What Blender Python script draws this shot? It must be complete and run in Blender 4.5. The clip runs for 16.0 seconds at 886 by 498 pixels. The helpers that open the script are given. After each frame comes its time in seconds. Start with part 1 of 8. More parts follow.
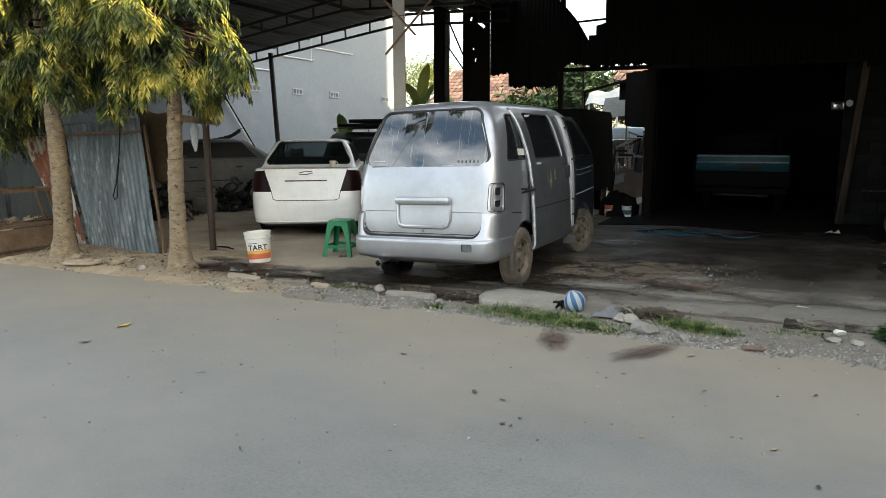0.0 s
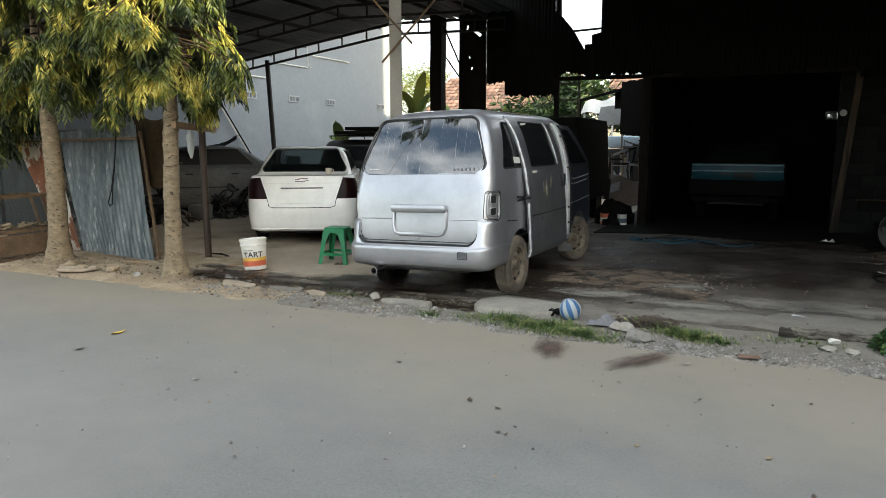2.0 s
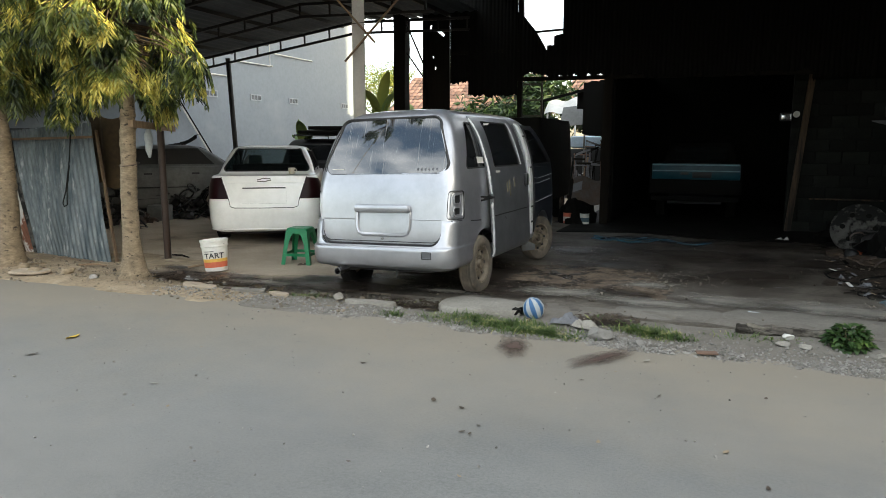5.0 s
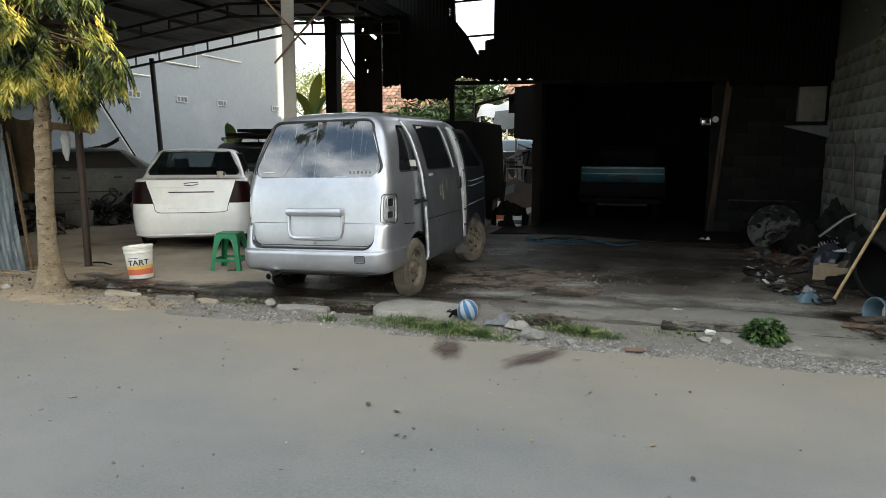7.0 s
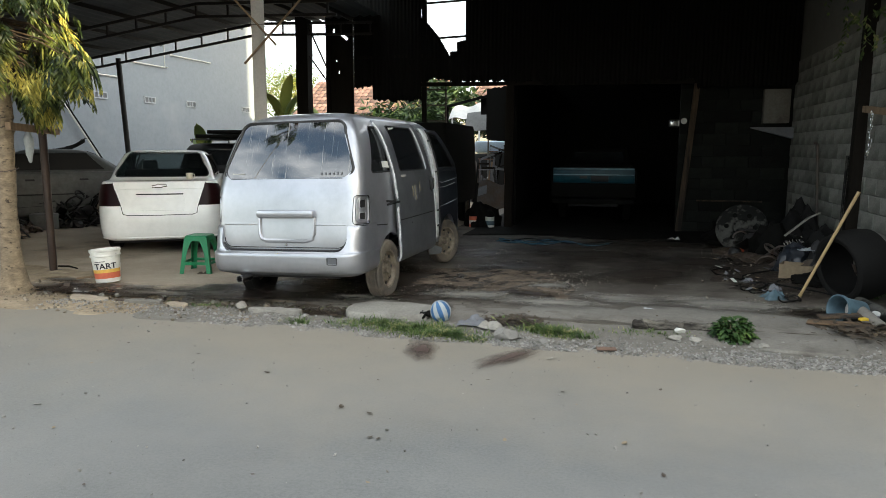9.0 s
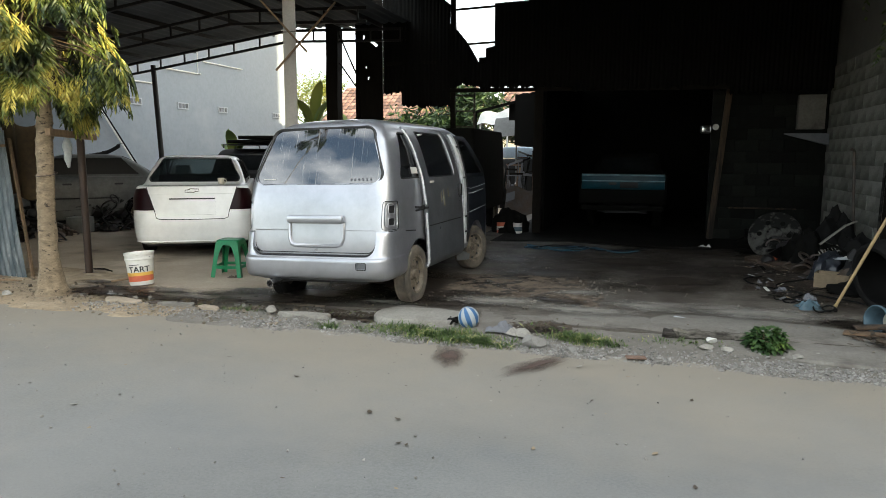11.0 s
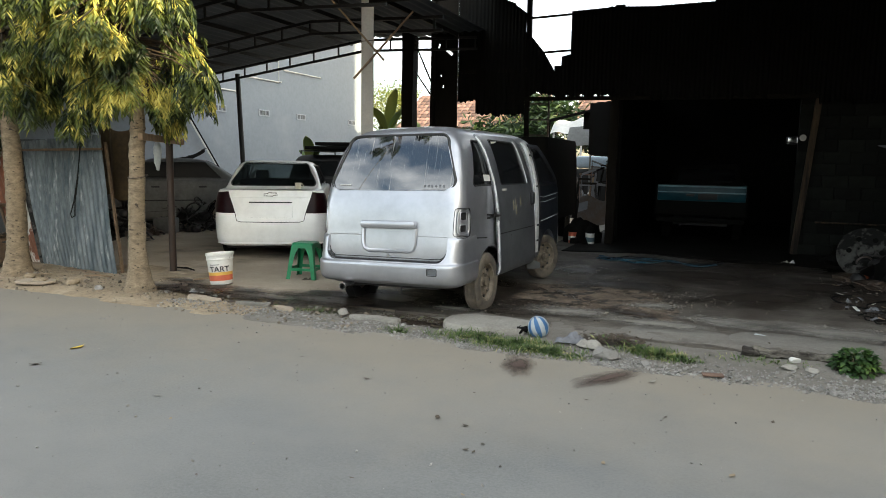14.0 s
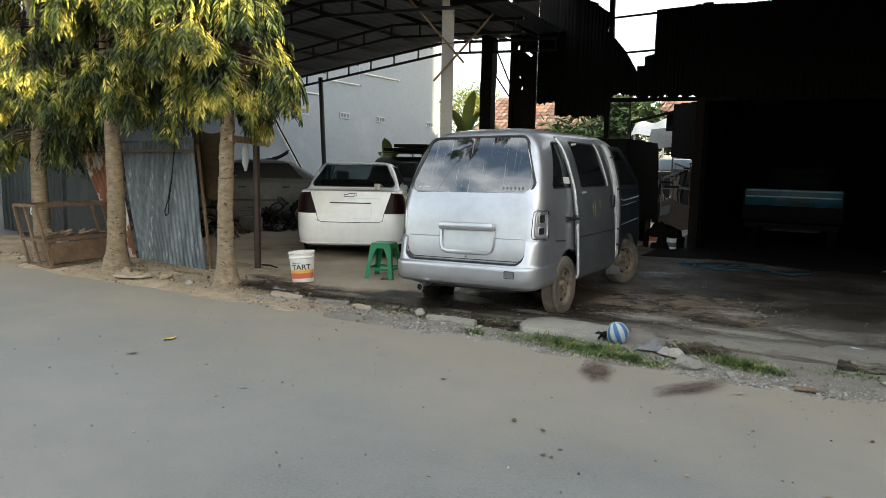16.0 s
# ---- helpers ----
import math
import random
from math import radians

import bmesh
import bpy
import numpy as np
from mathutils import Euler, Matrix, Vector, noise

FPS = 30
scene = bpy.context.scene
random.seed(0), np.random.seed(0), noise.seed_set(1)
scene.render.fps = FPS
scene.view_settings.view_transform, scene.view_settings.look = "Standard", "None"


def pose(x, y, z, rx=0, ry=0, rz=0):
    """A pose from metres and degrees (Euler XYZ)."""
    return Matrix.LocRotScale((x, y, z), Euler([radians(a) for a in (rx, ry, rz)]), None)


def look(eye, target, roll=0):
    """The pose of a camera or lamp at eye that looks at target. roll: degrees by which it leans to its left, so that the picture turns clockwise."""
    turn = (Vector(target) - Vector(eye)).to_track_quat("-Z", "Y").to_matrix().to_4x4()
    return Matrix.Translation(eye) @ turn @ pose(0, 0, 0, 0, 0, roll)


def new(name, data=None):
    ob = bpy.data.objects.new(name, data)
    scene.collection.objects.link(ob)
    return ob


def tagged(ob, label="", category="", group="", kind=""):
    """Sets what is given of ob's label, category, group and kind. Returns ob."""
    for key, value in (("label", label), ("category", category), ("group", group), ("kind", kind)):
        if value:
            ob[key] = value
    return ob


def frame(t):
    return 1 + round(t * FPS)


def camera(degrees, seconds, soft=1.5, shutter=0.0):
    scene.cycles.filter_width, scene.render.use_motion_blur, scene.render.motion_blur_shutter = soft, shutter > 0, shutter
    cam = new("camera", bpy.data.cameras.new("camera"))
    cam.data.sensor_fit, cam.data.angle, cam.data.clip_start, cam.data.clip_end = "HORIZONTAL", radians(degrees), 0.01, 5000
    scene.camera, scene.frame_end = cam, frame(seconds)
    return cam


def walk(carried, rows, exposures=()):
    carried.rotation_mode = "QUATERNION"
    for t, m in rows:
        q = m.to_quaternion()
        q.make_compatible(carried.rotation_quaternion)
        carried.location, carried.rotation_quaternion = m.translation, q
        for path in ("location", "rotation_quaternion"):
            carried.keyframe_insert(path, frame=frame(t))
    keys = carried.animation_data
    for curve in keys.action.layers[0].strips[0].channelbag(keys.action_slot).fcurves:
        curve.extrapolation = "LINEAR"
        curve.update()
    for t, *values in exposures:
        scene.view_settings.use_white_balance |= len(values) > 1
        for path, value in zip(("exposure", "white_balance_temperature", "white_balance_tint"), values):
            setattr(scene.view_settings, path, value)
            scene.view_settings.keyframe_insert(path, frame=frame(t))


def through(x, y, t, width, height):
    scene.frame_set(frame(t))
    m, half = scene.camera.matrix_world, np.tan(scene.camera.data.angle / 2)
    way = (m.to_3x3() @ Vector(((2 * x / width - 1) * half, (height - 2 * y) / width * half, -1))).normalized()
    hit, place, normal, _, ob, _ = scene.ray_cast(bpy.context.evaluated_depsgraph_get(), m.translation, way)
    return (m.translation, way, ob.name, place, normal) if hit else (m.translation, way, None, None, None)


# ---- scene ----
cam = camera(66.10, 16.0, soft=0.75)
# seconds, eye x, y, z, yaw, pitch, roll (degrees)
PATH = [
    (0, -0.000, 0.0, 1.530, -0.000, -9.424, -0.300),
    (0.5, -0.009, 0.0, 1.528, -0.217, -9.326, -0.090),
    (1, -0.003, 0.0, 1.531, -0.156, -9.088, -0.108),
    (1.5, -0.006, 0.0, 1.531, -0.189, -8.942, -0.119),
    (2, -0.000, 0.0, 1.531, -0.362, -8.784, -0.068),
    (2.5, 0.003, 0.0, 1.532, -0.682, -8.796, -0.125),
    (3, 0.002, 0.0, 1.536, -0.924, -8.756, -0.259),
    (5.5, 0.018, 0.0, 1.533, -4.337, -8.829, 0.069),
    (6, 0.022, 0.0, 1.531, -5.613, -8.651, -0.010),
    (6.5, 0.025, 0.0, 1.530, -7.286, -8.593, 0.091),
    (7, 0.028, 0.0, 1.530, -8.811, -8.522, 0.163),
    (7.5, 0.033, 0.0, 1.532, -10.187, -8.567, 0.133),
    (8, 0.036, 0.0, 1.525, -11.165, -8.454, 0.141),
    (10.5, 0.021, 0.0, 1.534, -9.804, -8.171, 0.145),
    (11, 0.017, 0.0, 1.536, -8.819, -7.966, 0.260),
    (11.5, 0.018, 0.0, 1.532, -8.258, -7.851, 0.311),
    (12, 0.015, 0.0, 1.534, -7.980, -7.792, 0.462),
    (12.5, 0.019, 0.0, 1.530, -7.463, -7.685, 0.473),
    (13, 0.009, 0.0, 1.531, -6.254, -7.530, 0.465),
    (13.5, 0.004, 0.0, 1.531, -4.623, -7.439, 0.625),
    (14, -0.002, 0.0, 1.527, -2.962, -7.335, 0.990),
    (14.5, -0.008, 0.0, 1.526, -1.778, -7.280, 1.347),
    (15, -0.020, 0.0, 1.523, 0.086, -7.364, 1.399),
    (15.5, -0.025, 0.0, 1.526, 1.661, -7.234, 1.280),
    (16, -0.035, 0.0, 1.525, 3.324, -7.287, 1.209),
]
walk(cam, [(t, pose(x, y, z, 0, 0, yaw) @ pose(0, 0, 0, 90 + pitch) @ pose(0, 0, 0, 0, 0, roll)) for t, x, y, z, yaw, pitch, roll in PATH],
     exposures=[(0, 1.41, 6760, 5), (8, 1.43, 6760, 5), (10.5, 1.54, 6760, 5), (12, 1.50, 6760, 5), (14, 1.40, 6760, 5), (16, 1.33, 6760, 5)])

# ---- world, sun, exposure ----
SUN_AZ, SUN_EL = 135.0, 15.0          # degrees: clockwise from +y, above the horizon
world = bpy.data.worlds.new("sky")
scene.world = world
world.use_nodes = True
wn, wl = world.node_tree.nodes, world.node_tree.links
wn.clear()
w_out = wn.new("ShaderNodeOutputWorld")
w_bg = wn.new("ShaderNodeBackground")
w_sky = wn.new("ShaderNodeTexSky")
w_sky.sky_type, w_sky.sun_disc = "NISHITA", False
w_sky.sun_elevation, w_sky.sun_rotation = radians(SUN_EL), radians(SUN_AZ)
w_sky.dust_density = 2.0
w_co = wn.new("ShaderNodeTexCoord")
w_map = wn.new("ShaderNodeMapping")
w_map.inputs["Scale"].default_value = (1.0, 1.0, 2.2)
w_noise = wn.new("ShaderNodeTexNoise")
w_noise.inputs["Scale"].default_value = 3.2
w_noise.inputs["Detail"].default_value = 7.0
w_noise.inputs["Roughness"].default_value = 0.55
w_ramp = wn.new("ShaderNodeValToRGB")
w_ramp.color_ramp.elements[0].position, w_ramp.color_ramp.elements[1].position = 0.34, 0.74
w_mix = wn.new("ShaderNodeMix")
w_mix.data_type = "RGBA"
w_mix.inputs["B"].default_value = (10.6, 10.75, 11.2, 1)
w_bg.inputs["Strength"].default_value = 0.15
wl.new(w_co.outputs["Generated"], w_map.inputs["Vector"])
wl.new(w_map.outputs["Vector"], w_noise.inputs["Vector"])
wl.new(w_noise.outputs["Fac"], w_ramp.inputs["Fac"])
wl.new(w_ramp.outputs["Color"], w_mix.inputs["Factor"])
wl.new(w_sky.outputs["Color"], w_mix.inputs["A"])
wl.new(w_mix.outputs["Result"], w_bg.inputs["Color"])
wl.new(w_bg.outputs["Background"], w_out.inputs["Surface"])

sun = new("sun", bpy.data.lights.new("sun", "SUN"))
sun.data.energy, sun.data.angle, sun.data.color = 5.0, radians(0.6), (1.0, 0.86, 0.6)
_a, _e = radians(SUN_AZ), radians(SUN_EL)
sun.matrix_world = look((0, 0, 30), (-math.sin(_a) * math.cos(_e), -math.cos(_a) * math.cos(_e), 30 - math.sin(_e)))


# ---- frames of reference and small builders ----
SITE = Matrix.Rotation(radians(-26), 4, "Z")      # u along the road, w into the lot


def site(u, w, z=0.0, turn=0.0):
    """A pose in the lot's frame: u along the road, w away from it."""
    return SITE @ pose(u, w, z, 0, 0, turn)


def thing(name, m, label, category, group="", kind=""):
    ob = new(name)
    ob.empty_display_size = 0.2
    ob.matrix_world = m
    return tagged(ob, label, category, group, kind)


def finish(bm, name, material, smooth=True, angle=35):
    bmesh.ops.recalc_face_normals(bm, faces=bm.faces)
    me = bpy.data.meshes.new(name)
    bm.to_mesh(me)
    bm.free()
    if material is not None:
        for m in (material if isinstance(material, (list, tuple)) else [material]):
            me.materials.append(m)
    if smooth:
        me.polygons.foreach_set("use_smooth", [True] * len(me.polygons))
        me.set_sharp_from_angle(angle=radians(angle))
    return me


def part(name, bm, material, parent, label="", smooth=True, angle=35):
    ob = new(name, finish(bm, name, material, smooth, angle))
    ob.parent = parent
    return tagged(ob, label)


def whole(name, bm, material, m, label, category="", group="", kind="", smooth=True, angle=35):
    ob = new(name, finish(bm, name, material, smooth, angle))
    ob.matrix_world = m
    return tagged(ob, label, category, group, kind)


def box(bm, x0, x1, y0, y1, z0, z1, bevel=0.0, m=None):
    r = bmesh.ops.create_cube(bm, size=1.0)
    vs = r["verts"]
    bmesh.ops.transform(bm, matrix=Matrix.Translation(((x0 + x1) / 2, (y0 + y1) / 2, (z0 + z1) / 2)) @ Matrix.Diagonal((x1 - x0, y1 - y0, z1 - z0, 1)), verts=vs)
    if bevel:
        es = list({e for v in vs for e in v.link_edges})
        rr = bmesh.ops.bevel(bm, geom=es, offset=bevel, segments=2, affect="EDGES", profile=0.5)
        vs = [v for v in rr["verts"]]
        vs = list({v for f in rr["faces"] for v in f.verts} | set(vs))
    if m is not None:
        bmesh.ops.transform(bm, matrix=m, verts=list({v for v in vs if v.is_valid}))
    return vs


def rod(bm, a, b, r0, r1=None, n=10, caps=True):
    a, b = Vector(a), Vector(b)
    r1 = r0 if r1 is None else r1
    d = (b - a).normalized()
    s = d.orthogonal().normalized()
    t = d.cross(s)
    rings = []
    for p, r in ((a, r0), (b, r1)):
        rings.append([bm.verts.new(p + (s * math.cos(2 * math.pi * i / n) + t * math.sin(2 * math.pi * i / n)) * r) for i in range(n)])
    for i in range(n):
        bm.faces.new((rings[0][i], rings[0][(i + 1) % n], rings[1][(i + 1) % n], rings[1][i]))
    if caps:
        bm.faces.new(rings[0][::-1])
        bm.faces.new(rings[1])


def beam(bm, a, b, wide, high, up=(0, 0, 1)):
    """A bar of rectangular section from a to b."""
    a, b = Vector(a), Vector(b)
    d = (b - a).normalized()
    s = d.cross(Vector(up))
    s = s.normalized() if s.length > 1e-4 else d.orthogonal().normalized()
    t = s.cross(d)
    q = []
    for p in (a, b):
        q.append([bm.verts.new(p + s * i * wide / 2 + t * j * high / 2) for i, j in ((-1, -1), (1, -1), (1, 1), (-1, 1))])
    for i in range(4):
        bm.faces.new((q[0][i], q[0][(i + 1) % 4], q[1][(i + 1) % 4], q[1][i]))
    bm.faces.new(q[0][::-1])
    bm.faces.new(q[1])


def tube(bm, pts, r, n=8, close=False):
    """A round tube along points; r is one radius or one for each point."""
    pts = [Vector(p) for p in pts]
    rs = r if isinstance(r, (list, tuple)) else [r] * len(pts)
    rings, s = [], None
    k = len(pts)
    for i, p in enumerate(pts):
        if close:
            d = (pts[(i + 1) % k] - pts[i - 1]).normalized()
        else:
            d = (pts[min(i + 1, k - 1)] - pts[max(i - 1, 0)]).normalized()
        s = d.orthogonal().normalized() if s is None else (s - d * s.dot(d)).normalized()
        t = d.cross(s)
        rings.append([bm.verts.new(p + (s * math.cos(2 * math.pi * j / n) + t * math.sin(2 * math.pi * j / n)) * rs[i]) for j in range(n)])
    for i in range(k if close else k - 1):
        a, b = rings[i], rings[(i + 1) % k]
        for j in range(n):
            bm.faces.new((a[j], a[(j + 1) % n], b[(j + 1) % n], b[j]))
    if not close:
        bm.faces.new(rings[0][::-1])
        bm.faces.new(rings[-1])


def lathe(bm, profile, n=24, axis="Z", m=None):
    """Turns (radius, height) points round an axis; ends with radius 0 are closed."""
    rings = []
    for r, h in profile:
        if r < 1e-5:
            rings.append([bm.verts.new((0, 0, h))])
        else:
            rings.append([bm.verts.new((r * math.cos(2 * math.pi * i / n), r * math.sin(2 * math.pi * i / n), h)) for i in range(n)])
    for a, b in zip(rings, rings[1:]):
        for i in range(n):
            j = (i + 1) % n
            if len(a) == 1 and len(b) == 1:
                continue
            if len(a) == 1:
                bm.faces.new((a[0], b[i], b[j]))
            elif len(b) == 1:
                bm.faces.new((a[i], a[j], b[0]))
            else:
                bm.faces.new((a[i], a[j], b[j], b[i]))
    turn = {"Z": Matrix(), "X": Matrix.Rotation(radians(90), 4, "Y"), "Y": Matrix.Rotation(radians(-90), 4, "X")}[axis]
    bmesh.ops.transform(bm, matrix=(m if m is not None else Matrix()) @ turn, verts=[v for r in rings for v in r])


def sheet(bm, fn, nu, nv, thick=0.0):
    """A surface fn(a, b) for a and b from 0 to 1, with a thickness along its own normal if given."""
    g = [[bm.verts.new(fn(i / nu, j / nv)) for j in range(nv + 1)] for i in range(nu + 1)]
    fs = [bm.faces.new((g[i][j], g[i + 1][j], g[i + 1][j + 1], g[i][j + 1])) for i in range(nu) for j in range(nv)]
    if thick:
        bmesh.ops.recalc_face_normals(bm, faces=fs)
        bmesh.ops.solidify(bm, geom=fs, thickness=thick)
    return g


def stone(bm, c, r, rng, flat=0.7):
    """One rough pebble."""
    vs = bmesh.ops.create_icosphere(bm, subdivisions=1, radius=1.0)["verts"]
    q = Matrix.Translation(c) @ Euler((rng.uniform(0, 6), rng.uniform(0, 0.5), rng.uniform(0, 6))).to_matrix().to_4x4() @ Matrix.Diagonal((r * rng.uniform(0.7, 1.3), r * rng.uniform(0.7, 1.3), r * flat * rng.uniform(0.7, 1.2), 1))
    for v in vs:
        v.co *= rng.uniform(0.75, 1.2)
    bmesh.ops.transform(bm, matrix=q, verts=vs)


def pebbles(spots, rng, flat=0.7):
    """Many small stones in one mesh, from (x, y, z, r)."""
    base = [Vector(p).normalized() for p in ((1, 0, .1), (-1, .1, 0), (0, 1, .1), (.1, -1, 0), (.1, 0, 1), (0, .1, -1))]
    tri = ((0, 2, 4), (2, 1, 4), (1, 3, 4), (3, 0, 4), (2, 0, 5), (1, 2, 5), (3, 1, 5), (0, 3, 5))
    vs, fs = [], []
    for x, y, z, r in spots:
        e = Euler((rng.uniform(-.6, .6), rng.uniform(-.6, .6), rng.uniform(0, 6.3))).to_matrix()
        s = (r * rng.uniform(.7, 1.4), r * rng.uniform(.7, 1.2), r * flat * rng.uniform(.7, 1.3))
        k = len(vs)
        for b in base:
            q = e @ Vector((b.x * s[0] * rng.uniform(.7, 1.2), b.y * s[1] * rng.uniform(.7, 1.2), b.z * s[2]))
            vs.append((x + q.x, y + q.y, z + q.z))
        fs += [(a + k, b + k, c + k) for a, b, c in tri]
    return vs, fs


def raw(name, vs, fs, material, smooth=False):
    me = bpy.data.meshes.new(name)
    me.from_pydata(vs, [], fs)
    me.materials.append(material)
    if smooth:
        me.polygons.foreach_set("use_smooth", [True] * len(me.polygons))
    return me


def cut(ob, cutters, op="DIFFERENCE"):
    """Cuts meshes out of a mesh for good; the cutting shapes are thrown away."""
    for i, bm in enumerate(cutters):
        c = new("cutter", finish(bm, "cutter", None, smooth=False))
        c.matrix_world = Matrix()
        keep, keep_parent = ob.matrix_world.copy(), ob.parent
        ob.parent, ob.matrix_world = None, Matrix()
        mod = ob.modifiers.new("cut", "BOOLEAN")
        mod.operation, mod.object, mod.solver = op, c, "EXACT"
        bpy.context.view_layer.update()
        me = bpy.data.meshes.new_from_object(ob.evaluated_get(bpy.context.evaluated_depsgraph_get()))
        ob.modifiers.clear()
        ob.data = me
        ob.parent, ob.matrix_basis = keep_parent, Matrix()
        if keep_parent is None:
            ob.matrix_world = keep
        bpy.data.objects.remove(c)
    me = ob.data
    me.polygons.foreach_set("use_smooth", [True] * len(me.polygons))
    me.set_sharp_from_angle(angle=radians(35))


# ---- materials ----
def surface(name, colour, rough=0.6, metal=0.0, second=None, grain=40.0, blotch=3.0, amount=0.5, bump=0.15, bump_scale=None,
            third=None, third_scale=1.2, third_edge=(0.55, 0.65), spec=0.5, coat=0.0, island=0.0, per_object=0.0, stretch=(1, 1, 1), rough_var=0.12):
    """A procedural surface: a base colour that drifts towards a second one by blotches and grain, stains of a third, and fine relief."""
    m = bpy.data.materials.new(name)
    m.use_nodes = True
    n, l = m.node_tree.nodes, m.node_tree.links
    p = n["Principled BSDF"]
    co = n.new("ShaderNodeTexCoord")
    mp = n.new("ShaderNodeMapping")
    mp.inputs["Scale"].default_value = stretch
    l.new(co.outputs["Object"], mp.inputs["Vector"])
    second = second or tuple(c * 0.72 for c in colour)

    def noise_of(scale, detail=6.0, rg=0.6):
        t = n.new("ShaderNodeTexNoise")
        t.inputs["Scale"].default_value, t.inputs["Detail"].default_value, t.inputs["Roughness"].default_value = scale, detail, rg
        l.new(mp.outputs["Vector"], t.inputs["Vector"])
        return t.outputs["Fac"]

    def ramp(src, lo, hi):
        r = n.new("ShaderNodeMapRange")
        r.inputs["From Min"].default_value, r.inputs["From Max"].default_value = lo, hi
        l.new(src, r.inputs["Value"])
        return r.outputs["Result"]

    def mix(fac, a, b):
        x = n.new("ShaderNodeMix")
        x.data_type = "RGBA"
        for s, v in (("Factor", fac), ("A", a), ("B", b)):
            if isinstance(v, (tuple, list)):
                x.inputs[s].default_value = (*v[:3], 1)
            elif isinstance(v, (int, float)):
                x.inputs[s].default_value = v
            else:
                l.new(v, x.inputs[s])
        return x.outputs["Result"]

    def times(a, k):
        x = n.new("ShaderNodeMath")
        x.operation = "MULTIPLY"
        l.new(a, x.inputs[0])
        x.inputs[1].default_value = k
        return x.outputs[0]

    big, fine = noise_of(blotch), noise_of(grain, 8.0, 0.7)
    col = mix(times(ramp(big, 0.35, 0.68), amount), colour, second)
    col = mix(times(ramp(fine, 0.4, 0.75), amount * 0.7), col, tuple(c * 0.6 for c in second))
    if third:
        col = mix(ramp(noise_of(third_scale, 5.0, 0.65), *third_edge), col, third)
    if island or per_object:
        src = n.new("ShaderNodeNewGeometry").outputs["Random Per Island"] if island else n.new("ShaderNodeObjectInfo").outputs["Random"]
        hs = n.new("ShaderNodeHueSaturation")
        l.new(ramp(src, 0.0, 1.0), hs.inputs["Value"])
        hs.inputs["Value"].links[0].from_node.inputs["To Min"].default_value = 1 - (island or per_object)
        hs.inputs["Value"].links[0].from_node.inputs["To Max"].default_value = 1 + (island or per_object)
        l.new(col, hs.inputs["Color"])
        col = hs.outputs["Color"]
    l.new(col, p.inputs["Base Color"])
    rr = n.new("ShaderNodeMapRange")
    rr.inputs["To Min"].default_value, rr.inputs["To Max"].default_value = max(0.02, rough - rough_var), min(1, rough + rough_var)
    l.new(big, rr.inputs["Value"])
    l.new(rr.outputs["Result"], p.inputs["Roughness"])
    p.inputs["Metallic"].default_value = metal
    p.inputs["Specular IOR Level"].default_value = spec
    p.inputs["Coat Weight"].default_value = coat
    p.inputs["Coat Roughness"].default_value = 0.08
    if bump:
        b = n.new("ShaderNodeBump")
        b.inputs["Strength"].default_value, b.inputs["Distance"].default_value = bump, 0.01
        l.new(noise_of(bump_scale or grain * 1.5, 6.0, 0.7), b.inputs["Height"])
        l.new(b.outputs["Normal"], p.inputs["Normal"])
    return m


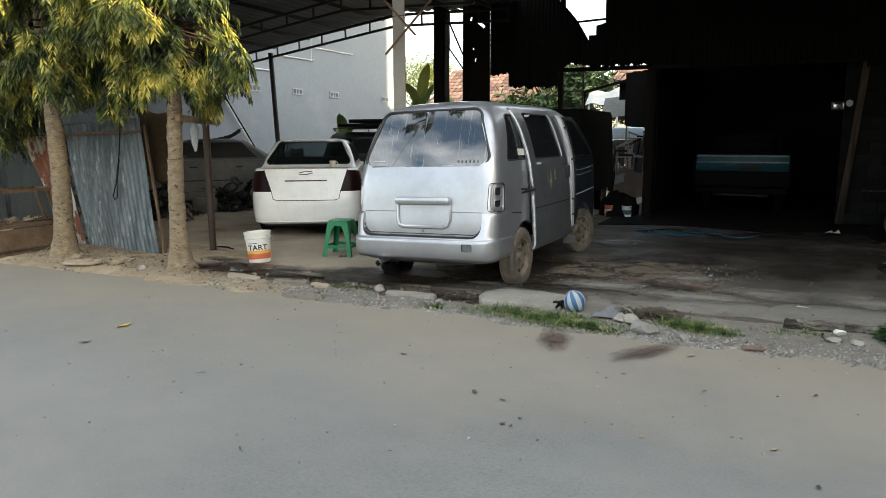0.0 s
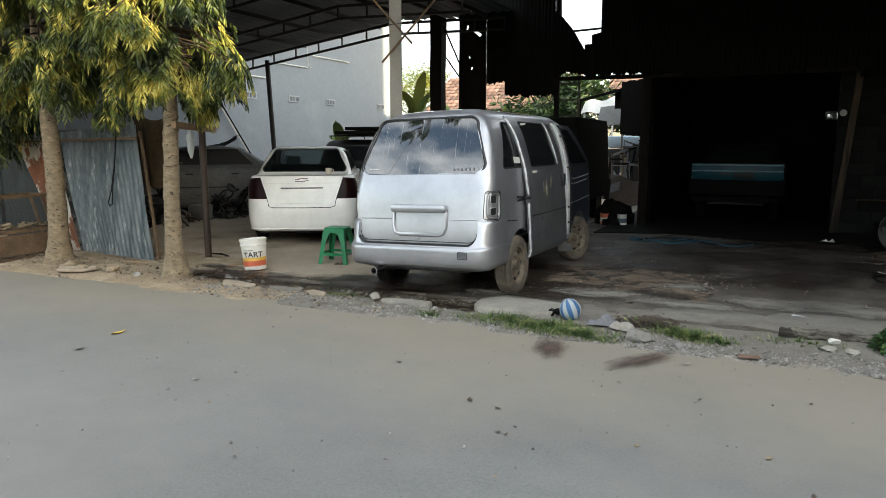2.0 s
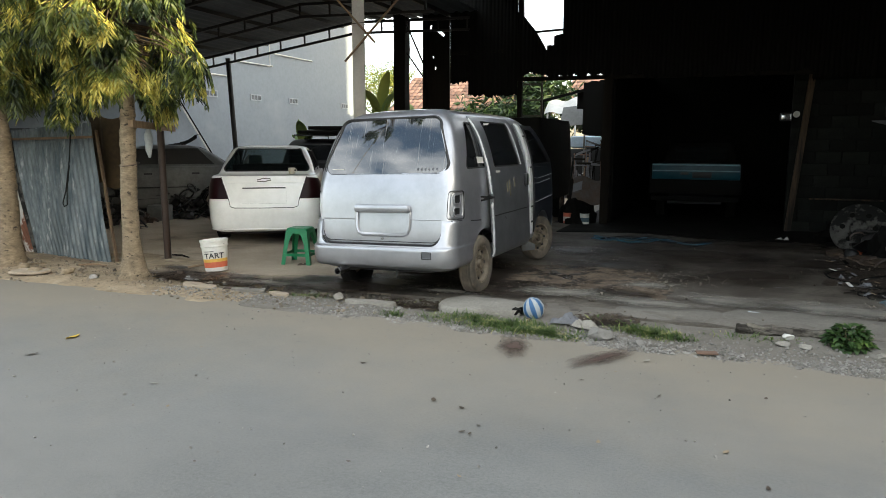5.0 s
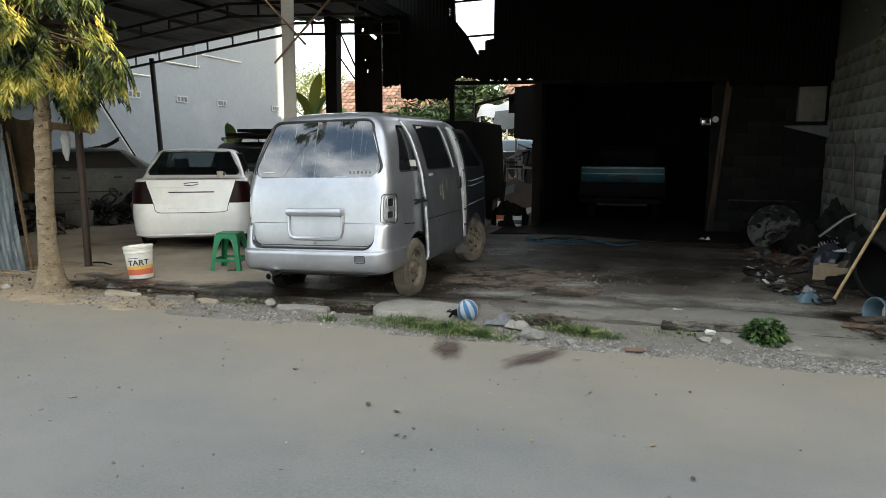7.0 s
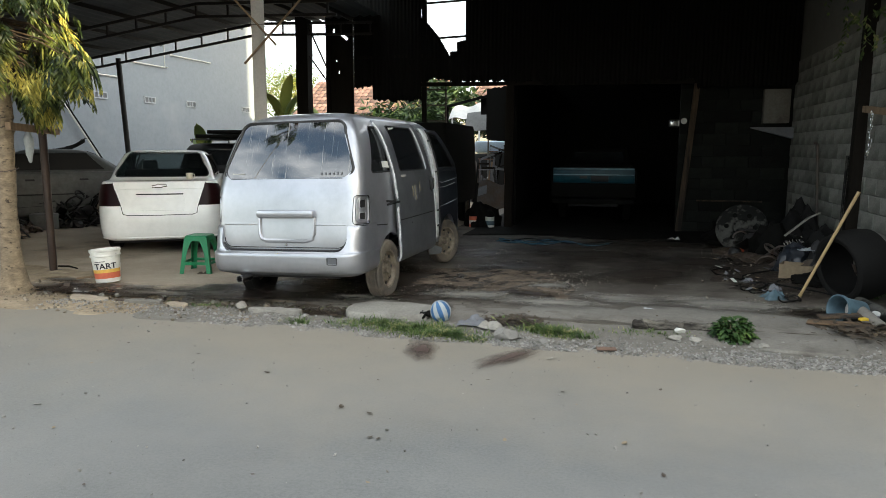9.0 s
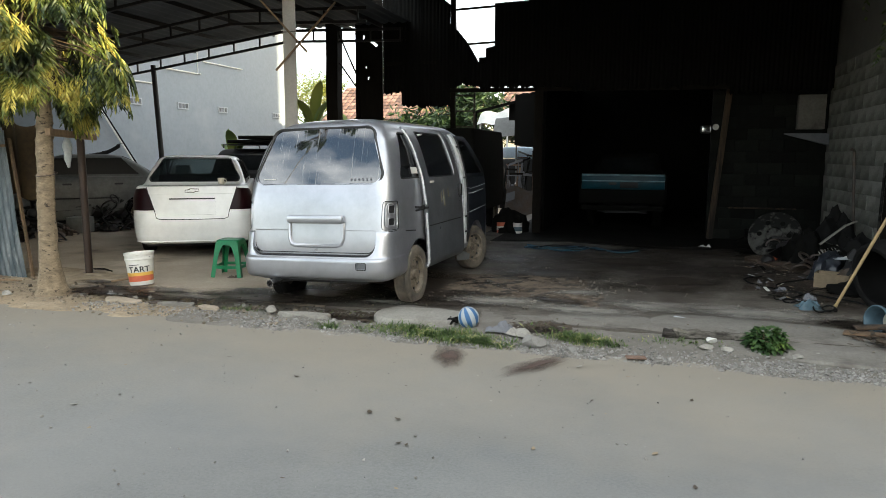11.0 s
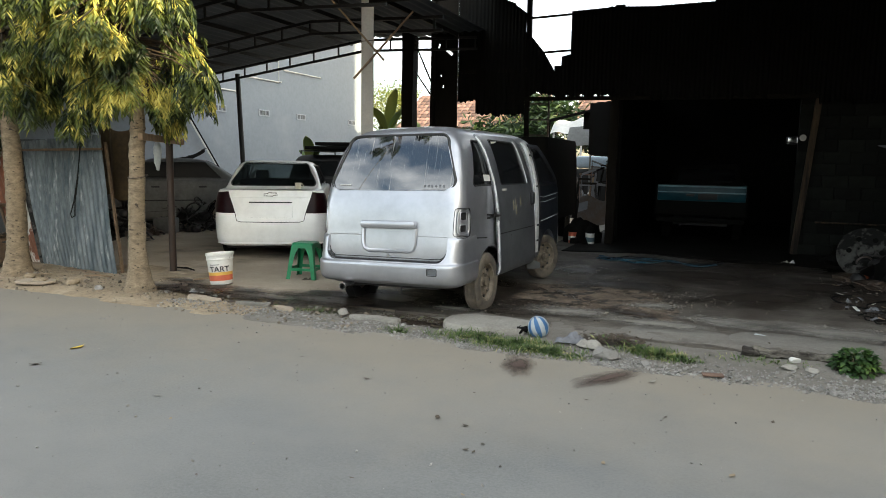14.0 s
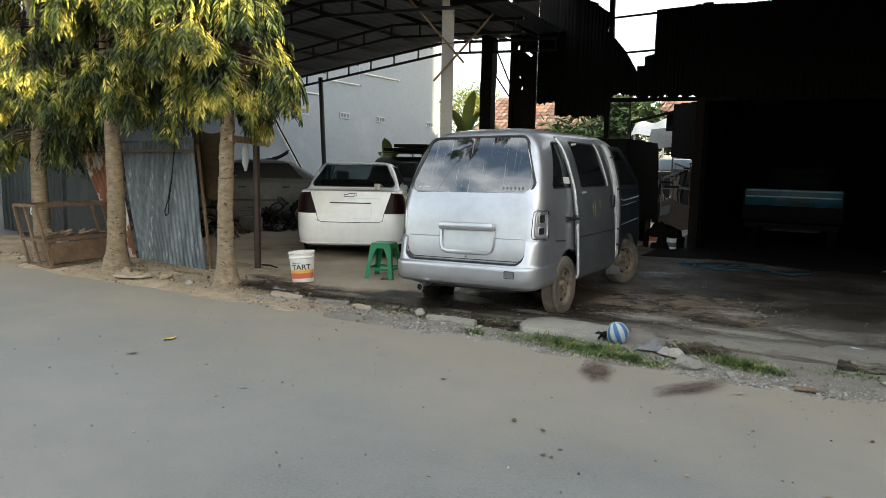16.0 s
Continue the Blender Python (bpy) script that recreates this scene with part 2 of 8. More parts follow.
def glass_film(name, tint, mirror=0.25, see=0.5, rough=0.02, streaks=0.0):
    """Window glass with a film: part mirror, part clear, part dark."""
    m = bpy.data.materials.new(name)
    m.use_nodes = True
    n, l = m.node_tree.nodes, m.node_tree.links
    n.clear()
    o = n.new("ShaderNodeOutputMaterial")
    g = n.new("ShaderNodeBsdfGlossy")
    g.inputs["Roughness"].default_value = rough
    t = n.new("ShaderNodeBsdfTransparent")
    t.inputs["Color"].default_value = (*tint, 1)
    d = n.new("ShaderNodeBsdfDiffuse")
    d.inputs["Color"].default_value = (0.02, 0.022, 0.025, 1)
    a, b = n.new("ShaderNodeMixShader"), n.new("ShaderNodeMixShader")
    a.inputs[0].default_value = see
    l.new(d.outputs[0], a.inputs[1])
    l.new(t.outputs[0], a.inputs[2])
    lw = n.new("ShaderNodeLayerWeight")
    lw.inputs["Blend"].default_value = 0.5
    fr = n.new("ShaderNodeMath")
    fr.operation = "POWER"
    fr.inputs[1].default_value = 5.0
    l.new(lw.outputs["Facing"], fr.inputs[0])
    ad = n.new("ShaderNodeMath")
    ad.operation, ad.use_clamp = "ADD", True
    l.new(fr.outputs[0], ad.inputs[0])
    ad.inputs[1].default_value = mirror
    l.new(ad.outputs[0], b.inputs[0])
    l.new(a.outputs[0], b.inputs[1])
    l.new(g.outputs[0], b.inputs[2])
    if streaks:
        # dried runs of dirty water down the pane
        co = n.new("ShaderNodeTexCoord")
        mp = n.new("ShaderNodeMapping")
        mp.inputs["Scale"].default_value = (26, 1, 0.8)
        z = n.new("ShaderNodeTexNoise")
        z.inputs["Scale"].default_value, z.inputs["Detail"].default_value, z.inputs["Roughness"].default_value = 2.0, 4.0, 0.6
        r = n.new("ShaderNodeMapRange")
        r.inputs["From Min"].default_value, r.inputs["From Max"].default_value, r.inputs["To Max"].default_value = 0.6, 0.78, streaks
        dust = n.new("ShaderNodeBsdfDiffuse")
        dust.inputs["Color"].default_value = (0.5, 0.5, 0.48, 1)
        e = n.new("ShaderNodeMixShader")
        l.new(co.outputs["Object"], mp.inputs["Vector"])
        l.new(mp.outputs["Vector"], z.inputs["Vector"])
        l.new(z.outputs["Fac"], r.inputs["Value"])
        l.new(r.outputs["Result"], e.inputs[0])
        l.new(b.outputs[0], e.inputs[1])
        l.new(dust.outputs[0], e.inputs[2])
        b = e
    l.new(b.outputs[0], o.inputs[0])
    return m


def leaf_material(name, dark, light, through=0.35, mid=None, clump=2.2, single=0.6, spread=0.55):
    """Leaves: dark to light from leaf to leaf, and yellower in clumps."""
    m = bpy.data.materials.new(name)
    m.use_nodes = True
    n, l = m.node_tree.nodes, m.node_tree.links
    p = n["Principled BSDF"]
    o = n["Material Output"]
    r = n.new("ShaderNodeNewGeometry")
    co = n.new("ShaderNodeTexCoord")
    z = n.new("ShaderNodeTexNoise")
    z.inputs["Scale"].default_value, z.inputs["Detail"].default_value = clump, 2.0
    l.new(co.outputs["Object"], z.inputs["Vector"])
    a = n.new("ShaderNodeMapRange")
    a.inputs["From Min"].default_value, a.inputs["From Max"].default_value = 0.35, 0.7
    a.inputs["To Min"].default_value, a.inputs["To Max"].default_value = -0.25, spread
    l.new(z.outputs["Fac"], a.inputs["Value"])
    q = n.new("ShaderNodeMath")
    q.operation, q.use_clamp = "MULTIPLY_ADD", True
    l.new(r.outputs["Random Per Island"], q.inputs[0])
    q.inputs[1].default_value = single
    l.new(a.outputs["Result"], q.inputs[2])
    c = n.new("ShaderNodeValToRGB")
    c.color_ramp.elements[0].color, c.color_ramp.elements[1].color = (*dark, 1), (*light, 1)
    c.color_ramp.elements[0].position, c.color_ramp.elements[1].position = 0.1, 1.0
    e = c.color_ramp.elements.new(0.6)
    e.color = (*(mid or tuple((x + y) / 2 for x, y in zip(dark, light))), 1)
    l.new(q.outputs[0], c.inputs["Fac"])
    l.new(c.outputs["Color"], p.inputs["Base Color"])
    p.inputs["Roughness"].default_value = 0.55
    tr = n.new("ShaderNodeBsdfTranslucent")
    l.new(c.outputs["Color"], tr.inputs["Color"])
    mx = n.new("ShaderNodeMixShader")
    mx.inputs[0].default_value = through
    l.new(p.outputs[0], mx.inputs[1])
    l.new(tr.outputs[0], mx.inputs[2])
    l.new(mx.outputs[0], o.inputs["Surface"])
    return m


def add_dust(m, colour, y0, y1, strength):
    """Pale dust that gathers over a strip of a ground surface, from y0 to y1 in its own frame, with a broken edge."""
    n, l = m.node_tree.nodes, m.node_tree.links
    p = n["Principled BSDF"]
    old = p.inputs["Base Color"].links[0].from_socket
    co = n.new("ShaderNodeTexCoord")
    sp = n.new("ShaderNodeSeparateXYZ")
    l.new(co.outputs["Object"], sp.inputs[0])
    z = n.new("ShaderNodeTexNoise")
    z.inputs["Scale"].default_value, z.inputs["Detail"].default_value, z.inputs["Roughness"].default_value = 0.7, 7.0, 0.65
    l.new(co.outputs["Object"], z.inputs["Vector"])
    a = n.new("ShaderNodeMath")
    a.operation = "MULTIPLY_ADD"
    a.inputs[1].default_value = (y1 - y0) * 1.6
    l.new(z.outputs["Fac"], a.inputs[0])
    l.new(sp.outputs["Y"], a.inputs[2])
    r = n.new("ShaderNodeMapRange")
    k = (y1 - y0) * 0.8
    r.inputs["From Min"].default_value, r.inputs["From Max"].default_value, r.inputs["To Max"].default_value = y0 + k, y1 + k, strength
    l.new(a.outputs[0], r.inputs["Value"])
    x = n.new("ShaderNodeMix")
    x.data_type = "RGBA"
    l.new(r.outputs["Result"], x.inputs["Factor"])
    l.new(old, x.inputs["A"])
    x.inputs["B"].default_value = (*colour, 1)
    l.new(x.outputs["Result"], p.inputs["Base Color"])


def add_specks(m, colour, scale, level, strength=0.8):
    """Fine specks scattered over a surface."""
    n, l = m.node_tree.nodes, m.node_tree.links
    p = n["Principled BSDF"]
    old = p.inputs["Base Color"].links[0].from_socket
    co = n.new("ShaderNodeTexCoord")
    v = n.new("ShaderNodeTexNoise")
    v.inputs["Scale"].default_value, v.inputs["Detail"].default_value = scale, 3.0
    l.new(co.outputs["Object"], v.inputs["Vector"])
    r = n.new("ShaderNodeMapRange")
    r.inputs["From Min"].default_value, r.inputs["From Max"].default_value, r.inputs["To Max"].default_value = level, level + 0.08, strength
    l.new(v.outputs["Fac"], r.inputs["Value"])
    x = n.new("ShaderNodeMix")
    x.data_type = "RGBA"
    l.new(r.outputs["Result"], x.inputs["Factor"])
    l.new(old, x.inputs["A"])
    x.inputs["B"].default_value = (*colour, 1)
    l.new(x.outputs["Result"], p.inputs["Base Color"])


M_ROAD = surface("road_surface", (0.168, 0.172, 0.166), 0.9, second=(0.109, 0.112, 0.110), grain=70, blotch=0.4, amount=0.9, bump=0.32, bump_scale=120, stretch=(0.8, 1, 1), third=(0.192, 0.188, 0.176), third_scale=0.33, third_edge=(0.4, 0.7))
add_dust(M_ROAD, (0.225, 0.198, 0.155), 2.9, 5.0, 0.85)
add_specks(M_ROAD, (0.085, 0.08, 0.075), 160, 0.66)
add_specks(M_ROAD, (0.30, 0.285, 0.26), 120, 0.70, 0.6)
M_DIRT = surface("dry_dirt", (0.36, 0.28, 0.185), 0.95, second=(0.20, 0.155, 0.10), grain=30, blotch=3.5, amount=0.9, bump=1.0, bump_scale=16, third=(0.37, 0.30, 0.21), third_scale=2.2)
M_APRON = surface("worn_concrete", (0.205, 0.192, 0.168), 0.9, second=(0.145, 0.133, 0.114), grain=30, blotch=3, amount=0.85, bump=0.4, third=(0.07, 0.06, 0.05), third_scale=1.4, third_edge=(0.58, 0.72))
M_GRAVEL = surface("gravel_bed", (0.20, 0.185, 0.16), 0.95, second=(0.125, 0.112, 0.095), grain=60, blotch=5, amount=0.8, bump=0.8, bump_scale=70)
M_STONE = surface("grey_stone", (0.25, 0.24, 0.222), 0.9, second=(0.17, 0.16, 0.142), grain=50, blotch=8, amount=0.6, bump=0.3, island=0.35)
M_FLOOR = surface("stained_concrete", (0.16, 0.145, 0.12), 0.72, second=(0.06, 0.048, 0.037), grain=18, blotch=1.0, amount=1.0, bump=0.7, bump_scale=30, third=(0.042, 0.032, 0.024), third_scale=1.7, third_edge=(0.46, 0.62))
M_YARD = surface("dusty_concrete", (0.42, 0.35, 0.265), 0.9, second=(0.27, 0.22, 0.165), grain=40, blotch=1.4, amount=0.75, bump=0.3, third=(0.13, 0.105, 0.08), third_scale=0.8, third_edge=(0.58, 0.74))
M_SLAB = surface("pale_concrete", (0.30, 0.285, 0.25), 0.9, second=(0.22, 0.205, 0.18), grain=40, blotch=5, amount=0.8, bump=0.4, third=(0.13, 0.115, 0.098), third_scale=2.2, third_edge=(0.58, 0.75))
M_PLASTER = surface("grey_plaster", (0.235, 0.262, 0.292), 0.9, second=(0.20, 0.224, 0.25), grain=9, blotch=0.5, amount=0.45, bump=0.04, third=(0.26, 0.284, 0.31), third_scale=0.25)
M_BLOCK = surface("concrete_block", (0.29, 0.29, 0.262), 0.95, second=(0.165, 0.165, 0.147), grain=60, blotch=1.6, amount=0.9, bump=0.8, per_object=0.22, third=(0.085, 0.085, 0.073), third_scale=1.3, third_edge=(0.45, 0.7), spec=0.25)
M_MORTAR = surface("mortar", (0.15, 0.148, 0.134), 0.95, grain=50, blotch=4, bump=0.5)
# near black: the workshop's deep shade is put into this colour
M_SHADEBLACK = surface("shade_black", (0.0068, 0.007, 0.0065), 0.9, second=(0.008, 0.0068, 0.0055), grain=20, blotch=2, bump=0.2, spec=0.08)
# wall colour blackened to carry the rear bay's shade
M_SHADEWALL = surface("dark_shaded_wall", (0.008, 0.0085, 0.0078), 0.95, second=(0.0045, 0.0048, 0.0045), grain=20, blotch=1.2, bump=0.3, spec=0.06)
M_ZINC = surface("zinc_sheet", (0.165, 0.185, 0.19), 0.55, metal=0.3, second=(0.055, 0.075, 0.085), grain=24, blotch=9.0, amount=1.0, bump=0.3, third=(0.34, 0.35, 0.345), third_scale=11.0, third_edge=(0.58, 0.72), stretch=(1, 1, 0.04))
M_DARKSHEET = surface("dark_teal_sheet", (0.030, 0.042, 0.045), 0.6, metal=0.2, second=(0.016, 0.022, 0.024), grain=20, blotch=3.0, amount=1.0, bump=0.2, stretch=(1, 1, 0.2))
M_CAGEWOOD = surface("cage_timber", (0.17, 0.108, 0.06), 0.9, second=(0.08, 0.052, 0.032), grain=30, blotch=5, amount=0.9, bump=0.4)
M_VENT = surface("vent_cement", (0.38, 0.405, 0.43), 0.9, second=(0.27, 0.29, 0.315), grain=30, blotch=9)
M_RUST = surface("rusty_sheet", (0.26, 0.10, 0.05), 0.85, second=(0.12, 0.05, 0.03), grain=30, blotch=5, amount=0.8, bump=0.3, third=(0.42, 0.40, 0.36), third_scale=4.0, third_edge=(0.5, 0.56), stretch=(1, 1, 0.3))
M_ROOF_UNDER = surface("roof_sheet", (0.085, 0.097, 0.11), 0.6, metal=0.3, second=(0.05, 0.06, 0.07), grain=15, blotch=1, bump=0.1)
M_BLACKSTEEL = surface("black_steel", (0.014, 0.014, 0.015), 0.55, metal=0.3, second=(0.03, 0.024, 0.02), grain=40, blotch=6)
M_BROWNSTEEL = surface("brown_steel", (0.042, 0.026, 0.019), 0.5, metal=0.3, second=(0.025, 0.016, 0.012), grain=50, blotch=6)
M_TARP = surface("olive_tarpaulin", (0.10, 0.066, 0.028), 0.8, second=(0.045, 0.03, 0.015), grain=10, blotch=2.5, amount=0.9)
M_CONCPOST = surface("post_concrete", (0.50, 0.47, 0.42), 0.9, second=(0.41, 0.385, 0.34), grain=40, blotch=3, bump=0.3)
M_TIMBER = surface("weathered_timber", (0.28, 0.19, 0.115), 0.85, second=(0.16, 0.11, 0.07), grain=30, blotch=3, amount=0.8, bump=0.4, stretch=(6, 6, 0.6))
# timber taken near black, with the workshop's shade in its colour
M_SHADEWOOD = surface("shaded_timber", (0.014, 0.0115, 0.009), 0.9, second=(0.007, 0.0062, 0.0052), grain=25, blotch=3, bump=0.4, stretch=(5, 5, 0.6), spec=0.1)
# shaded copy of the concrete block, used on the inner wall
M_SHADEBLOCK = surface("shaded_block", (0.020, 0.021, 0.019), 0.95, second=(0.010, 0.011, 0.0095), grain=60, blotch=2, amount=0.8, bump=0.7, per_object=0.3, spec=0.1)
# darker brown than the weathered timber, blotched near black
M_DIMWOOD = surface("dark_brown_timber", (0.10, 0.062, 0.034), 0.9, second=(0.03, 0.022, 0.015), grain=30, blotch=3, amount=0.9, bump=0.4, stretch=(6, 6, 0.6), third=(0.012, 0.010, 0.008), third_scale=1.2, third_edge=(0.45, 0.62))
M_BARK = surface("grey_bark", (0.30, 0.235, 0.155), 0.95, second=(0.15, 0.115, 0.075), grain=34, blotch=11, amount=1.0, bump=1.0, bump_scale=26, third=(0.045, 0.034, 0.024), third_scale=13.0, third_edge=(0.60, 0.65), stretch=(1, 1, 2.0))
M_LEAF = leaf_material("mast_tree_leaf", (0.010, 0.024, 0.007), (0.70, 0.60, 0.15), 0.25, (0.115, 0.145, 0.025), 2.6, 0.34, 0.90)
M_LEAF_FAR = leaf_material("distant_leaf", (0.08, 0.13, 0.03), (0.34, 0.33, 0.06), 0.35, None, 0.7)
M_GRASS = leaf_material("verge_grass", (0.04, 0.075, 0.018), (0.44, 0.38, 0.19), 0.3, (0.13, 0.19, 0.05), 9.0)
M_SILVER = surface("silver_paint", (0.455, 0.465, 0.50), 0.31, metal=0.74, second=(0.39, 0.40, 0.43), grain=4, blotch=1.6, amount=0.6, bump=0.025, bump_scale=30, coat=0.4, rough_var=0.07)
# darker than the body's silver: the van side's shade is in it
M_SHADEDGREY = surface("shaded_grey_paint", (0.19, 0.20, 0.215), 0.32, metal=0.55, second=(0.14, 0.147, 0.16), grain=6, blotch=2.5, amount=0.7, bump=0.02, coat=0.15)
M_JAMB = surface("pale_primer", (0.74, 0.75, 0.75), 0.5, second=(0.45, 0.46, 0.46), grain=20, blotch=9, amount=0.8, bump=0.1)
M_WHITE = surface("white_paint", (0.93, 0.93, 0.90), 0.25, second=(0.85, 0.845, 0.80), grain=5, blotch=1.5, amount=0.4, bump=0.01, coat=0.6, rough_var=0.05)
M_OLDSILVER = surface("dusty_silver_paint", (0.15, 0.155, 0.152), 0.42, second=(0.09, 0.092, 0.088), grain=14, blotch=3, amount=0.7, spec=0.25)
M_DARKCAR = surface("dark_car_paint", (0.010, 0.0105, 0.012), 0.55, second=(0.018, 0.017, 0.016), grain=10, blotch=2, spec=0.3)
M_TEAL = surface("teal_paint", (0.004, 0.05, 0.072), 0.35, second=(0.002, 0.024, 0.035), grain=8, blotch=2, spec=0.2)
M_CHROME = surface("dull_chrome", (0.62, 0.63, 0.64), 0.22, metal=1.0, grain=30, blotch=6, amount=0.3, bump=0.02)
M_RUBBER = surface("dusty_rubber", (0.060, 0.053, 0.045), 0.85, second=(0.20, 0.165, 0.125), grain=30, blotch=7, amount=0.8, bump=0.5)
M_RUBBERBLACK = surface("black_rubber", (0.008, 0.008, 0.008), 0.8, second=(0.014, 0.013, 0.012), grain=30, blotch=5, spec=0.12)
M_RIM = surface("muddy_steel_rim", (0.27, 0.225, 0.17), 0.75, metal=0.2, second=(0.075, 0.06, 0.045), grain=30, blotch=12, amount=0.8, bump=0.2)
M_CABIN = surface("dark_cabin", (0.022, 0.022, 0.023), 0.8, grain=30, blotch=4)
M_TRIM = surface("grey_trim_cloth", (0.30, 0.31, 0.31), 0.9, second=(0.2, 0.21, 0.21), grain=40, blotch=5)
M_SEAL = surface("black_seal", (0.012, 0.012, 0.013), 0.5, grain=30, blotch=4, bump=0.05)
M_LAMPRED = surface("smoked_red_lens", (0.014, 0.003, 0.004), 0.35, grain=30, blotch=5, amount=0.3, bump=0.0, spec=0.15)
M_GLASS_VAN = glass_film("filmed_glass", (0.25, 0.27, 0.3), 0.22, 0.25, 0.02, 0.75)
M_GLASS = glass_film("dark_glass", (0.22, 0.24, 0.24), 0.05, 0.5)
M_GLASS_CLEAR = glass_film("tinted_car_glass", (0.50, 0.57, 0.57), 0.04, 0.80)
M_GREEN = surface("green_plastic", (0.003, 0.185, 0.068), 0.36, second=(0.002, 0.13, 0.046), grain=30, blotch=6, amount=0.4, bump=0.03)
M_PAIL = surface("white_pail_plastic", (0.74, 0.73, 0.68), 0.45, second=(0.6, 0.58, 0.52), grain=20, blotch=7, amount=0.5, bump=0.03)
M_INK = surface("black_ink", (0.015, 0.015, 0.016), 0.6, grain=40, blotch=5, bump=0)
M_YELLOW = surface("yellow_print", (0.75, 0.45, 0.09), 0.5, grain=30, blotch=8, bump=0)
M_ORANGE = surface("orange_print", (0.62, 0.14, 0.07), 0.5, grain=30, blotch=8, bump=0)
M_BLUECLOTH = surface("blue_plastic_weave", (0.035, 0.12, 0.27), 0.6, grain=40, blotch=9, bump=0.2)
M_WHITECLOTH = surface("white_plastic_weave", (0.38, 0.41, 0.42), 0.6, second=(0.22, 0.25, 0.26), grain=40, blotch=9, bump=0.2)
M_RAG = surface("grey_rag", (0.16, 0.165, 0.18), 0.9, second=(0.11, 0.11, 0.12), grain=40, blotch=9, bump=0.5)
M_TILE = surface("clay_roof_tile", (0.29, 0.155, 0.112), 0.85, second=(0.13, 0.085, 0.07), grain=30, blotch=2, amount=1.0, per_object=0.45)
M_CREAM = surface("cream_wall", (0.68, 0.62, 0.50), 0.9, grain=10, blotch=1)
M_PALECLOTH = surface("pale_tarpaulin", (0.62, 0.62, 0.60), 0.7, grain=10, blotch=2)
M_BLUESHEET = surface("blue_hose", (0.025, 0.12, 0.20), 0.4, second=(0.006, 0.02, 0.03), grain=30, blotch=2.5, amount=0.9)
M_CARD = surface("cardboard", (0.24, 0.185, 0.12), 0.9, second=(0.15, 0.115, 0.075), grain=20, blotch=5)
M_BLUEPAIL = surface("faded_blue_plastic", (0.085, 0.145, 0.18), 0.6, second=(0.045, 0.08, 0.10), grain=14, blotch=6, amount=0.8)
def soaked(m):
    """Makes a stain soak out towards its rim."""
    n, l = m.node_tree.nodes, m.node_tree.links
    c = n.new("ShaderNodeTexCoord")
    mp = n.new("ShaderNodeMapping")
    mp.inputs["Location"].default_value, mp.inputs["Scale"].default_value = (-1, -1, 0), (2, 2, 0)
    g = n.new("ShaderNodeTexGradient")
    g.gradient_type = "SPHERICAL"
    z = n.new("ShaderNodeTexNoise")
    z.inputs["Scale"].default_value, z.inputs["Detail"].default_value = 5.0, 8.0
    a = n.new("ShaderNodeMath")
    a.operation = "MULTIPLY_ADD"
    a.inputs[1].default_value = 0.9
    r = n.new("ShaderNodeMapRange")
    r.inputs["From Min"].default_value, r.inputs["From Max"].default_value, r.inputs["To Max"].default_value = 0.5, 1.3, 0.92
    l.new(c.outputs["Generated"], mp.inputs["Vector"])
    l.new(mp.outputs["Vector"], g.inputs["Vector"])
    l.new(c.outputs["Generated"], z.inputs["Vector"])
    l.new(z.outputs["Fac"], a.inputs[0])
    l.new(g.outputs["Fac"], a.inputs[2])
    l.new(a.outputs[0], r.inputs["Value"])
    l.new(r.outputs["Result"], n["Principled BSDF"].inputs["Alpha"])
    return m


M_STAIN = soaked(surface("oil_stain", (0.060, 0.034, 0.026), 0.7, second=(0.085, 0.055, 0.042), grain=60, blotch=8, amount=0.7, bump=0.2))
# wet oil; also paints the shade beneath the parked vehicles
M_STAINSHADE = soaked(surface("wet_oil_and_shade", (0.026, 0.019, 0.014), 0.5, second=(0.05, 0.038, 0.028), grain=40, blotch=6, amount=0.8, bump=0.35))
M_MUDSTAIN = soaked(surface("wet_brown_mud", (0.048, 0.029, 0.016), 0.3, second=(0.025, 0.016, 0.010), grain=30, blotch=7, amount=0.9, bump=0.5))
M_SOIL = surface("crumbled_soil", (0.20, 0.152, 0.108), 0.92, second=(0.075, 0.055, 0.039), grain=55, blotch=9, amount=1.0, bump=0.9, bump_scale=45, third=(0.025, 0.019, 0.014), third_scale=5.0, third_edge=(0.53, 0.60))
M_SOILWET = surface("wet_soil", (0.055, 0.037, 0.024), 0.66, second=(0.016, 0.012, 0.008), grain=50, blotch=10, amount=1.0, bump=0.9, bump_scale=45, third=(0.13, 0.105, 0.08), third_scale=8.0, third_edge=(0.60, 0.68))
M_PALESTAIN = soaked(surface("scraped_concrete", (0.27, 0.255, 0.225), 0.9, second=(0.18, 0.165, 0.14), grain=30, blotch=8, amount=0.8, bump=0.5))
M_CLOD = surface("earth_clod", (0.235, 0.197, 0.148), 0.95, second=(0.14, 0.115, 0.085), grain=40, blotch=8, amount=0.8, bump=0.5, island=0.4)
M_CHIP = surface("dirty_chip", (0.20, 0.175, 0.145), 0.95, second=(0.045, 0.038, 0.03), grain=40, blotch=8, amount=0.7, bump=0.4, island=0.3)
M_ROTTEN = surface("rotten_wood", (0.22, 0.20, 0.165), 0.95, second=(0.025, 0.02, 0.016), grain=14, blotch=5, amount=1.0, bump=1.0, bump_scale=18, stretch=(1, 4, 4), third=(0.02, 0.016, 0.012), third_scale=3.0, third_edge=(0.5, 0.58))
M_SHARD = surface("dusty_tile", (0.17, 0.105, 0.075), 0.9, second=(0.11, 0.075, 0.055), grain=30, blotch=9)
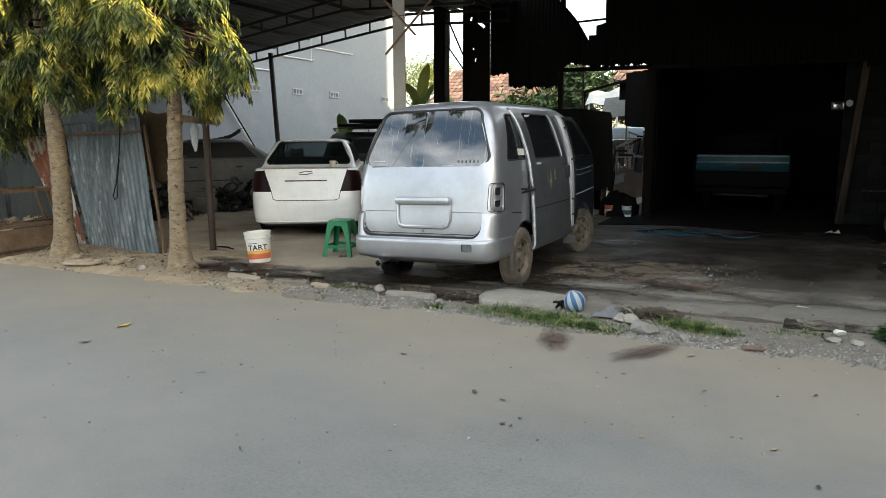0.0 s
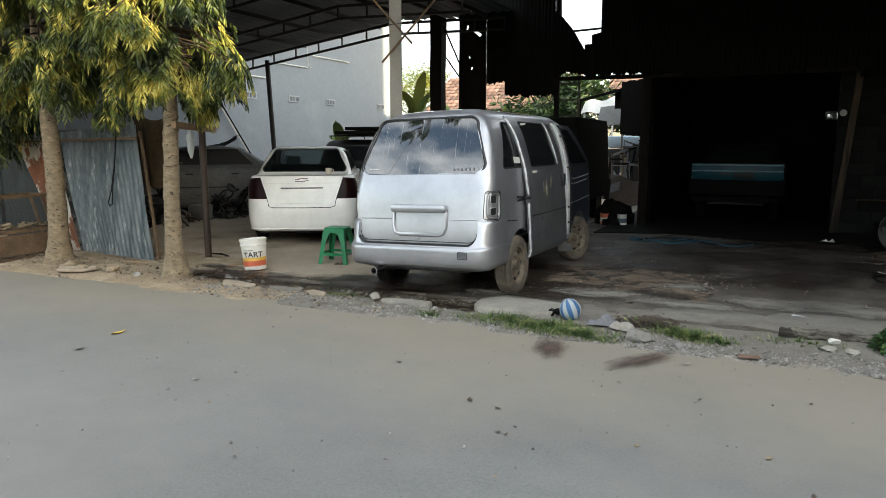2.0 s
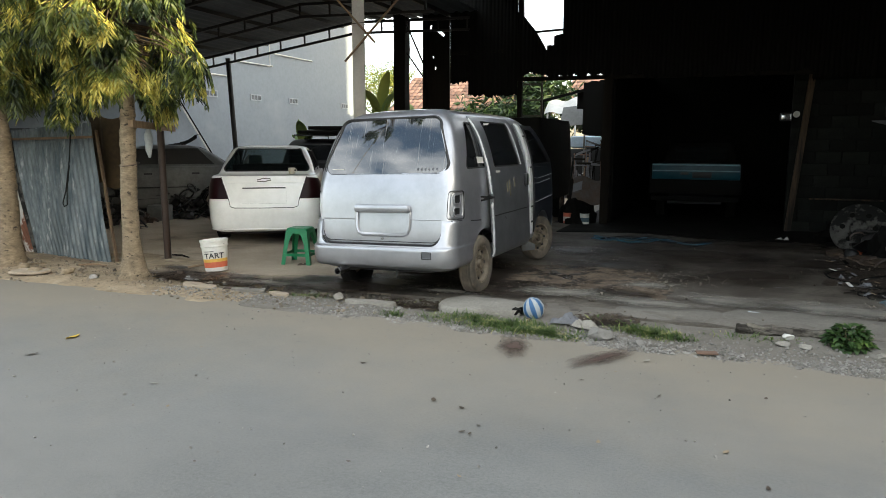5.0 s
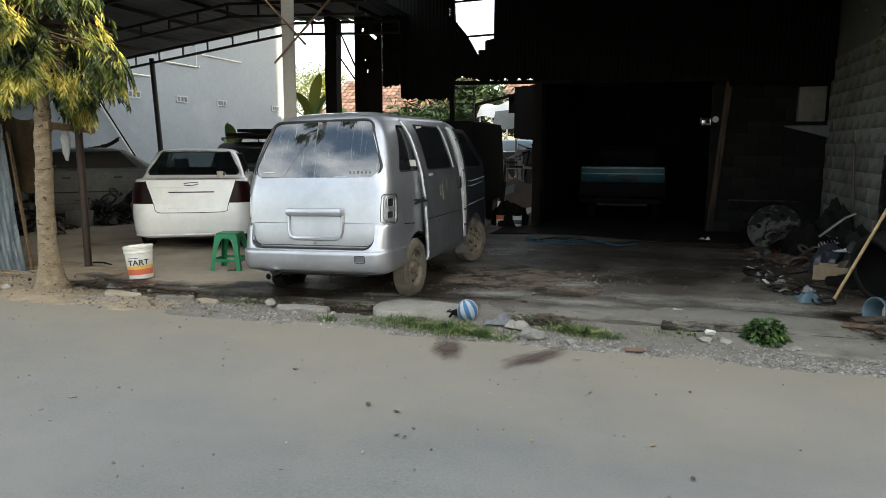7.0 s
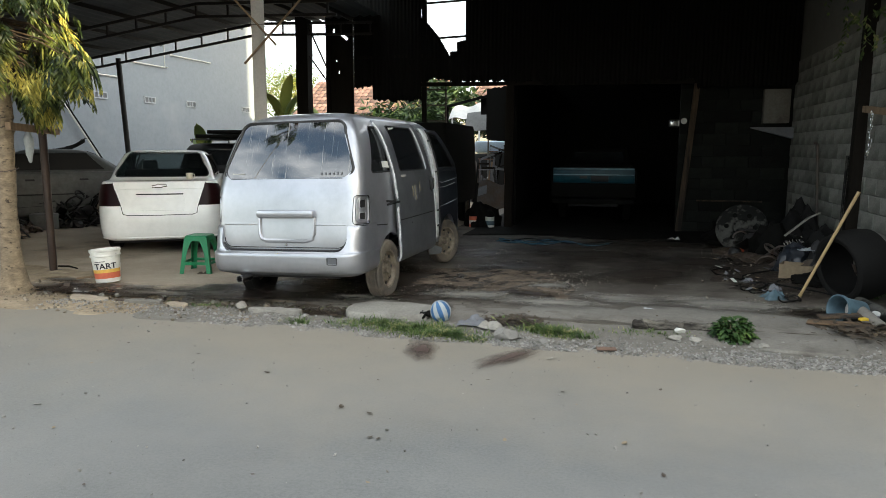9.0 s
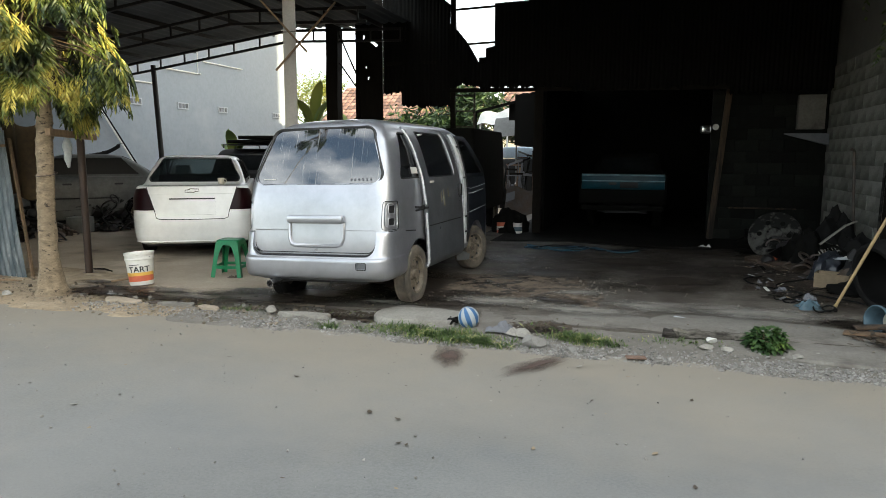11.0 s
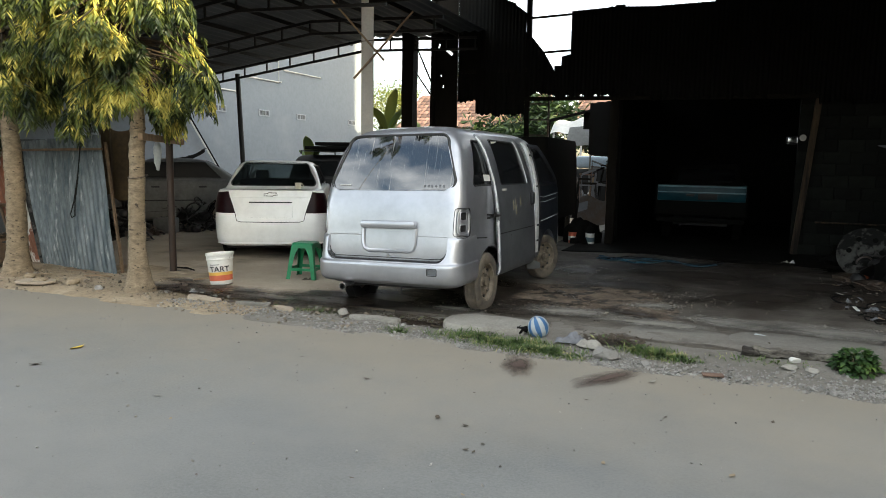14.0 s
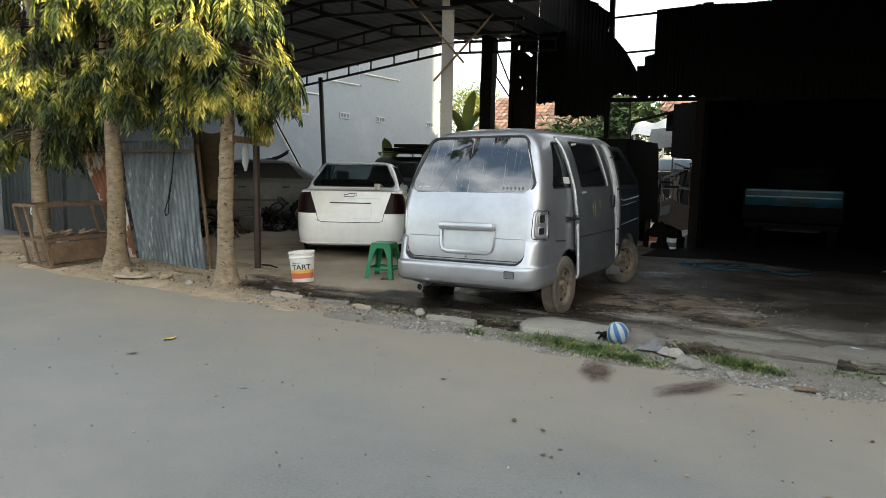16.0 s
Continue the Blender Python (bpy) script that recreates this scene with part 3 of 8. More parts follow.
M_LEAF_DEEP = leaf_material("deep_green_leaf", (0.010, 0.026, 0.009), (0.075, 0.12, 0.03), 0.25, (0.022, 0.05, 0.014), 1.5)
M_DUSTYGLASS = surface("dusty_glass", (0.018, 0.018, 0.017), 0.5, second=(0.03, 0.028, 0.025), grain=20, blotch=4, spec=0.3)
M_NAVY = surface("navy_paint", (0.011, 0.0145, 0.022), 0.4, second=(0.02, 0.024, 0.032), grain=12, blotch=4, amount=0.7, coat=0.2)
M_STRIP = surface("pale_blue_trim", (0.14, 0.30, 0.36), 0.35, second=(0.05, 0.11, 0.135), grain=20, blotch=3, amount=0.9)
# concrete darkened to black in place of the bay's shade
M_SHADEFLOOR = surface("shaded_bay_concrete", (0.011, 0.0105, 0.009), 0.8, second=(0.005, 0.005, 0.0045), grain=26, blotch=1.3, amount=0.9, bump=0.4, spec=0.1)
M_MUDWET = surface("wet_mud", (0.036, 0.026, 0.018), 0.5, second=(0.085, 0.06, 0.042), grain=20, blotch=7, amount=0.9, bump=0.8)
M_PALEPAPER = surface("pale_litter", (0.62, 0.61, 0.57), 0.8, grain=20, blotch=9)
M_LEAFDRY = surface("dry_leaf", (0.062, 0.046, 0.030), 0.8, grain=20, blotch=9)
M_LEAFYELLOW = surface("yellow_leaf", (0.62, 0.42, 0.04), 0.6, grain=20, blotch=9)
M_BAMBOO = surface("pale_pole_wood", (0.42, 0.30, 0.15), 0.7, grain=20, blotch=6, stretch=(5, 5, 0.5))
M_SCRAP = surface("scrap_metal", (0.10, 0.095, 0.09), 0.6, metal=0.5, second=(0.10, 0.06, 0.04), grain=25, blotch=6, amount=0.8)
M_SCRAPPALE = surface("pale_scrap", (0.095, 0.094, 0.086), 0.8, metal=0.1, second=(0.03, 0.028, 0.024), grain=14, blotch=4, amount=0.95, third=(0.010, 0.010, 0.009), third_scale=4, third_edge=(0.46, 0.52), spec=0.2)

M_BLUECAR = surface("pale_blue_paint", (0.55, 0.68, 0.82), 0.4, second=(0.3, 0.4, 0.48), grain=20, blotch=4)

M_PALESMEAR = surface("pale_smear", (0.26, 0.235, 0.17), 0.8, second=(0.16, 0.15, 0.12), grain=30, blotch=12)

M_GRIT = surface("road_grit", (0.15, 0.145, 0.13), 0.9, second=(0.05, 0.045, 0.04), grain=40, blotch=8, amount=0.9, island=0.85)

M_WEED = leaf_material("weed_leaf", (0.018, 0.05, 0.012), (0.19, 0.29, 0.07), 0.3, (0.06, 0.12, 0.028), 6.0)


# ---- ground, road, floor ----
def hills(x, y, s):
    return noise.noise(Vector((x * s, y * s, 3.7)))


bm = bmesh.new()
sheet(bm, lambda a, b: Vector((-600 + 1200 * a, -600 + 1200 * b, -0.16)), 40, 40)
whole("ground", bm, M_DIRT, Matrix(), "dry brown earth round the lot", kind="structure")

bm = bmesh.new()
ROAD_EDGE = 5.3
sheet(bm, lambda a, b: Vector((-45 + 90 * a, -4.2 + (ROAD_EDGE + 4.2) * b, 0.010 * hills((-45 + 90 * a), -4 + 9.3 * b, 0.6) - 0.02 * max(0, b - 0.93) / 0.07)), 180, 40)
whole("road", bm, M_ROAD, SITE, "worn dusty grey asphalt road", kind="structure")


def verge_z(u, w):
    z = -0.015 + 0.022 * hills(u, w, 2.3) + 0.012 * hills(u, w, 7.0)
    if u > -2.4:
        z += 0.034 * min(1, max(0, (w - 5.6) / 0.42))
    if -5.6 < u < -2.4:                                    # the broken drain
        d = abs(w - (5.93 + 0.05 * math.sin(u * 3)))
        if d < 0.16:
            z -= 0.12 * (1 - (d / 0.16) ** 2)
    if u < -5.6:
        z += 0.05 * min(1, (-5.6 - u) / 1.5) * (0.6 + 0.6 * hills(u, w, 1.6)) * min(1, max(0, (w - 5.1) / 0.3))
    if u > -0.9:
        d = abs(w - (6.02 - 0.03 * u))
        if d < 0.12 and u < 1.6:
            z -= 0.015 * (1 - (d / 0.12) ** 2)
    z -= 0.05 * max(0, (5.16 - w) / 0.16)
    return z


bm = bmesh.new()
sheet(bm, lambda a, b: Vector((-16 + 11.6 * a, 5.0 + 1.3 * b, verge_z(-16 + 11.6 * a, 5.0 + 1.3 * b))), 165, 26)
whole("verge", bm, M_DIRT, SITE, "dry brown earth verge along the road", kind="structure")
bm = bmesh.new()
sheet(bm, lambda a, b: Vector((-4.4 + 11.4 * a, 5.0 + 1.3 * b, verge_z(-4.4 + 11.4 * a, 5.0 + 1.3 * b))), 165, 26)
whole("gravel_verge", bm, M_GRAVEL, SITE, "gravel and dust verge along the road", kind="structure")

bm = bmesh.new()
sheet(bm, lambda a, b: Vector((-16 + 9.9 * a, 6.15 + 0.02 + 0.9 * b, verge_z(-16 + 9.9 * a, 6.2) * (1 - b) + 0.004 + 0.02 * hills(-16 + 9.9 * a, b, 2.2))), 120, 12)
whole("dirt_bank", bm, M_DIRT, SITE, "loose brown earth below the tin fence", kind="structure")

bm = bmesh.new()
sheet(bm, lambda a, b: Vector((-14 + 10.9 * a, 6.05 + 18 * b, 0.004 + 0.008 * hills(-14 + 10.9 * a, 6 + 18 * b, 0.9))), 80, 120)
whole("yard_floor", bm, M_YARD, SITE, "dusty brown concrete yard", kind="structure")

bm = bmesh.new()
sheet(bm, lambda a, b: Vector((-3.1 + 6.3 * a, 6.06 + 0.04 * math.sin(9 * a) + (14 - 0.1) * b, 0.012 + 0.01 * hills(-3.1 + 6.3 * a, 6 + 14 * b, 1.1))), 70, 130, 0.14)
whole("garage_floor", bm, M_FLOOR, SITE, "oil-stained dark concrete workshop floor", kind="structure")

# black sheet laid where the floor runs into shade
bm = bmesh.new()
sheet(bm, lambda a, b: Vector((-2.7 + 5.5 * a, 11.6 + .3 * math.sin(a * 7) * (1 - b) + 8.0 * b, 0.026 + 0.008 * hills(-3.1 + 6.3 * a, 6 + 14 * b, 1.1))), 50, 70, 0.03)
whole("bay_floor", bm, M_SHADEFLOOR, SITE, "concrete floor of the rear bay, blackened for its shade", kind="structure")

# ---- the tall plaster wall on the far side of the yard ----
WALL_U = -13.4
bm = bmesh.new()
box(bm, WALL_U - 0.25, WALL_U, 4.5, 23.3, -0.1, 9.0)
wall_left = whole("wall_west", bm, M_PLASTER, SITE, "tall blue-grey plastered side wall", kind="structure")
for w in (15.35, 17.3, 19.25, 22.5):
    vent = thing("wall_vent", site(WALL_U + 0.002, w, 2.9) @ Matrix.Diagonal((1, .85, .8, 1)), "small white pierced concrete vent block set in the grey wall", "vent", "vents in the grey wall")
    bm = bmesh.new()
    for y0, y1, z0, z1 in ((-0.29, 0.29, 0.08, 0.12), (-0.29, 0.29, -0.12, -0.08), (-0.29, -0.25, -0.08, 0.08), (0.25, 0.29, -0.08, 0.08), (-0.1, -0.06, -0.08, 0.08), (0.06, 0.1, -0.08, 0.08)):
        box(bm, 0, 0.035, y0, y1, z0, z1)
    part("frame", bm, M_VENT, vent)
    bm = bmesh.new()
    box(bm, 0, 0.006, -0.25, 0.25, -0.08, 0.08)
    part("backing", bm, M_RAG, vent, "grey holes")
for w0, w1, z in ((12.5, 16.1, 3.43), (16.6, 18.05, 3.9), (18.3, 20.4, 4.3)):
    bm = bmesh.new()
    rod(bm, (0, 0, 0), (0, w1 - w0, 0), 0.022, n=8)
    whole("conduit", bm, M_PALEPAPER, site(WALL_U + 0.03, w0, z), "thin white pipe clipped along the grey wall", "pipe", "pipes on the grey wall")
bm = bmesh.new()
rod(bm, (0, 0, 0), (0.1, 0, 0), 0.02, n=8)
rod(bm, (0, 0, 0), (0, 0, 1.25), 0.012, n=8)
whole("conduit", bm, M_PALEPAPER, site(WALL_U + 0.03, 18.05, 3.9), "thin white upright pipe on the grey wall", "pipe", "pipes on the grey wall")

# ---- yard canopy: posts, ladder trusses, purlins, sheet roof ----
def canopy_z(u):
    return 3.42 + 0.137 * (min(u, -7.4) + 11.8) - 0.03 * max(0.0, u + 7.4)


bm = bmesh.new()
sheet(bm, lambda a, b: Vector((-13.38 + 8.7 * a, 6.6 + 6.75 * b, canopy_z(-13.38 + 8.7 * a) + 0.14 + 0.018 * math.sin(a * 8.7 / 0.2 * math.pi * 2))), 348, 4, 0.004)
whole("canopy_roof", bm, M_ROOF_UNDER, SITE, "grey metal sheet roof over the yard", kind="structure", angle=80)
for w in (6.9, 8.95, 11.0, 13.0):
    tr = thing("roof_truss", site(0, w, 0), "black welded steel ladder truss under the canopy", "truss", "trusses of the canopy")
    bm = bmesh.new()
    beam(bm, (-13.3, 0, canopy_z(-13.3) + 0.02), (-7.4, 0, canopy_z(-7.4) + 0.02), 0.05, 0.05)
    beam(bm, (-7.4, 0, canopy_z(-7.4) + 0.02), (-4.75, 0, canopy_z(-4.75) + 0.02), 0.05, 0.05)
    part("top_chord", bm, M_BLACKSTEEL, tr)
    bm = bmesh.new()
    beam(bm, (-13.3, 0, canopy_z(-13.3) - 0.2), (-7.4, 0, canopy_z(-7.4) - 0.2), 0.05, 0.045)
    beam(bm, (-7.4, 0, canopy_z(-7.4) - 0.2), (-4.75, 0, canopy_z(-4.75) - 0.2), 0.05, 0.045)
    part("bottom_chord", bm, M_BLACKSTEEL, tr)
    for i in range(14):
        u = -13.1 + 0.63 * i
        bm = bmesh.new()
        beam(bm, (u, 0, canopy_z(u) - 0.18), (u, 0, canopy_z(u)), 0.03, 0.03, up=(0, 1, 0))
        part("strut", bm, M_BLACKSTEEL, tr)
for u in (-12.9, -11.9, -10.9, -9.9, -8.9, -7.9, -6.9, -6.1, -5.3):
    bm = bmesh.new()
    beam(bm, (0, 6.65, 0), (0, 13.3, 0), 0.045, 0.07)
    whole("purlin", bm, M_BLACKSTEEL, SITE @ pose(u, 0, canopy_z(u) + 0.08), "black steel purlin under the canopy sheets", "beam", "purlins of the canopy")
bm = bmesh.new()
rod(bm, (0.02, 0, 0), (-0.16, 0, canopy_z(-10.8) - 0.1), 0.055, n=12)
whole("canopy_post", bm, M_BLACKSTEEL, site(-10.63, 13.0), "slim black steel post under the canopy", "post")
bm = bmesh.new()
rod(bm, (0, 0, 0), (0, 0, canopy_z(-6.8) - 0.12), 0.045, n=14)
lathe(bm, [(0.0, 0.0), (0.1, 0.0), (0.1, 0.012), (0.046, 0.014)], 14)
whole("pipe_post", bm, M_BROWNSTEEL, site(-6.81, 6.84), "brown rust-painted steel pipe post", "post")

# concrete column with nailed braces
col = thing("concrete_column", site(-5.255, 9.3, 0, 27), "pale square concrete column with timber braces nailed across", "column")
bm = bmesh.new()
box(bm, -0.09, 0.09, -0.085, 0.085, 0, 4.0, 0.01)
part("shaft", bm, M_CONCPOST, col)
bm = bmesh.new()
beam(bm, (-0.20, -0.115, 2.74), (0.68, -0.115, 3.74), 0.025, 0.075, up=(0, 1, 0))
part("brace", bm, M_TIMBER, col)
bm = bmesh.new()
beam(bm, (0.25, -0.10, 3.02), (-0.60, -0.10, 3.95), 0.025, 0.075, up=(0, 1, 0))
part("brace", bm, M_TIMBER, col)
bm = bmesh.new()
tube(bm, [(.1 * x, .095 * y, 3.30 + .01 * x) for x, y in ((-1, -1), (1, -1), (1, 1), (-1, 1))], .006, 5, True)
part("wire_tie", bm, M_SCRAP, col)


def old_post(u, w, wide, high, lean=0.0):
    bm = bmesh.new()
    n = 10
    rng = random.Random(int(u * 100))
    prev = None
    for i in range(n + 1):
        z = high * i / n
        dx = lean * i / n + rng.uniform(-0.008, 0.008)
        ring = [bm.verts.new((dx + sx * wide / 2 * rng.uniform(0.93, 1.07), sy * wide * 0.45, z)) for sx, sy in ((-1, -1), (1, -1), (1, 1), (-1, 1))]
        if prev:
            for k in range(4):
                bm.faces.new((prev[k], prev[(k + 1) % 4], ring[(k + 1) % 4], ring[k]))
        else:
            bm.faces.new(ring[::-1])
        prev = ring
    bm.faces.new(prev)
    return whole("timber_post", bm, M_SHADEWOOD, site(u, w), "dark rough-sawn timber post holding the roof", "post", "timber posts of the workshop")


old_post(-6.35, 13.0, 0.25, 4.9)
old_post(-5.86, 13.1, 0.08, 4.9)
bm = bmesh.new()
box(bm, -.26, .26, -.02, .02, 0, 4.85)
board = whole("board_screen", bm, M_SHADEWOOD, site(-5.60, 13.15), "dark worn board screen with holes between the posts", "board", smooth=False)
holes = []
for x, z, wd, hg, a in ((-.05, 3.05, .035, .06, 10), (-.10, 3.27, .03, .05, -20), (.07, 3.74, .06, .20, -50), (-.15, 3.85, .05, .10, 12)):
    hole = bmesh.new()
    box(hole, -wd / 2, wd / 2, -.2, .2, -hg / 2, hg / 2, 0, pose(x, 0, z, 0, a, 0))
    holes.append(hole)
cut(board, holes)
old_post(-3.84, 13.1, 0.09, 4.9)
old_post(-2.14, 13.1, 0.16, 4.4)
bm = bmesh.new()
beam(bm, (-6.2, 12.95, 3.9), (-5.75, 12.95, 2.95), 0.02, 0.035, up=(0, 1, 0))
whole("timber_brace", bm, M_SHADEWOOD, SITE, "thin dark diagonal brace between posts", "brace")
bm = bmesh.new()
beam(bm, (-6.2, 12.95, 3.35), (-5.75, 12.95, 2.75), 0.02, 0.03, up=(0, 1, 0))
whole("timber_brace", bm, M_SHADEWOOD, SITE, "thin dark diagonal brace between posts", "brace")

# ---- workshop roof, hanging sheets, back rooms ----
# front edge, out of view, set low to cut the sky light inside
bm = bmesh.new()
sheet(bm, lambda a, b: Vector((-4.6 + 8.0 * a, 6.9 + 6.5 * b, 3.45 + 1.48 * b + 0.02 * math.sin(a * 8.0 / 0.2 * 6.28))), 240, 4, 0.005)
whole("ceiling", bm, M_SHADEBLACK, SITE, "near-black metal sheets over the workshop", kind="structure", angle=80)
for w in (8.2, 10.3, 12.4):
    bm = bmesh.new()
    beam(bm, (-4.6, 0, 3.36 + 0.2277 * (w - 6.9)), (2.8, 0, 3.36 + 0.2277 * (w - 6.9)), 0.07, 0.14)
    whole("roof_beam", bm, M_SHADEWOOD, SITE @ pose(0, w, 0), "dark timber roof beam of the workshop", "beam", "roof beams of the workshop")
# unseen roof, added to keep sky light out of the rear bay
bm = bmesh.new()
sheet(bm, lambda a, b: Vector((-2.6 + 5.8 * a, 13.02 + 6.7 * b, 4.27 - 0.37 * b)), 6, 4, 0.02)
whole("rear_ceiling", bm, M_SHADEBLACK, SITE, "unseen near-black roof added over the rear bay", kind="structure")
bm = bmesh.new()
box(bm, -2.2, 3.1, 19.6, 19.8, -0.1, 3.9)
whole("wall_north", bm, M_SHADEWALL, SITE, "back wall of the workshop, its shade in the colour", kind="structure")
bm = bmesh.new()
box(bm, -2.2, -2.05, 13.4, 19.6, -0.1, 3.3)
whole("wall_bay", bm, M_SHADEWALL, SITE, "partition of the rear bay, its shade in the colour", kind="structure")


def hanging(u0, u1, w, z0, z1, z2, seed, rag=0.06, material=None, label="corrugated sheet hanging from the roof, blackened for shade"):
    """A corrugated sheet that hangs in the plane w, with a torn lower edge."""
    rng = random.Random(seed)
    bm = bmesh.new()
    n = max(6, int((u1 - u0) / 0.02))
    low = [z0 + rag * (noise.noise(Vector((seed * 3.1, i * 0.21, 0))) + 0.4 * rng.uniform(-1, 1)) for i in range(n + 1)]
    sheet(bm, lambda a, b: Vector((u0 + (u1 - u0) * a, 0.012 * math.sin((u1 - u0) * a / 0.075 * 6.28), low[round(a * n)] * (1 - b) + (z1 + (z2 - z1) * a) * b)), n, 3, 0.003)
    return whole("hanging_sheet", bm, material or M_SHADEBLACK, SITE @ pose(0, w, 0), label, "metal sheet", "hanging roof sheets", angle=80)


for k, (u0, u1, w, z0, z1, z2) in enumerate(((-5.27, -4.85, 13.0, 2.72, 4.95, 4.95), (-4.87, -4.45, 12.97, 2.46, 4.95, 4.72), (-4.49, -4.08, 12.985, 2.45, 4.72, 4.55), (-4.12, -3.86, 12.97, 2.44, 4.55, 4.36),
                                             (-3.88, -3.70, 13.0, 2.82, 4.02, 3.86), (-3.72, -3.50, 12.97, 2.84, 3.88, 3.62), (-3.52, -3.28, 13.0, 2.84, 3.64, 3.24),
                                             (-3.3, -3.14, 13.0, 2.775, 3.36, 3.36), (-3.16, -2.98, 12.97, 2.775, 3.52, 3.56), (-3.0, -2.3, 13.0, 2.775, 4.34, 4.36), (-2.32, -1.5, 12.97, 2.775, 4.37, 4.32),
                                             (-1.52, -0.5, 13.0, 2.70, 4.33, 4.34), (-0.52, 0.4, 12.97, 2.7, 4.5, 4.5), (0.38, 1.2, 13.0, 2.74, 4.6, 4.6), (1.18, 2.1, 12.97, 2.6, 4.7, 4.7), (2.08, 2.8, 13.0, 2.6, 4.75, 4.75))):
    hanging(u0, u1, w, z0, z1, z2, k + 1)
bm = bmesh.new()
beam(bm, (-3.9, 13.06, 2.76), (2.7, 13.06, 2.7), 0.05, 0.075)
whole("cross_beam", bm, M_SHADEWOOD, SITE, "dark timber cross beam under the hanging sheets", "beam")
bm = bmesh.new()
beam(bm, (-5.2, 13.025, 3.3), (-3.84, 13.025, 3.3), 0.09, 0.06)
whole("batten", bm, M_SHADEWOOD, SITE, "dark batten that carries the hanging sheets", "batten")
for z in (4.28, 3.62):
    bm = bmesh.new()
    beam(bm, (-3.9, 13.1, z), (-2.9, 13.1, z + 0.03), 0.03, 0.035)
    whole("cross_rail", bm, M_SHADEWOOD, SITE, "thin dark rail across the gap in the sheets", "rail", "rails in the gap")

# ---- block wall on the other side ----
BW = 2.8
bm = bmesh.new()
box(bm, BW + 0.02, BW + 0.2, 5.4, 13.4, -0.1, 4.6)
# unseen stretch, added to keep the sun out of the rear bay
box(bm, BW + 0.25, BW + 0.45, 13.4, 24.0, -0.1, 5.2)
wall_right = whole("wall_east", bm, M_MORTAR, SITE, "bare grey concrete block wall", kind="structure")
# inner block wall, its shade given by the darker block copy
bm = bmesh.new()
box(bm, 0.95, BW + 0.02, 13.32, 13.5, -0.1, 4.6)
wall_inner = whole("wall_inner", bm, M_SHADEBLOCK, SITE, "bare grey block wall at the rear of the bay", kind="structure")

# outer timber post and plank at the wall's front
bm = bmesh.new()
beam(bm, (0, 0, 0), (0.06, 0.0, 4.5), 0.13, 0.12, up=(0, 1, 0))
whole("timber_post", bm, M_SHADEWOOD, site(BW - 0.09, 9.35), "dark timber post against the block wall", "post", "timber posts of the workshop")
bm = bmesh.new()
beam(bm, (0, 0, 0), (0, 1.0, 0.09), 0.05, 0.075)
whole("plank", bm, M_TIMBER, site(BW - 0.05, 8.3, 1.915), "short brown plank nailed to the block wall", "plank")
bm = bmesh.new()
beam(bm, (0, 0, 0), (0.34, 0, 4.4), 0.10, 0.09, up=(0, 1, 0))
whole("timber_post", bm, M_DIMWOOD, site(1.0, 13.2), "brown leaning timber post with wire round it", "post", "timber posts of the workshop")


# ---- vehicles ----
def row_at(rows, z):
    if z <= rows[0][0]:
        return rows[0]
    for a, b in zip(rows, rows[1:]):
        if a[0] <= z <= b[0]:
            k = (z - a[0]) / (b[0] - a[0])
            return tuple(p + (q - p) * k for p, q in zip(a, b))
    return rows[-1]


def smooth_rows(rows, n=4):
    """Rows between the given ones, on a smooth curve."""
    out = []
    for i in range(len(rows) - 1):
        p0, p1, p2, p3 = rows[max(0, i - 1)], rows[i], rows[i + 1], rows[min(len(rows) - 1, i + 2)]
        for j in range(n):
            t = j / n
            r = []
            for a, b, c, d in zip(p0, p1, p2, p3):
                v = 0.5 * ((2 * b) + (c - a) * t + (2 * a - 5 * b + 4 * c - d) * t * t + (3 * b - a - 3 * c + d) * t ** 3)
                r.append(min(max(v, min(b, c)), max(b, c)))
            out.append(tuple(r))
    return out + [rows[-1]]


def plan(row, inset=0.0, k=7):
    """The outline of a body at one height: rear on -y, rounded at the corners."""
    z, hx, yr, yf, rr, rf = row
    hx, yr, yf = hx - inset, yr + inset, yf - inset
    rr, rf = max(0.02, rr - inset * 0.4), max(0.02, rf - inset * 0.4)
    pts = []
    for cx, cy, r, a0 in ((hx - rr, yr + rr, rr, -90), (hx - rf, yf - rf, rf, 0), (-hx + rf, yf - rf, rf, 90), (-hx + rr, yr + rr, rr, 180)):
        for i in range(k + 1):
            a = radians(a0 + 90 * i / k)
            pts.append((cx + r * math.cos(a), cy + r * math.sin(a), z))
    return pts


def shell(rows, inset=0.0, z0=None, z1=None):
    """A closed body of stacked outlines."""
    bm = bmesh.new()
    prev = None
    for row in rows:
        if (z0 is not None and row[0] < z0) or (z1 is not None and row[0] > z1):
            continue
        ring = [bm.verts.new(p) for p in plan(row, inset)]
        if prev:
            for i in range(len(ring)):
                j = (i + 1) % len(ring)
                bm.faces.new((prev[i], prev[j], ring[j], ring[i]))
        else:
            bm.faces.new(ring[::-1])
        prev = ring
    bm.faces.new(prev)
    return bm


def wrap(rows, z, s, off=0.0):
    """A point on the body at height z, s metres round from the middle of its rear, off metres proud."""
    _, hx, yr, yf, rr, rf = row_at(rows, z)
    sg, s = (1 if s >= 0 else -1), abs(s)
    a, b = hx - rr, math.pi / 2 * rr
    if s <= a:
        return Vector((sg * s, yr - off, z))
    if s <= a + b:
        q = (s - a) / rr
        return Vector((sg * (a + (rr + off) * math.sin(q)), yr + rr - (rr + off) * math.cos(q), z))
    return Vector((sg * (hx + off), yr + rr + s - a - b, z))


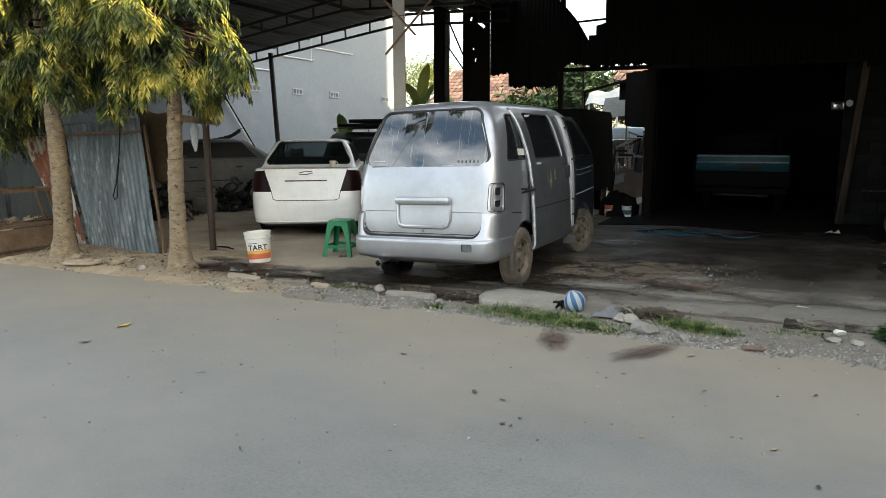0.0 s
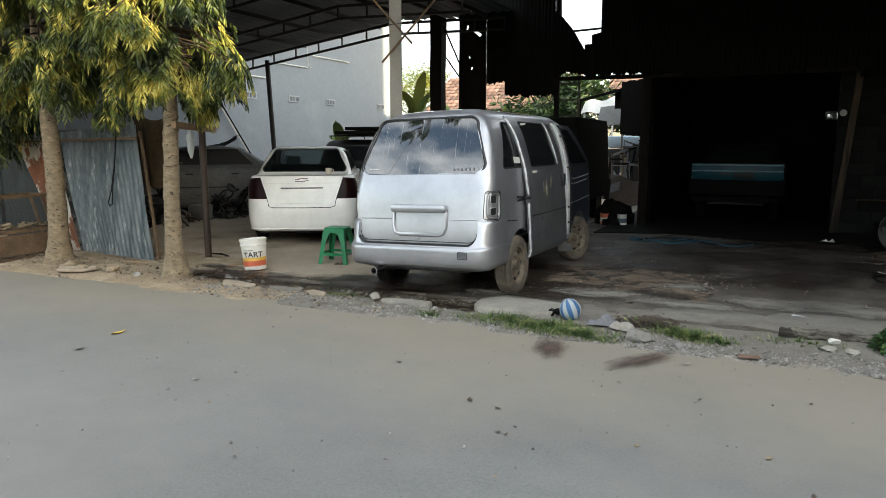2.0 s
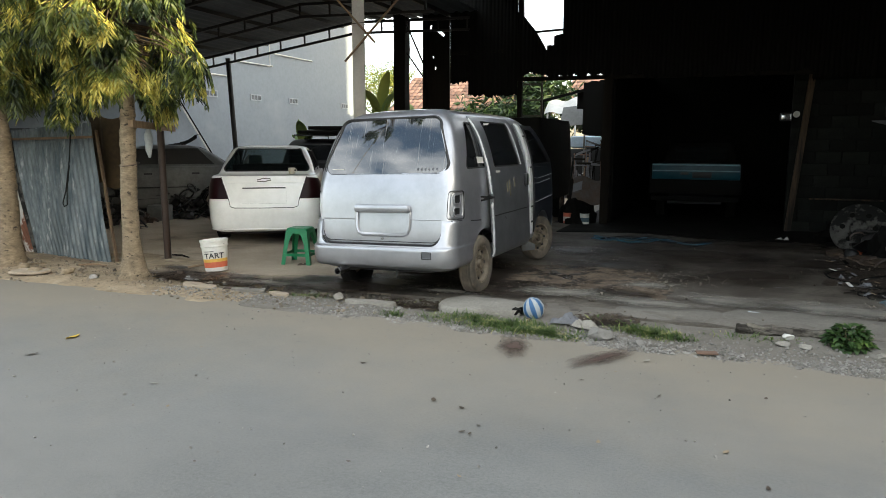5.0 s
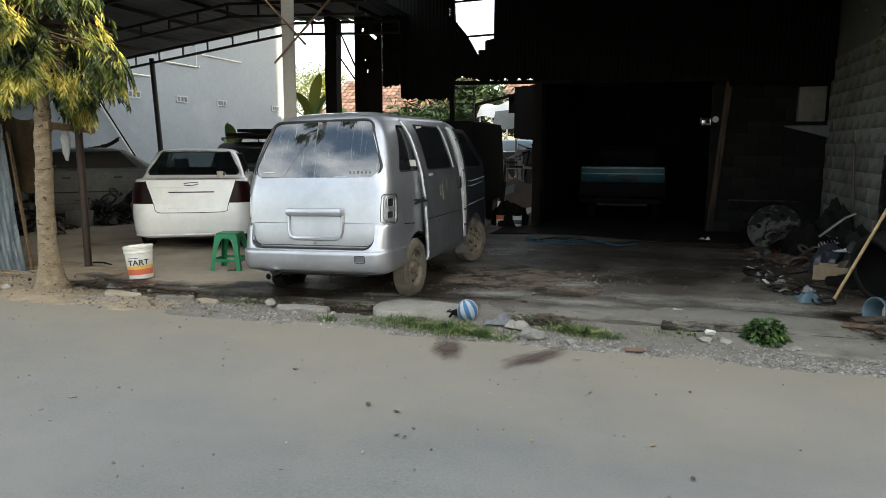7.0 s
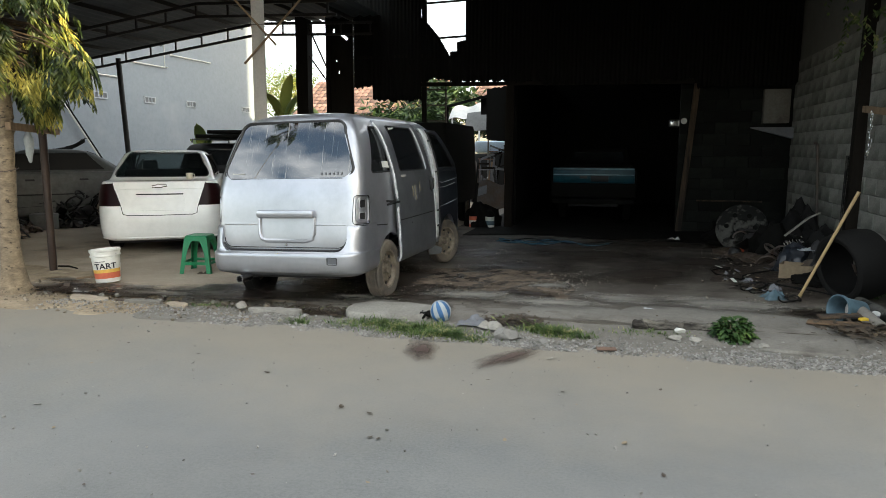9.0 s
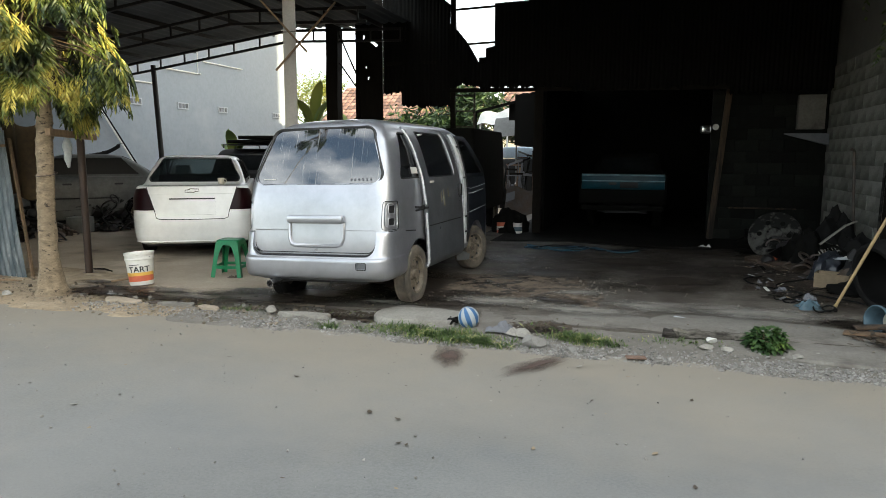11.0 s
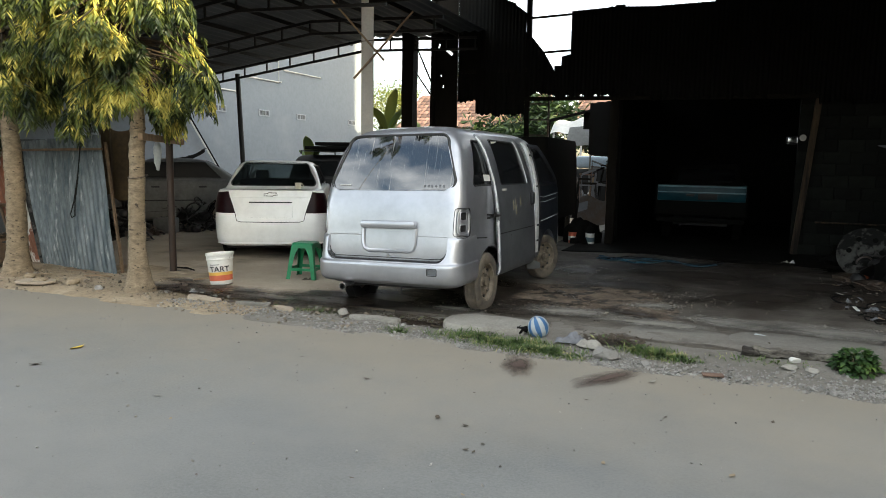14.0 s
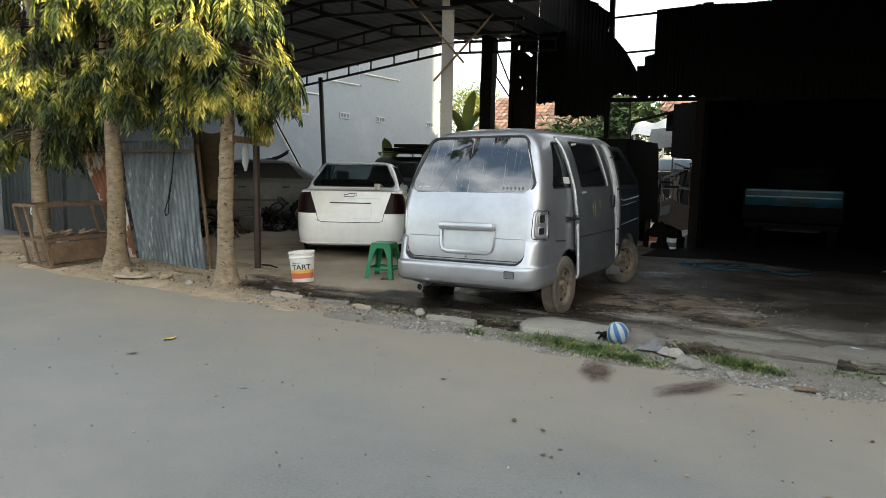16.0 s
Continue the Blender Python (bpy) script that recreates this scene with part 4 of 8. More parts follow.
def at_side(rows, y, z, off=0.0, sg=1):
    return Vector((sg * (row_at(rows, z)[1] + off), y, z))


def rounded(x0, x1, z0, z1, r, top=0.0, k=5):
    """Corners of a rounded rectangle; top: how much each side draws in at the upper edge."""
    pts = []
    for cx, cz, a0 in ((x1 - r, z0 + r, -90), (x1 - top - r, z1 - r, 0), (x0 + top + r, z1 - r, 90), (x0 + r, z0 + r, 180)):
        for i in range(k + 1):
            a = radians(a0 + 90 * i / k)
            pts.append((cx + r * math.cos(a), cz + r * math.sin(a)))
    return pts


def prism(pts, place, depth):
    """A prism on an outline of (a, b); place(a, b, d) gives the point at depth 0 or 1."""
    bm = bmesh.new()
    lo = [bm.verts.new(place(a, b, depth[0])) for a, b in pts]
    hi = [bm.verts.new(place(a, b, depth[1])) for a, b in pts]
    n = len(pts)
    for i in range(n):
        j = (i + 1) % n
        bm.faces.new((lo[i], lo[j], hi[j], hi[i]))
    bm.faces.new(lo[::-1])
    bm.faces.new(hi)
    return bm


def rear_prism(pts, y0, y1):
    return prism(pts, lambda a, b, d: (a, d, b), (y0, y1))


def side_prism(pts, x0, x1):
    return prism(pts, lambda a, b, d: (d, a, b), (x0, x1))


def cylinder_x(x0, x1, y, z, r, n=28):
    bm = bmesh.new()
    rod(bm, (x0, y, z), (x1, y, z), r, n=n)
    return bm


def filled(pts, place, thick=0.004, inner=10):
    """A curved pane over an outline: a fan of rings from the middle, carried onto the body by place."""
    dense = []
    for (a0, b0), (a1, b1) in zip(pts, list(pts[1:]) + [pts[0]]):
        k = max(1, math.ceil(math.hypot(a1 - a0, b1 - b0) / 0.03))
        dense += [(a0 + (a1 - a0) * i / k, b0 + (b1 - b0) * i / k) for i in range(k)]
    pts = dense
    bm = bmesh.new()
    ca = sum(p[0] for p in pts) / len(pts)
    cb = sum(p[1] for p in pts) / len(pts)
    mid = bm.verts.new(place(ca, cb))
    prev = None
    for i in range(1, inner + 1):
        k = i / inner
        ring = [bm.verts.new(place(ca + (a - ca) * k, cb + (b - cb) * k)) for a, b in pts]
        for q in range(len(ring)):
            j = (q + 1) % len(ring)
            if prev:
                bm.faces.new((prev[q], prev[j], ring[j], ring[q]))
            else:
                bm.faces.new((mid, ring[q], ring[j]))
        prev = ring
    if thick:
        bmesh.ops.recalc_face_normals(bm, faces=bm.faces)
        bmesh.ops.solidify(bm, geom=list(bm.faces), thickness=thick)
    return bm


def line_on(pts, place, r=0.005, close=True, n=6):
    bm = bmesh.new()
    tube(bm, [place(a, b) for a, b in pts], r, n, close)
    return bm


def wheel(parent, x, y, r, wide, side, tyre_mat, rim_mat, steer=0.0, sink=0.0):
    """A wheel under a vehicle: tyre with rim and hub."""
    m = pose(x, y, r - sink, 0, 0, steer)
    bm = bmesh.new()
    h = wide / 2
    ri = r * 0.64
    prof = [(ri, -h * 0.8), (ri + 0.02, -h * 0.95), (r * 0.85, -h), (r * 0.95, -h * 0.9), (r, -h * 0.68), (r - 0.006, -h * 0.4), (r, -h * 0.3), (r, h * 0.3), (r - 0.006, h * 0.4), (r, h * 0.68), (r * 0.95, h * 0.9), (r * 0.85, h), (ri + 0.02, h * 0.95), (ri, h * 0.8)]
    lathe(bm, prof, 40, "X", m)
    ty = part("tyre", bm, tyre_mat, parent)
    bm = bmesh.new()
    o = side
    prof = [(ri + 0.008, o * h * 0.85), (ri - 0.012, o * h * 0.8), (ri - 0.02, o * h * 0.35), (ri * 0.78, o * h * 0.22), (ri * 0.62, o * h * 0.45), (ri * 0.42, o * h * 0.55), (ri * 0.36, o * h * 0.4), (0.0, o * h * 0.4)]
    lathe(bm, prof, 36, "X", m)
    part("rim", bm, rim_mat, ty, "muddy pressed steel rim")
    bm = bmesh.new()
    for i in range(4):
        a = math.pi / 2 * i + 0.4
        rod(bm, m @ Vector((o * h * 0.45, ri * 0.5 * math.cos(a), ri * 0.5 * math.sin(a))), m @ Vector((o * h * 0.68, ri * 0.5 * math.cos(a), ri * 0.5 * math.sin(a))), 0.011, n=6)
    lathe(bm, [(ri * 0.26, o * h * 0.4), (ri * 0.24, o * h * 0.75), (0, o * h * 0.8)], 16, "X", m)
    part("hub", bm, rim_mat, ty)
    for i in range(8):
        a = math.pi / 4 * i
        c = Vector((o * h * 0.26, ri * 0.77 * math.cos(a), ri * 0.77 * math.sin(a)))
        bm = bmesh.new()
        rod(bm, m @ c, m @ (c + Vector((o * 0.014, 0, 0))), 0.016, n=8)
        part("vent_hole", bm, M_SEAL, ty)
    return ty


VAN_ROWS = smooth_rows([(0.30, .70, -.64, 2.80, .14, .2), (0.36, .77, -.69, 2.88, .16, .25), (0.60, .785, -.70, 2.92, .16, .28), (0.85, .79, -.672, 2.92, .14, .3),
                        (1.05, .787, -.645, 2.88, .14, .3), (1.22, .775, -.605, 2.74, .14, .3), (1.40, .742, -.545, 2.56, .14, .28), (1.60, .682, -.47, 2.34, .14, .27), (1.72, .625, -.41, 2.18, .15, .26),
                        (1.80, .555, -.34, 2.05, .16, .25), (1.845, .475, -.25, 1.92, .18, .25), (1.872, .36, -.12, 1.7, .2, .25), (1.885, .2, .1, 1.45, .2, .2)])


def round_poly(pts, r, k=5):
    """A polygon with its corners rounded off."""
    out = []
    n = len(pts)
    for i in range(n):
        a, b, c = Vector(pts[i - 1]), Vector(pts[i]), Vector(pts[(i + 1) % n])
        p, q = b + (a - b).normalized() * r, b + (c - b).normalized() * r
        for j in range(k + 1):
            t = j / k
            out.append(tuple(p.lerp(b, t).lerp(b.lerp(q, t), t)))
    return out


def wrapped_block(pts, place, lo, hi):
    """A solid that follows the body between two offsets, over an outline of (s, z)."""
    bm = bmesh.new()
    ca, cb = sum(p[0] for p in pts) / len(pts), sum(p[1] for p in pts) / len(pts)
    n, edges = len(pts), []
    for off in (lo, hi):
        mid = bm.verts.new(place(ca, cb, off))
        prev = None
        for i in range(1, 6):
            ring = [bm.verts.new(place(ca + (a - ca) * i / 5, cb + (b - cb) * i / 5, off)) for a, b in pts]
            for q in range(n):
                j = (q + 1) % n
                bm.faces.new((prev[q], prev[j], ring[j], ring[q]) if prev else (mid, ring[q], ring[j]))
            prev = ring
        edges.append(prev)
    for q in range(n):
        j = (q + 1) % n
        bm.faces.new((edges[0][q], edges[0][j], edges[1][j], edges[1][q]))
    bmesh.ops.recalc_face_normals(bm, faces=bm.faces)
    return bm


def build_van(m):
    R = VAN_ROWS
    van = thing("minivan", m, "dull silver minivan, sliding door open, tail lamps missing", "van")
    body = part("body", shell(R), M_SILVER, van)
    win = rounded(-.685, .685, 1.24, 1.77, .10, .125)
    quarter = round_poly([(-.31, 1.27), (.23, 1.27), (.23, 1.72), (-.04, 1.73)], .06)
    front = round_poly([(1.72, 1.26), (2.58, 1.25), (2.12, 1.69), (1.72, 1.71)], .05)
    cuts = [shell(R, 0.045, 0.45, 1.80)]
    cuts.append(rear_prism(win, -1.2, 0.0))
    cuts.append(side_prism(quarter, .45, 1.0))
    cuts.append(side_prism(rounded(.27, 1.53, .44, 1.74, .05), .45, 1.0))
    cuts.append(side_prism(front, .45, 1.0))
    cuts.append(side_prism(rounded(-.25, 2.05, 1.28, 1.70, .06), -1.0, -.5))
    cuts.append(rear_prism(rounded(-.62, .62, 1.27, 1.70, .08, .10), 1.85, 3.3))
    for y in (0.10, 2.18):
        for sg in (-1, 1):
            cuts.append(cylinder_x(sg * .42, sg * .95, y, .30, .345))
    lamp_at = lambda sg: [(sg * a, b) for a, b in round_poly([(.705, .80), (.985, .79), (.955, 1.065), (.715, 1.075)], .045)]
    around = lambda a, b, d: wrap(R, b, a, d)
    for sg in (-1, 1):
        cuts.append(wrapped_block(lamp_at(sg), around, -.032, .08))
    cut(body, cuts)
    # rear glass, seal, side glass
    on_rear = lambda off: (lambda a, b: wrap(R, b, a, off))

    def pane(off):
        """The rear glass: straight up the tailgate, slightly bowed across."""
        return lambda a, b: Vector((a, -.606 + .33 * (b - 1.22) + .12 * (b - 1.22) ** 2 + .024 * (a / .66) ** 2 - off, b))
    part("rear_window", filled(rounded(-.688, .688, 1.235, 1.773, .10, .125, 8), pane(0.002), 0.005), M_GLASS_VAN, van, "sky-reflecting filmed rear glass")
    part("window_seal", line_on(rounded(-.692, .692, 1.23, 1.778, .10, .125, 8), pane(0.006), 0.014), M_SEAL, van)
    part("quarter_window", filled(quarter, lambda a, b: at_side(R, a, b, -0.012), 0.004), M_GLASS, van)
    part("quarter_seal", line_on(quarter, lambda a, b: at_side(R, a, b, -0.003), 0.009), M_SEAL, van)
    part("front_window", filled(front, lambda a, b: at_side(R, a, b, -0.012), 0.004), M_GLASS, van)
    part("front_seal", line_on(front, lambda a, b: at_side(R, a, b, -0.003), 0.010), M_SEAL, van)
    part("side_window", filled(rounded(-.25, 2.05, 1.28, 1.70, .06), lambda a, b: at_side(R, a, b, -0.012, -1), 0.004), M_GLASS, van)
    bm = bmesh.new()
    sheet(bm, lambda a, b: Vector(((-.64 + 1.28 * a) * (1 - .2 * b), row_at(R, 1.25 + .46 * b)[3] - .02, 1.25 + .46 * b)), 8, 8, 0.004)
    part("windscreen", bm, M_GLASS, van)
    for k in range(6):
        bm = filled([(.37 + .04 * k, 1.268), (.385 + .04 * k, 1.268), (.385 + .04 * k, 1.29), (.37 + .04 * k, 1.29)], pane(.009), .001, 1)
        part("sticker_bar", bm, M_RAG, van, "grey sticker strip")
    part("sticker_bar", filled([(-.60, 1.285), (-.46, 1.285), (-.46, 1.292), (-.60, 1.292)], pane(.009), .001, 1), M_PALEPAPER, van)
    part("paper_note", filled([(.0, 1.315), (.17, 1.31), (.17, 1.375), (.0, 1.38)], lambda a, b: at_side(R, a, b, .002), .001, 1), M_PALEPAPER, van, "pale paper note on the side glass")
    # tailgate seams and crease
    gate = rounded(-.655, .655, .585, 1.20, .09, 0, 6)
    low = [p for p in gate if p[1] < .95]
    low = sorted([p for p in low if p[0] < 0], key=lambda p: -p[1]) + sorted([p for p in low if p[0] >= 0], key=lambda p: p[1])
    part("tailgate_seam", line_on(low, on_rear(0.001), 0.004, False), M_SEAL, van)
    for s0, s1 in ((-.655, -.275), (.335, .655)):
        part("crease", line_on([(s0 + (s1 - s0) * i / 6, .80) for i in range(7)], on_rear(-0.001), 0.006, False), M_SILVER, van)
    # number recess: rim, bar, plain panel
    rim = [(x + .03, z) for x, z in ((-.295, .87), (-.29, .72), (-.27, .67), (-.22, .65), (.22, .65), (.27, .67), (.29, .72), (.295, .87))]
    part("plate_rim", line_on(rim, on_rear(0.006), 0.02, False, 8), M_SILVER, van)
    bm = bmesh.new()
    box(bm, -.275, .335, -.735, -.655, .868, .945, 0.026)
    part("tailgate_bar", bm, M_SILVER, van)
    bm = bmesh.new()
    rod(bm, (.03, -.712, .612), (.03, -.69, .612), .013, n=12)
    part("lock", bm, M_CHROME, van)
    # bumper
    B = smooth_rows([(.325, .73, -.70, -.30, .14, .02), (.345, .785, -.765, -.285, .18, .02), (.40, .812, -.795, -.275, .21, .02), (.50, .815, -.80, -.27, .21, .02), (.535, .812, -.79, -.27, .2, .02), (.555, .803, -.765, -.27, .19, .02), (.65, .80, -.735, -.27, .17, .02), (.76, .798, -.705, -.27, .155, .02), (.79, .79, -.685, -.27, .15, .02)])
    bump = part("bumper", shell(B), M_SILVER, van)
    cut(bump, [rear_prism(rounded(.50, .59, .445, .50, .008), -1, -.785), rear_prism(rounded(-.668, .668, .552, 1.4, .11), -1.2, 0), cylinder_x(.42, .95, .10, .30, .345), cylinder_x(-.95, -.42, .10, .30, .345)])
    part("bumper_gap", line_on(sorted([p for p in rounded(-.66, .66, .560, 1.3, .11, 0, 8) if p[1] < .64], key=lambda p: p[0]), on_rear(.020), .011, False), M_SEAL, van, "black gap under the tailgate")
    part("reflector_recess", line_on(rounded(.495, .595, .44, .505, .01), lambda a, b: wrap(B, b, a, 0.0), 0.004), M_SEAL, bump)
    part("reflector", filled(rounded(.50, .59, .446, .499, .008), lambda a, b: wrap(B, b, a, -.011), .003, 2), M_SHADEDGREY, bump)
    for sg in (-1, 1):
        pts = [(sg * s, .785 - .05 * max(0, (s - .9)) / .2) for s in [.70 + .03 * i for i in range(12)]]
        part("corner_seam", line_on(pts, on_rear(0.0), 0.005, False), M_SEAL, van)
        # empty lamp housing, recessed into the corner, with two open bulb holes
        lamp = part("lamp_housing", filled(lamp_at(sg), lambda a, b: wrap(R, b, a, -.024), .004, 6), M_SILVER, van, "empty tail lamp housing")
        part("lamp_edge", line_on(lamp_at(sg), lambda a, b: wrap(R, b, a, -.008), .007), M_SEAL, lamp, "dark bare edge round the housing")
        inner = [(sg * a, b) for a, b in round_poly([(.745, .825), (.955, .815), (.935, 1.045), (.755, 1.05)], .05)]
        part("lamp_rim", line_on(inner, lambda a, b: wrap(R, b, a, -.012), .010), M_SILVER, lamp)
        for z0, z1 in ((.955, 1.025), (.845, .905)):
            hole = [(sg * a, b) for a, b in round_poly([(.785, z0 - .006), (.895, z0 - .006), (.89, z1 + .006), (.78, z1 + .006)], .022)]
            part("lamp_hole", filled(hole, lambda a, b: wrap(R, b, a, -.016), .003, 3), M_SEAL, lamp, "black open bulb hole")
            part("hole_rim", line_on(hole, lambda a, b: wrap(R, b, a, -.014), .006), M_SILVER, lamp)
    # sliding door, pushed back and out
    y0, y1, z0, z1 = .19, 1.37, .31, 1.80

    def hung(y, z, d=0.0):
        """A point on the door: its foot stands further out than its head."""
        k = (z - z0) / (z1 - z0)
        return Vector((row_at(R, z)[1] + .03 + .06 * (1 - k) + d, y + .06 * (.6 - k), z))
    slant = lambda pts: [(y + .06 * (.6 - (z - z0) / (z1 - z0)), z) for y, z in pts]
    bm = bmesh.new()
    sheet(bm, lambda a, b: hung(y0 + (y1 - y0) * a + .005 * math.sin(b * 17) * (1 - a), z0 + (z1 - z0) * b), 20, 34, 0.045)
    door = part("sliding_door", bm, M_SHADEDGREY, van, "dull sliding door, its shade put into a darker grey")
    dwin = round_poly([(.33, 1.27), (1.17, 1.265), (1.17, 1.735), (.40, 1.745)], .05)
    cut(door, [side_prism(slant(dwin), .35, 1.2)])
    part("door_window", filled(dwin, lambda a, b: hung(a, b, -.012), 0.004), M_GLASS, door)
    part("door_seal", line_on(dwin, lambda a, b: hung(a, b, -.002), 0.008), M_SEAL, door)
    bm = bmesh.new()
    zs = [z0 + .02 + .036 * i for i in range(41)]
    tube(bm, [hung(y0 - .006 + .005 * math.sin(z * 21) + (.022 if .9 < z < 1.0 else 0), z, -.016) for z in zs], [.011 + .002 * math.sin(z * 67) for z in zs], 6)
    part("door_edge", bm, M_JAMB, door, "bare pale door edge")
    bm = bmesh.new()
    tube(bm, [hung(1.20, z, .0) for z in [1.27 + .025 * i for i in range(20)]], .009, 6)
    part("window_pillar", bm, M_JAMB, door, "thin pale strip before the door glass")
    bm = bmesh.new()
    tube(bm, [hung(y1 + .004, z, -.02) for z in [z0 + .02 + .07 * i for i in range(14)]], .010, 6)
    part("door_edge", bm, M_SEAL, door)
    bm = bmesh.new()
    box(bm, .84, .885, 1.25, 1.31, 1.02, 1.16, .008)
    part("door_handle", bm, M_SEAL, door)
    bm = bmesh.new()
    for a, b, wd in (((.79, .0, .975), (.862, .19, .955), .016), ((.79, .01, .935), (.862, .17, .955), .014), ((.80, .06, .94), (.85, .12, .985), .012)):
        beam(bm, a, b, wd, .018)
    part("door_hinge", bm, M_SEAL, door, "black slide arm")
    part("door_crease", line_on([(y0 + .01 + .1 * i, .76) for i in range(12)], lambda a, b: hung(a, b), 0.006, False), M_SEAL, door)
    part("body_crease", line_on([(-.40 + .05 * i, .77 - .004 * i) for i in range(9)], lambda a, b: at_side(R, a, b, 0), 0.006, False), M_SEAL, van)
    # three thin yellowish smears on the door
    for y, z0p, z1p in ((.62, .98, 1.10), (.70, .93, 1.12), (.86, 1.02, 1.14)):
        part("primer_patch", filled([(y, z0p), (y + .05, z0p + .01), (y + .04, z1p), (y + .008, z1p - .02)], lambda a, b: hung(a, b, .003), .001, 2), M_PALESMEAR, door, "thin pale smear")
    # two thin white marks, on the door glass and below it
    part("tape_scrap", filled([(.46, 1.705), (.60, 1.715), (.66, 1.735), (.47, 1.728)], lambda a, b: hung(a, b, .0), .001, 2), M_PALEPAPER, door, "thin white mark on the door glass")
    part("tape_scrap", filled([(.34, 1.205), (.47, 1.205), (.48, 1.225), (.35, 1.228)], lambda a, b: hung(a, b, .003), .001, 2), M_PALEPAPER, door)
    # pale bare jamb before the front door: a worn strip between two beads
    bm = bmesh.new()
    sheet(bm, lambda a, b: at_side(R, 1.585 + .14 * a + .003 * math.sin(b * 40), .40 + 1.36 * b, .018), 4, 40, .02)
    part("door_jamb", bm, M_JAMB, van, "pale bare door jamb")
    for dy, r, mt in ((1.585, .011, M_JAMB), (1.738, .009, M_SEAL)):
        bm = bmesh.new()
        zs = [.41 + .034 * i for i in range(40)]
        tube(bm, [at_side(R, dy + .003 * math.sin(z * 31 + dy * 40), z, .026) for z in zs], r, 6)
        part("jamb_bead", bm, mt, van)
    for z in (1.60, 1.22, .74, .55):
        bm = bmesh.new()
        box(bm, -.012, .012, -.065, .065, -.010, .010, .003, Matrix.Translation(at_side(R, 1.655, z, .022)))
        part("latch_slot", bm, M_SEAL, van)
    # the front door and wing are still in old navy paint
    bm = bmesh.new()
    sheet(bm, lambda a, b: at_side(R, 1.75 + .885 * a, .40 + 1.34 * b, .004), 18, 40, .003)
    fd = part("front_door", bm, M_NAVY, van, "front door in old navy paint")
    cut(fd, [cylinder_x(.5, 1.2, 2.18, .30, .35), side_prism([(1.78, 1.27), (2.57, 1.26), (2.11, 1.68), (1.78, 1.70)], .35, 1.2), side_prism([(2.17, 1.80), (2.80, 1.12), (2.80, 1.80)], .35, 1.2)])
    bm = bmesh.new()
    sheet(bm, lambda a, b: at_side(R, 2.545 + .1 * a, .62 + .56 * b, .004), 4, 12, .003)
    part("front_wing", bm, M_NAVY, van, "front wing in old navy paint")
    bm = bmesh.new()
    tube(bm, [at_side(R, y, z, .012) for y, z in ((1.70, 1.225), (2.1, 1.225), (2.56, 1.22))], .008, 6)
    part("belt_trim", bm, M_SEAL, van)
    for pts in ([(1.72, 1.10), (1.95, 1.075), (2.3, 1.09), (2.6, 1.11)], [(1.75, 1.02), (2.0, 1.015), (2.5, 1.045)], [(1.70, .77), (2.1, .79), (2.6, .82)]):
        part("scratch", line_on(pts, lambda a, b: at_side(R, a, b, .007), .0045, False), M_JAMB, van)
    # cabin floor, seats, chassis
    bm = bmesh.new()
    box(bm, -.70, .70, -.58, 2.6, .40, .455)
    part("cabin_floor", bm, M_CABIN, van)
    for y in (.05, 1.35):
        for x in (-.33, .33):
            bm = bmesh.new()
            box(bm, x - .28, x + .28, y, y + .5, .5, .78, .05)
            box(bm, x - .28, x + .28, y - .1, y + .06, .7, 1.32, .05)
            part("seat", bm, M_CABIN, van)
    bm = bmesh.new()
    box(bm, -.5, .5, -.55, 2.5, .26, .38, .02)
    rod(bm, (-.6, .10, .29), (.6, .10, .29), .045)
    rod(bm, (-.6, 2.18, .29), (.6, 2.18, .29), .04)
    box(bm, -.62, -.5, -.4, .5, .22, .27, .01)
    part("chassis", bm, M_CABIN, van)
    bm = bmesh.new()
    lathe(bm, [(.030, .0), (.038, .0), (.038, -.17), (.031, -.17), (.030, 0)], 18, "Y", pose(-.43, -.66, .285))
    part("exhaust_pipe", bm, M_CHROME, van)
    bm = bmesh.new()
    rod(bm, (.12, -.6, .3), (.12, -.62, .22), .008)
    part("tow_hook", bm, M_CABIN, van)
    bm = bmesh.new()
    sheet(bm, lambda a, b: Vector((.62 + .17 * a, 2.18 - .35 + .03 * b, .15 + .02 * a + (.15 - .08 * a) * b)), 2, 2, .006)
    part("mud_flap", bm, M_OLDSILVER, van)
    for sg in (-1, 1):
        # rear left tyre takes black rubber for the shade it stands in
        wheel(van, sg * .72, .01, .302, .165, sg, M_RUBBER if sg > 0 else M_RUBBERBLACK, M_RIM, 0, .022)
        wheel(van, sg * .70, 2.18, .288, .165, sg, M_RUBBER, M_RIM, -19)
    return van


build_van(pose(.125, 7.253, 0.0, 0, -1.7, -28) @ pose(0, 0, 0.0))

SEDAN_ROWS = smooth_rows([(.19, .74, .10, 4.1, .2, .3), (.25, .82, .03, 4.2, .24, .4), (.45, .845, .0, 4.25, .26, .45), (.62, .85, .012, 4.25, .26, .45), (.69, .85, .03, 4.2, .26, .45), (.85, .845, .07, 4.1, .25, .45), (1.0, .81, .11, 3.9, .22, .4),
                          (1.045, .78, .15, 3.7, .2, .4), (1.06, .745, .45, 3.15, .16, .3), (1.2, .70, .66, 2.85, .16, .3), (1.33, .65, .86, 2.6, .16, .3), (1.43, .595, 1.04, 2.35, .17, .3), (1.475, .53, 1.2, 2.2, .18, .25), (1.495, .40, 1.4, 2.0, .18, .2)], 3)


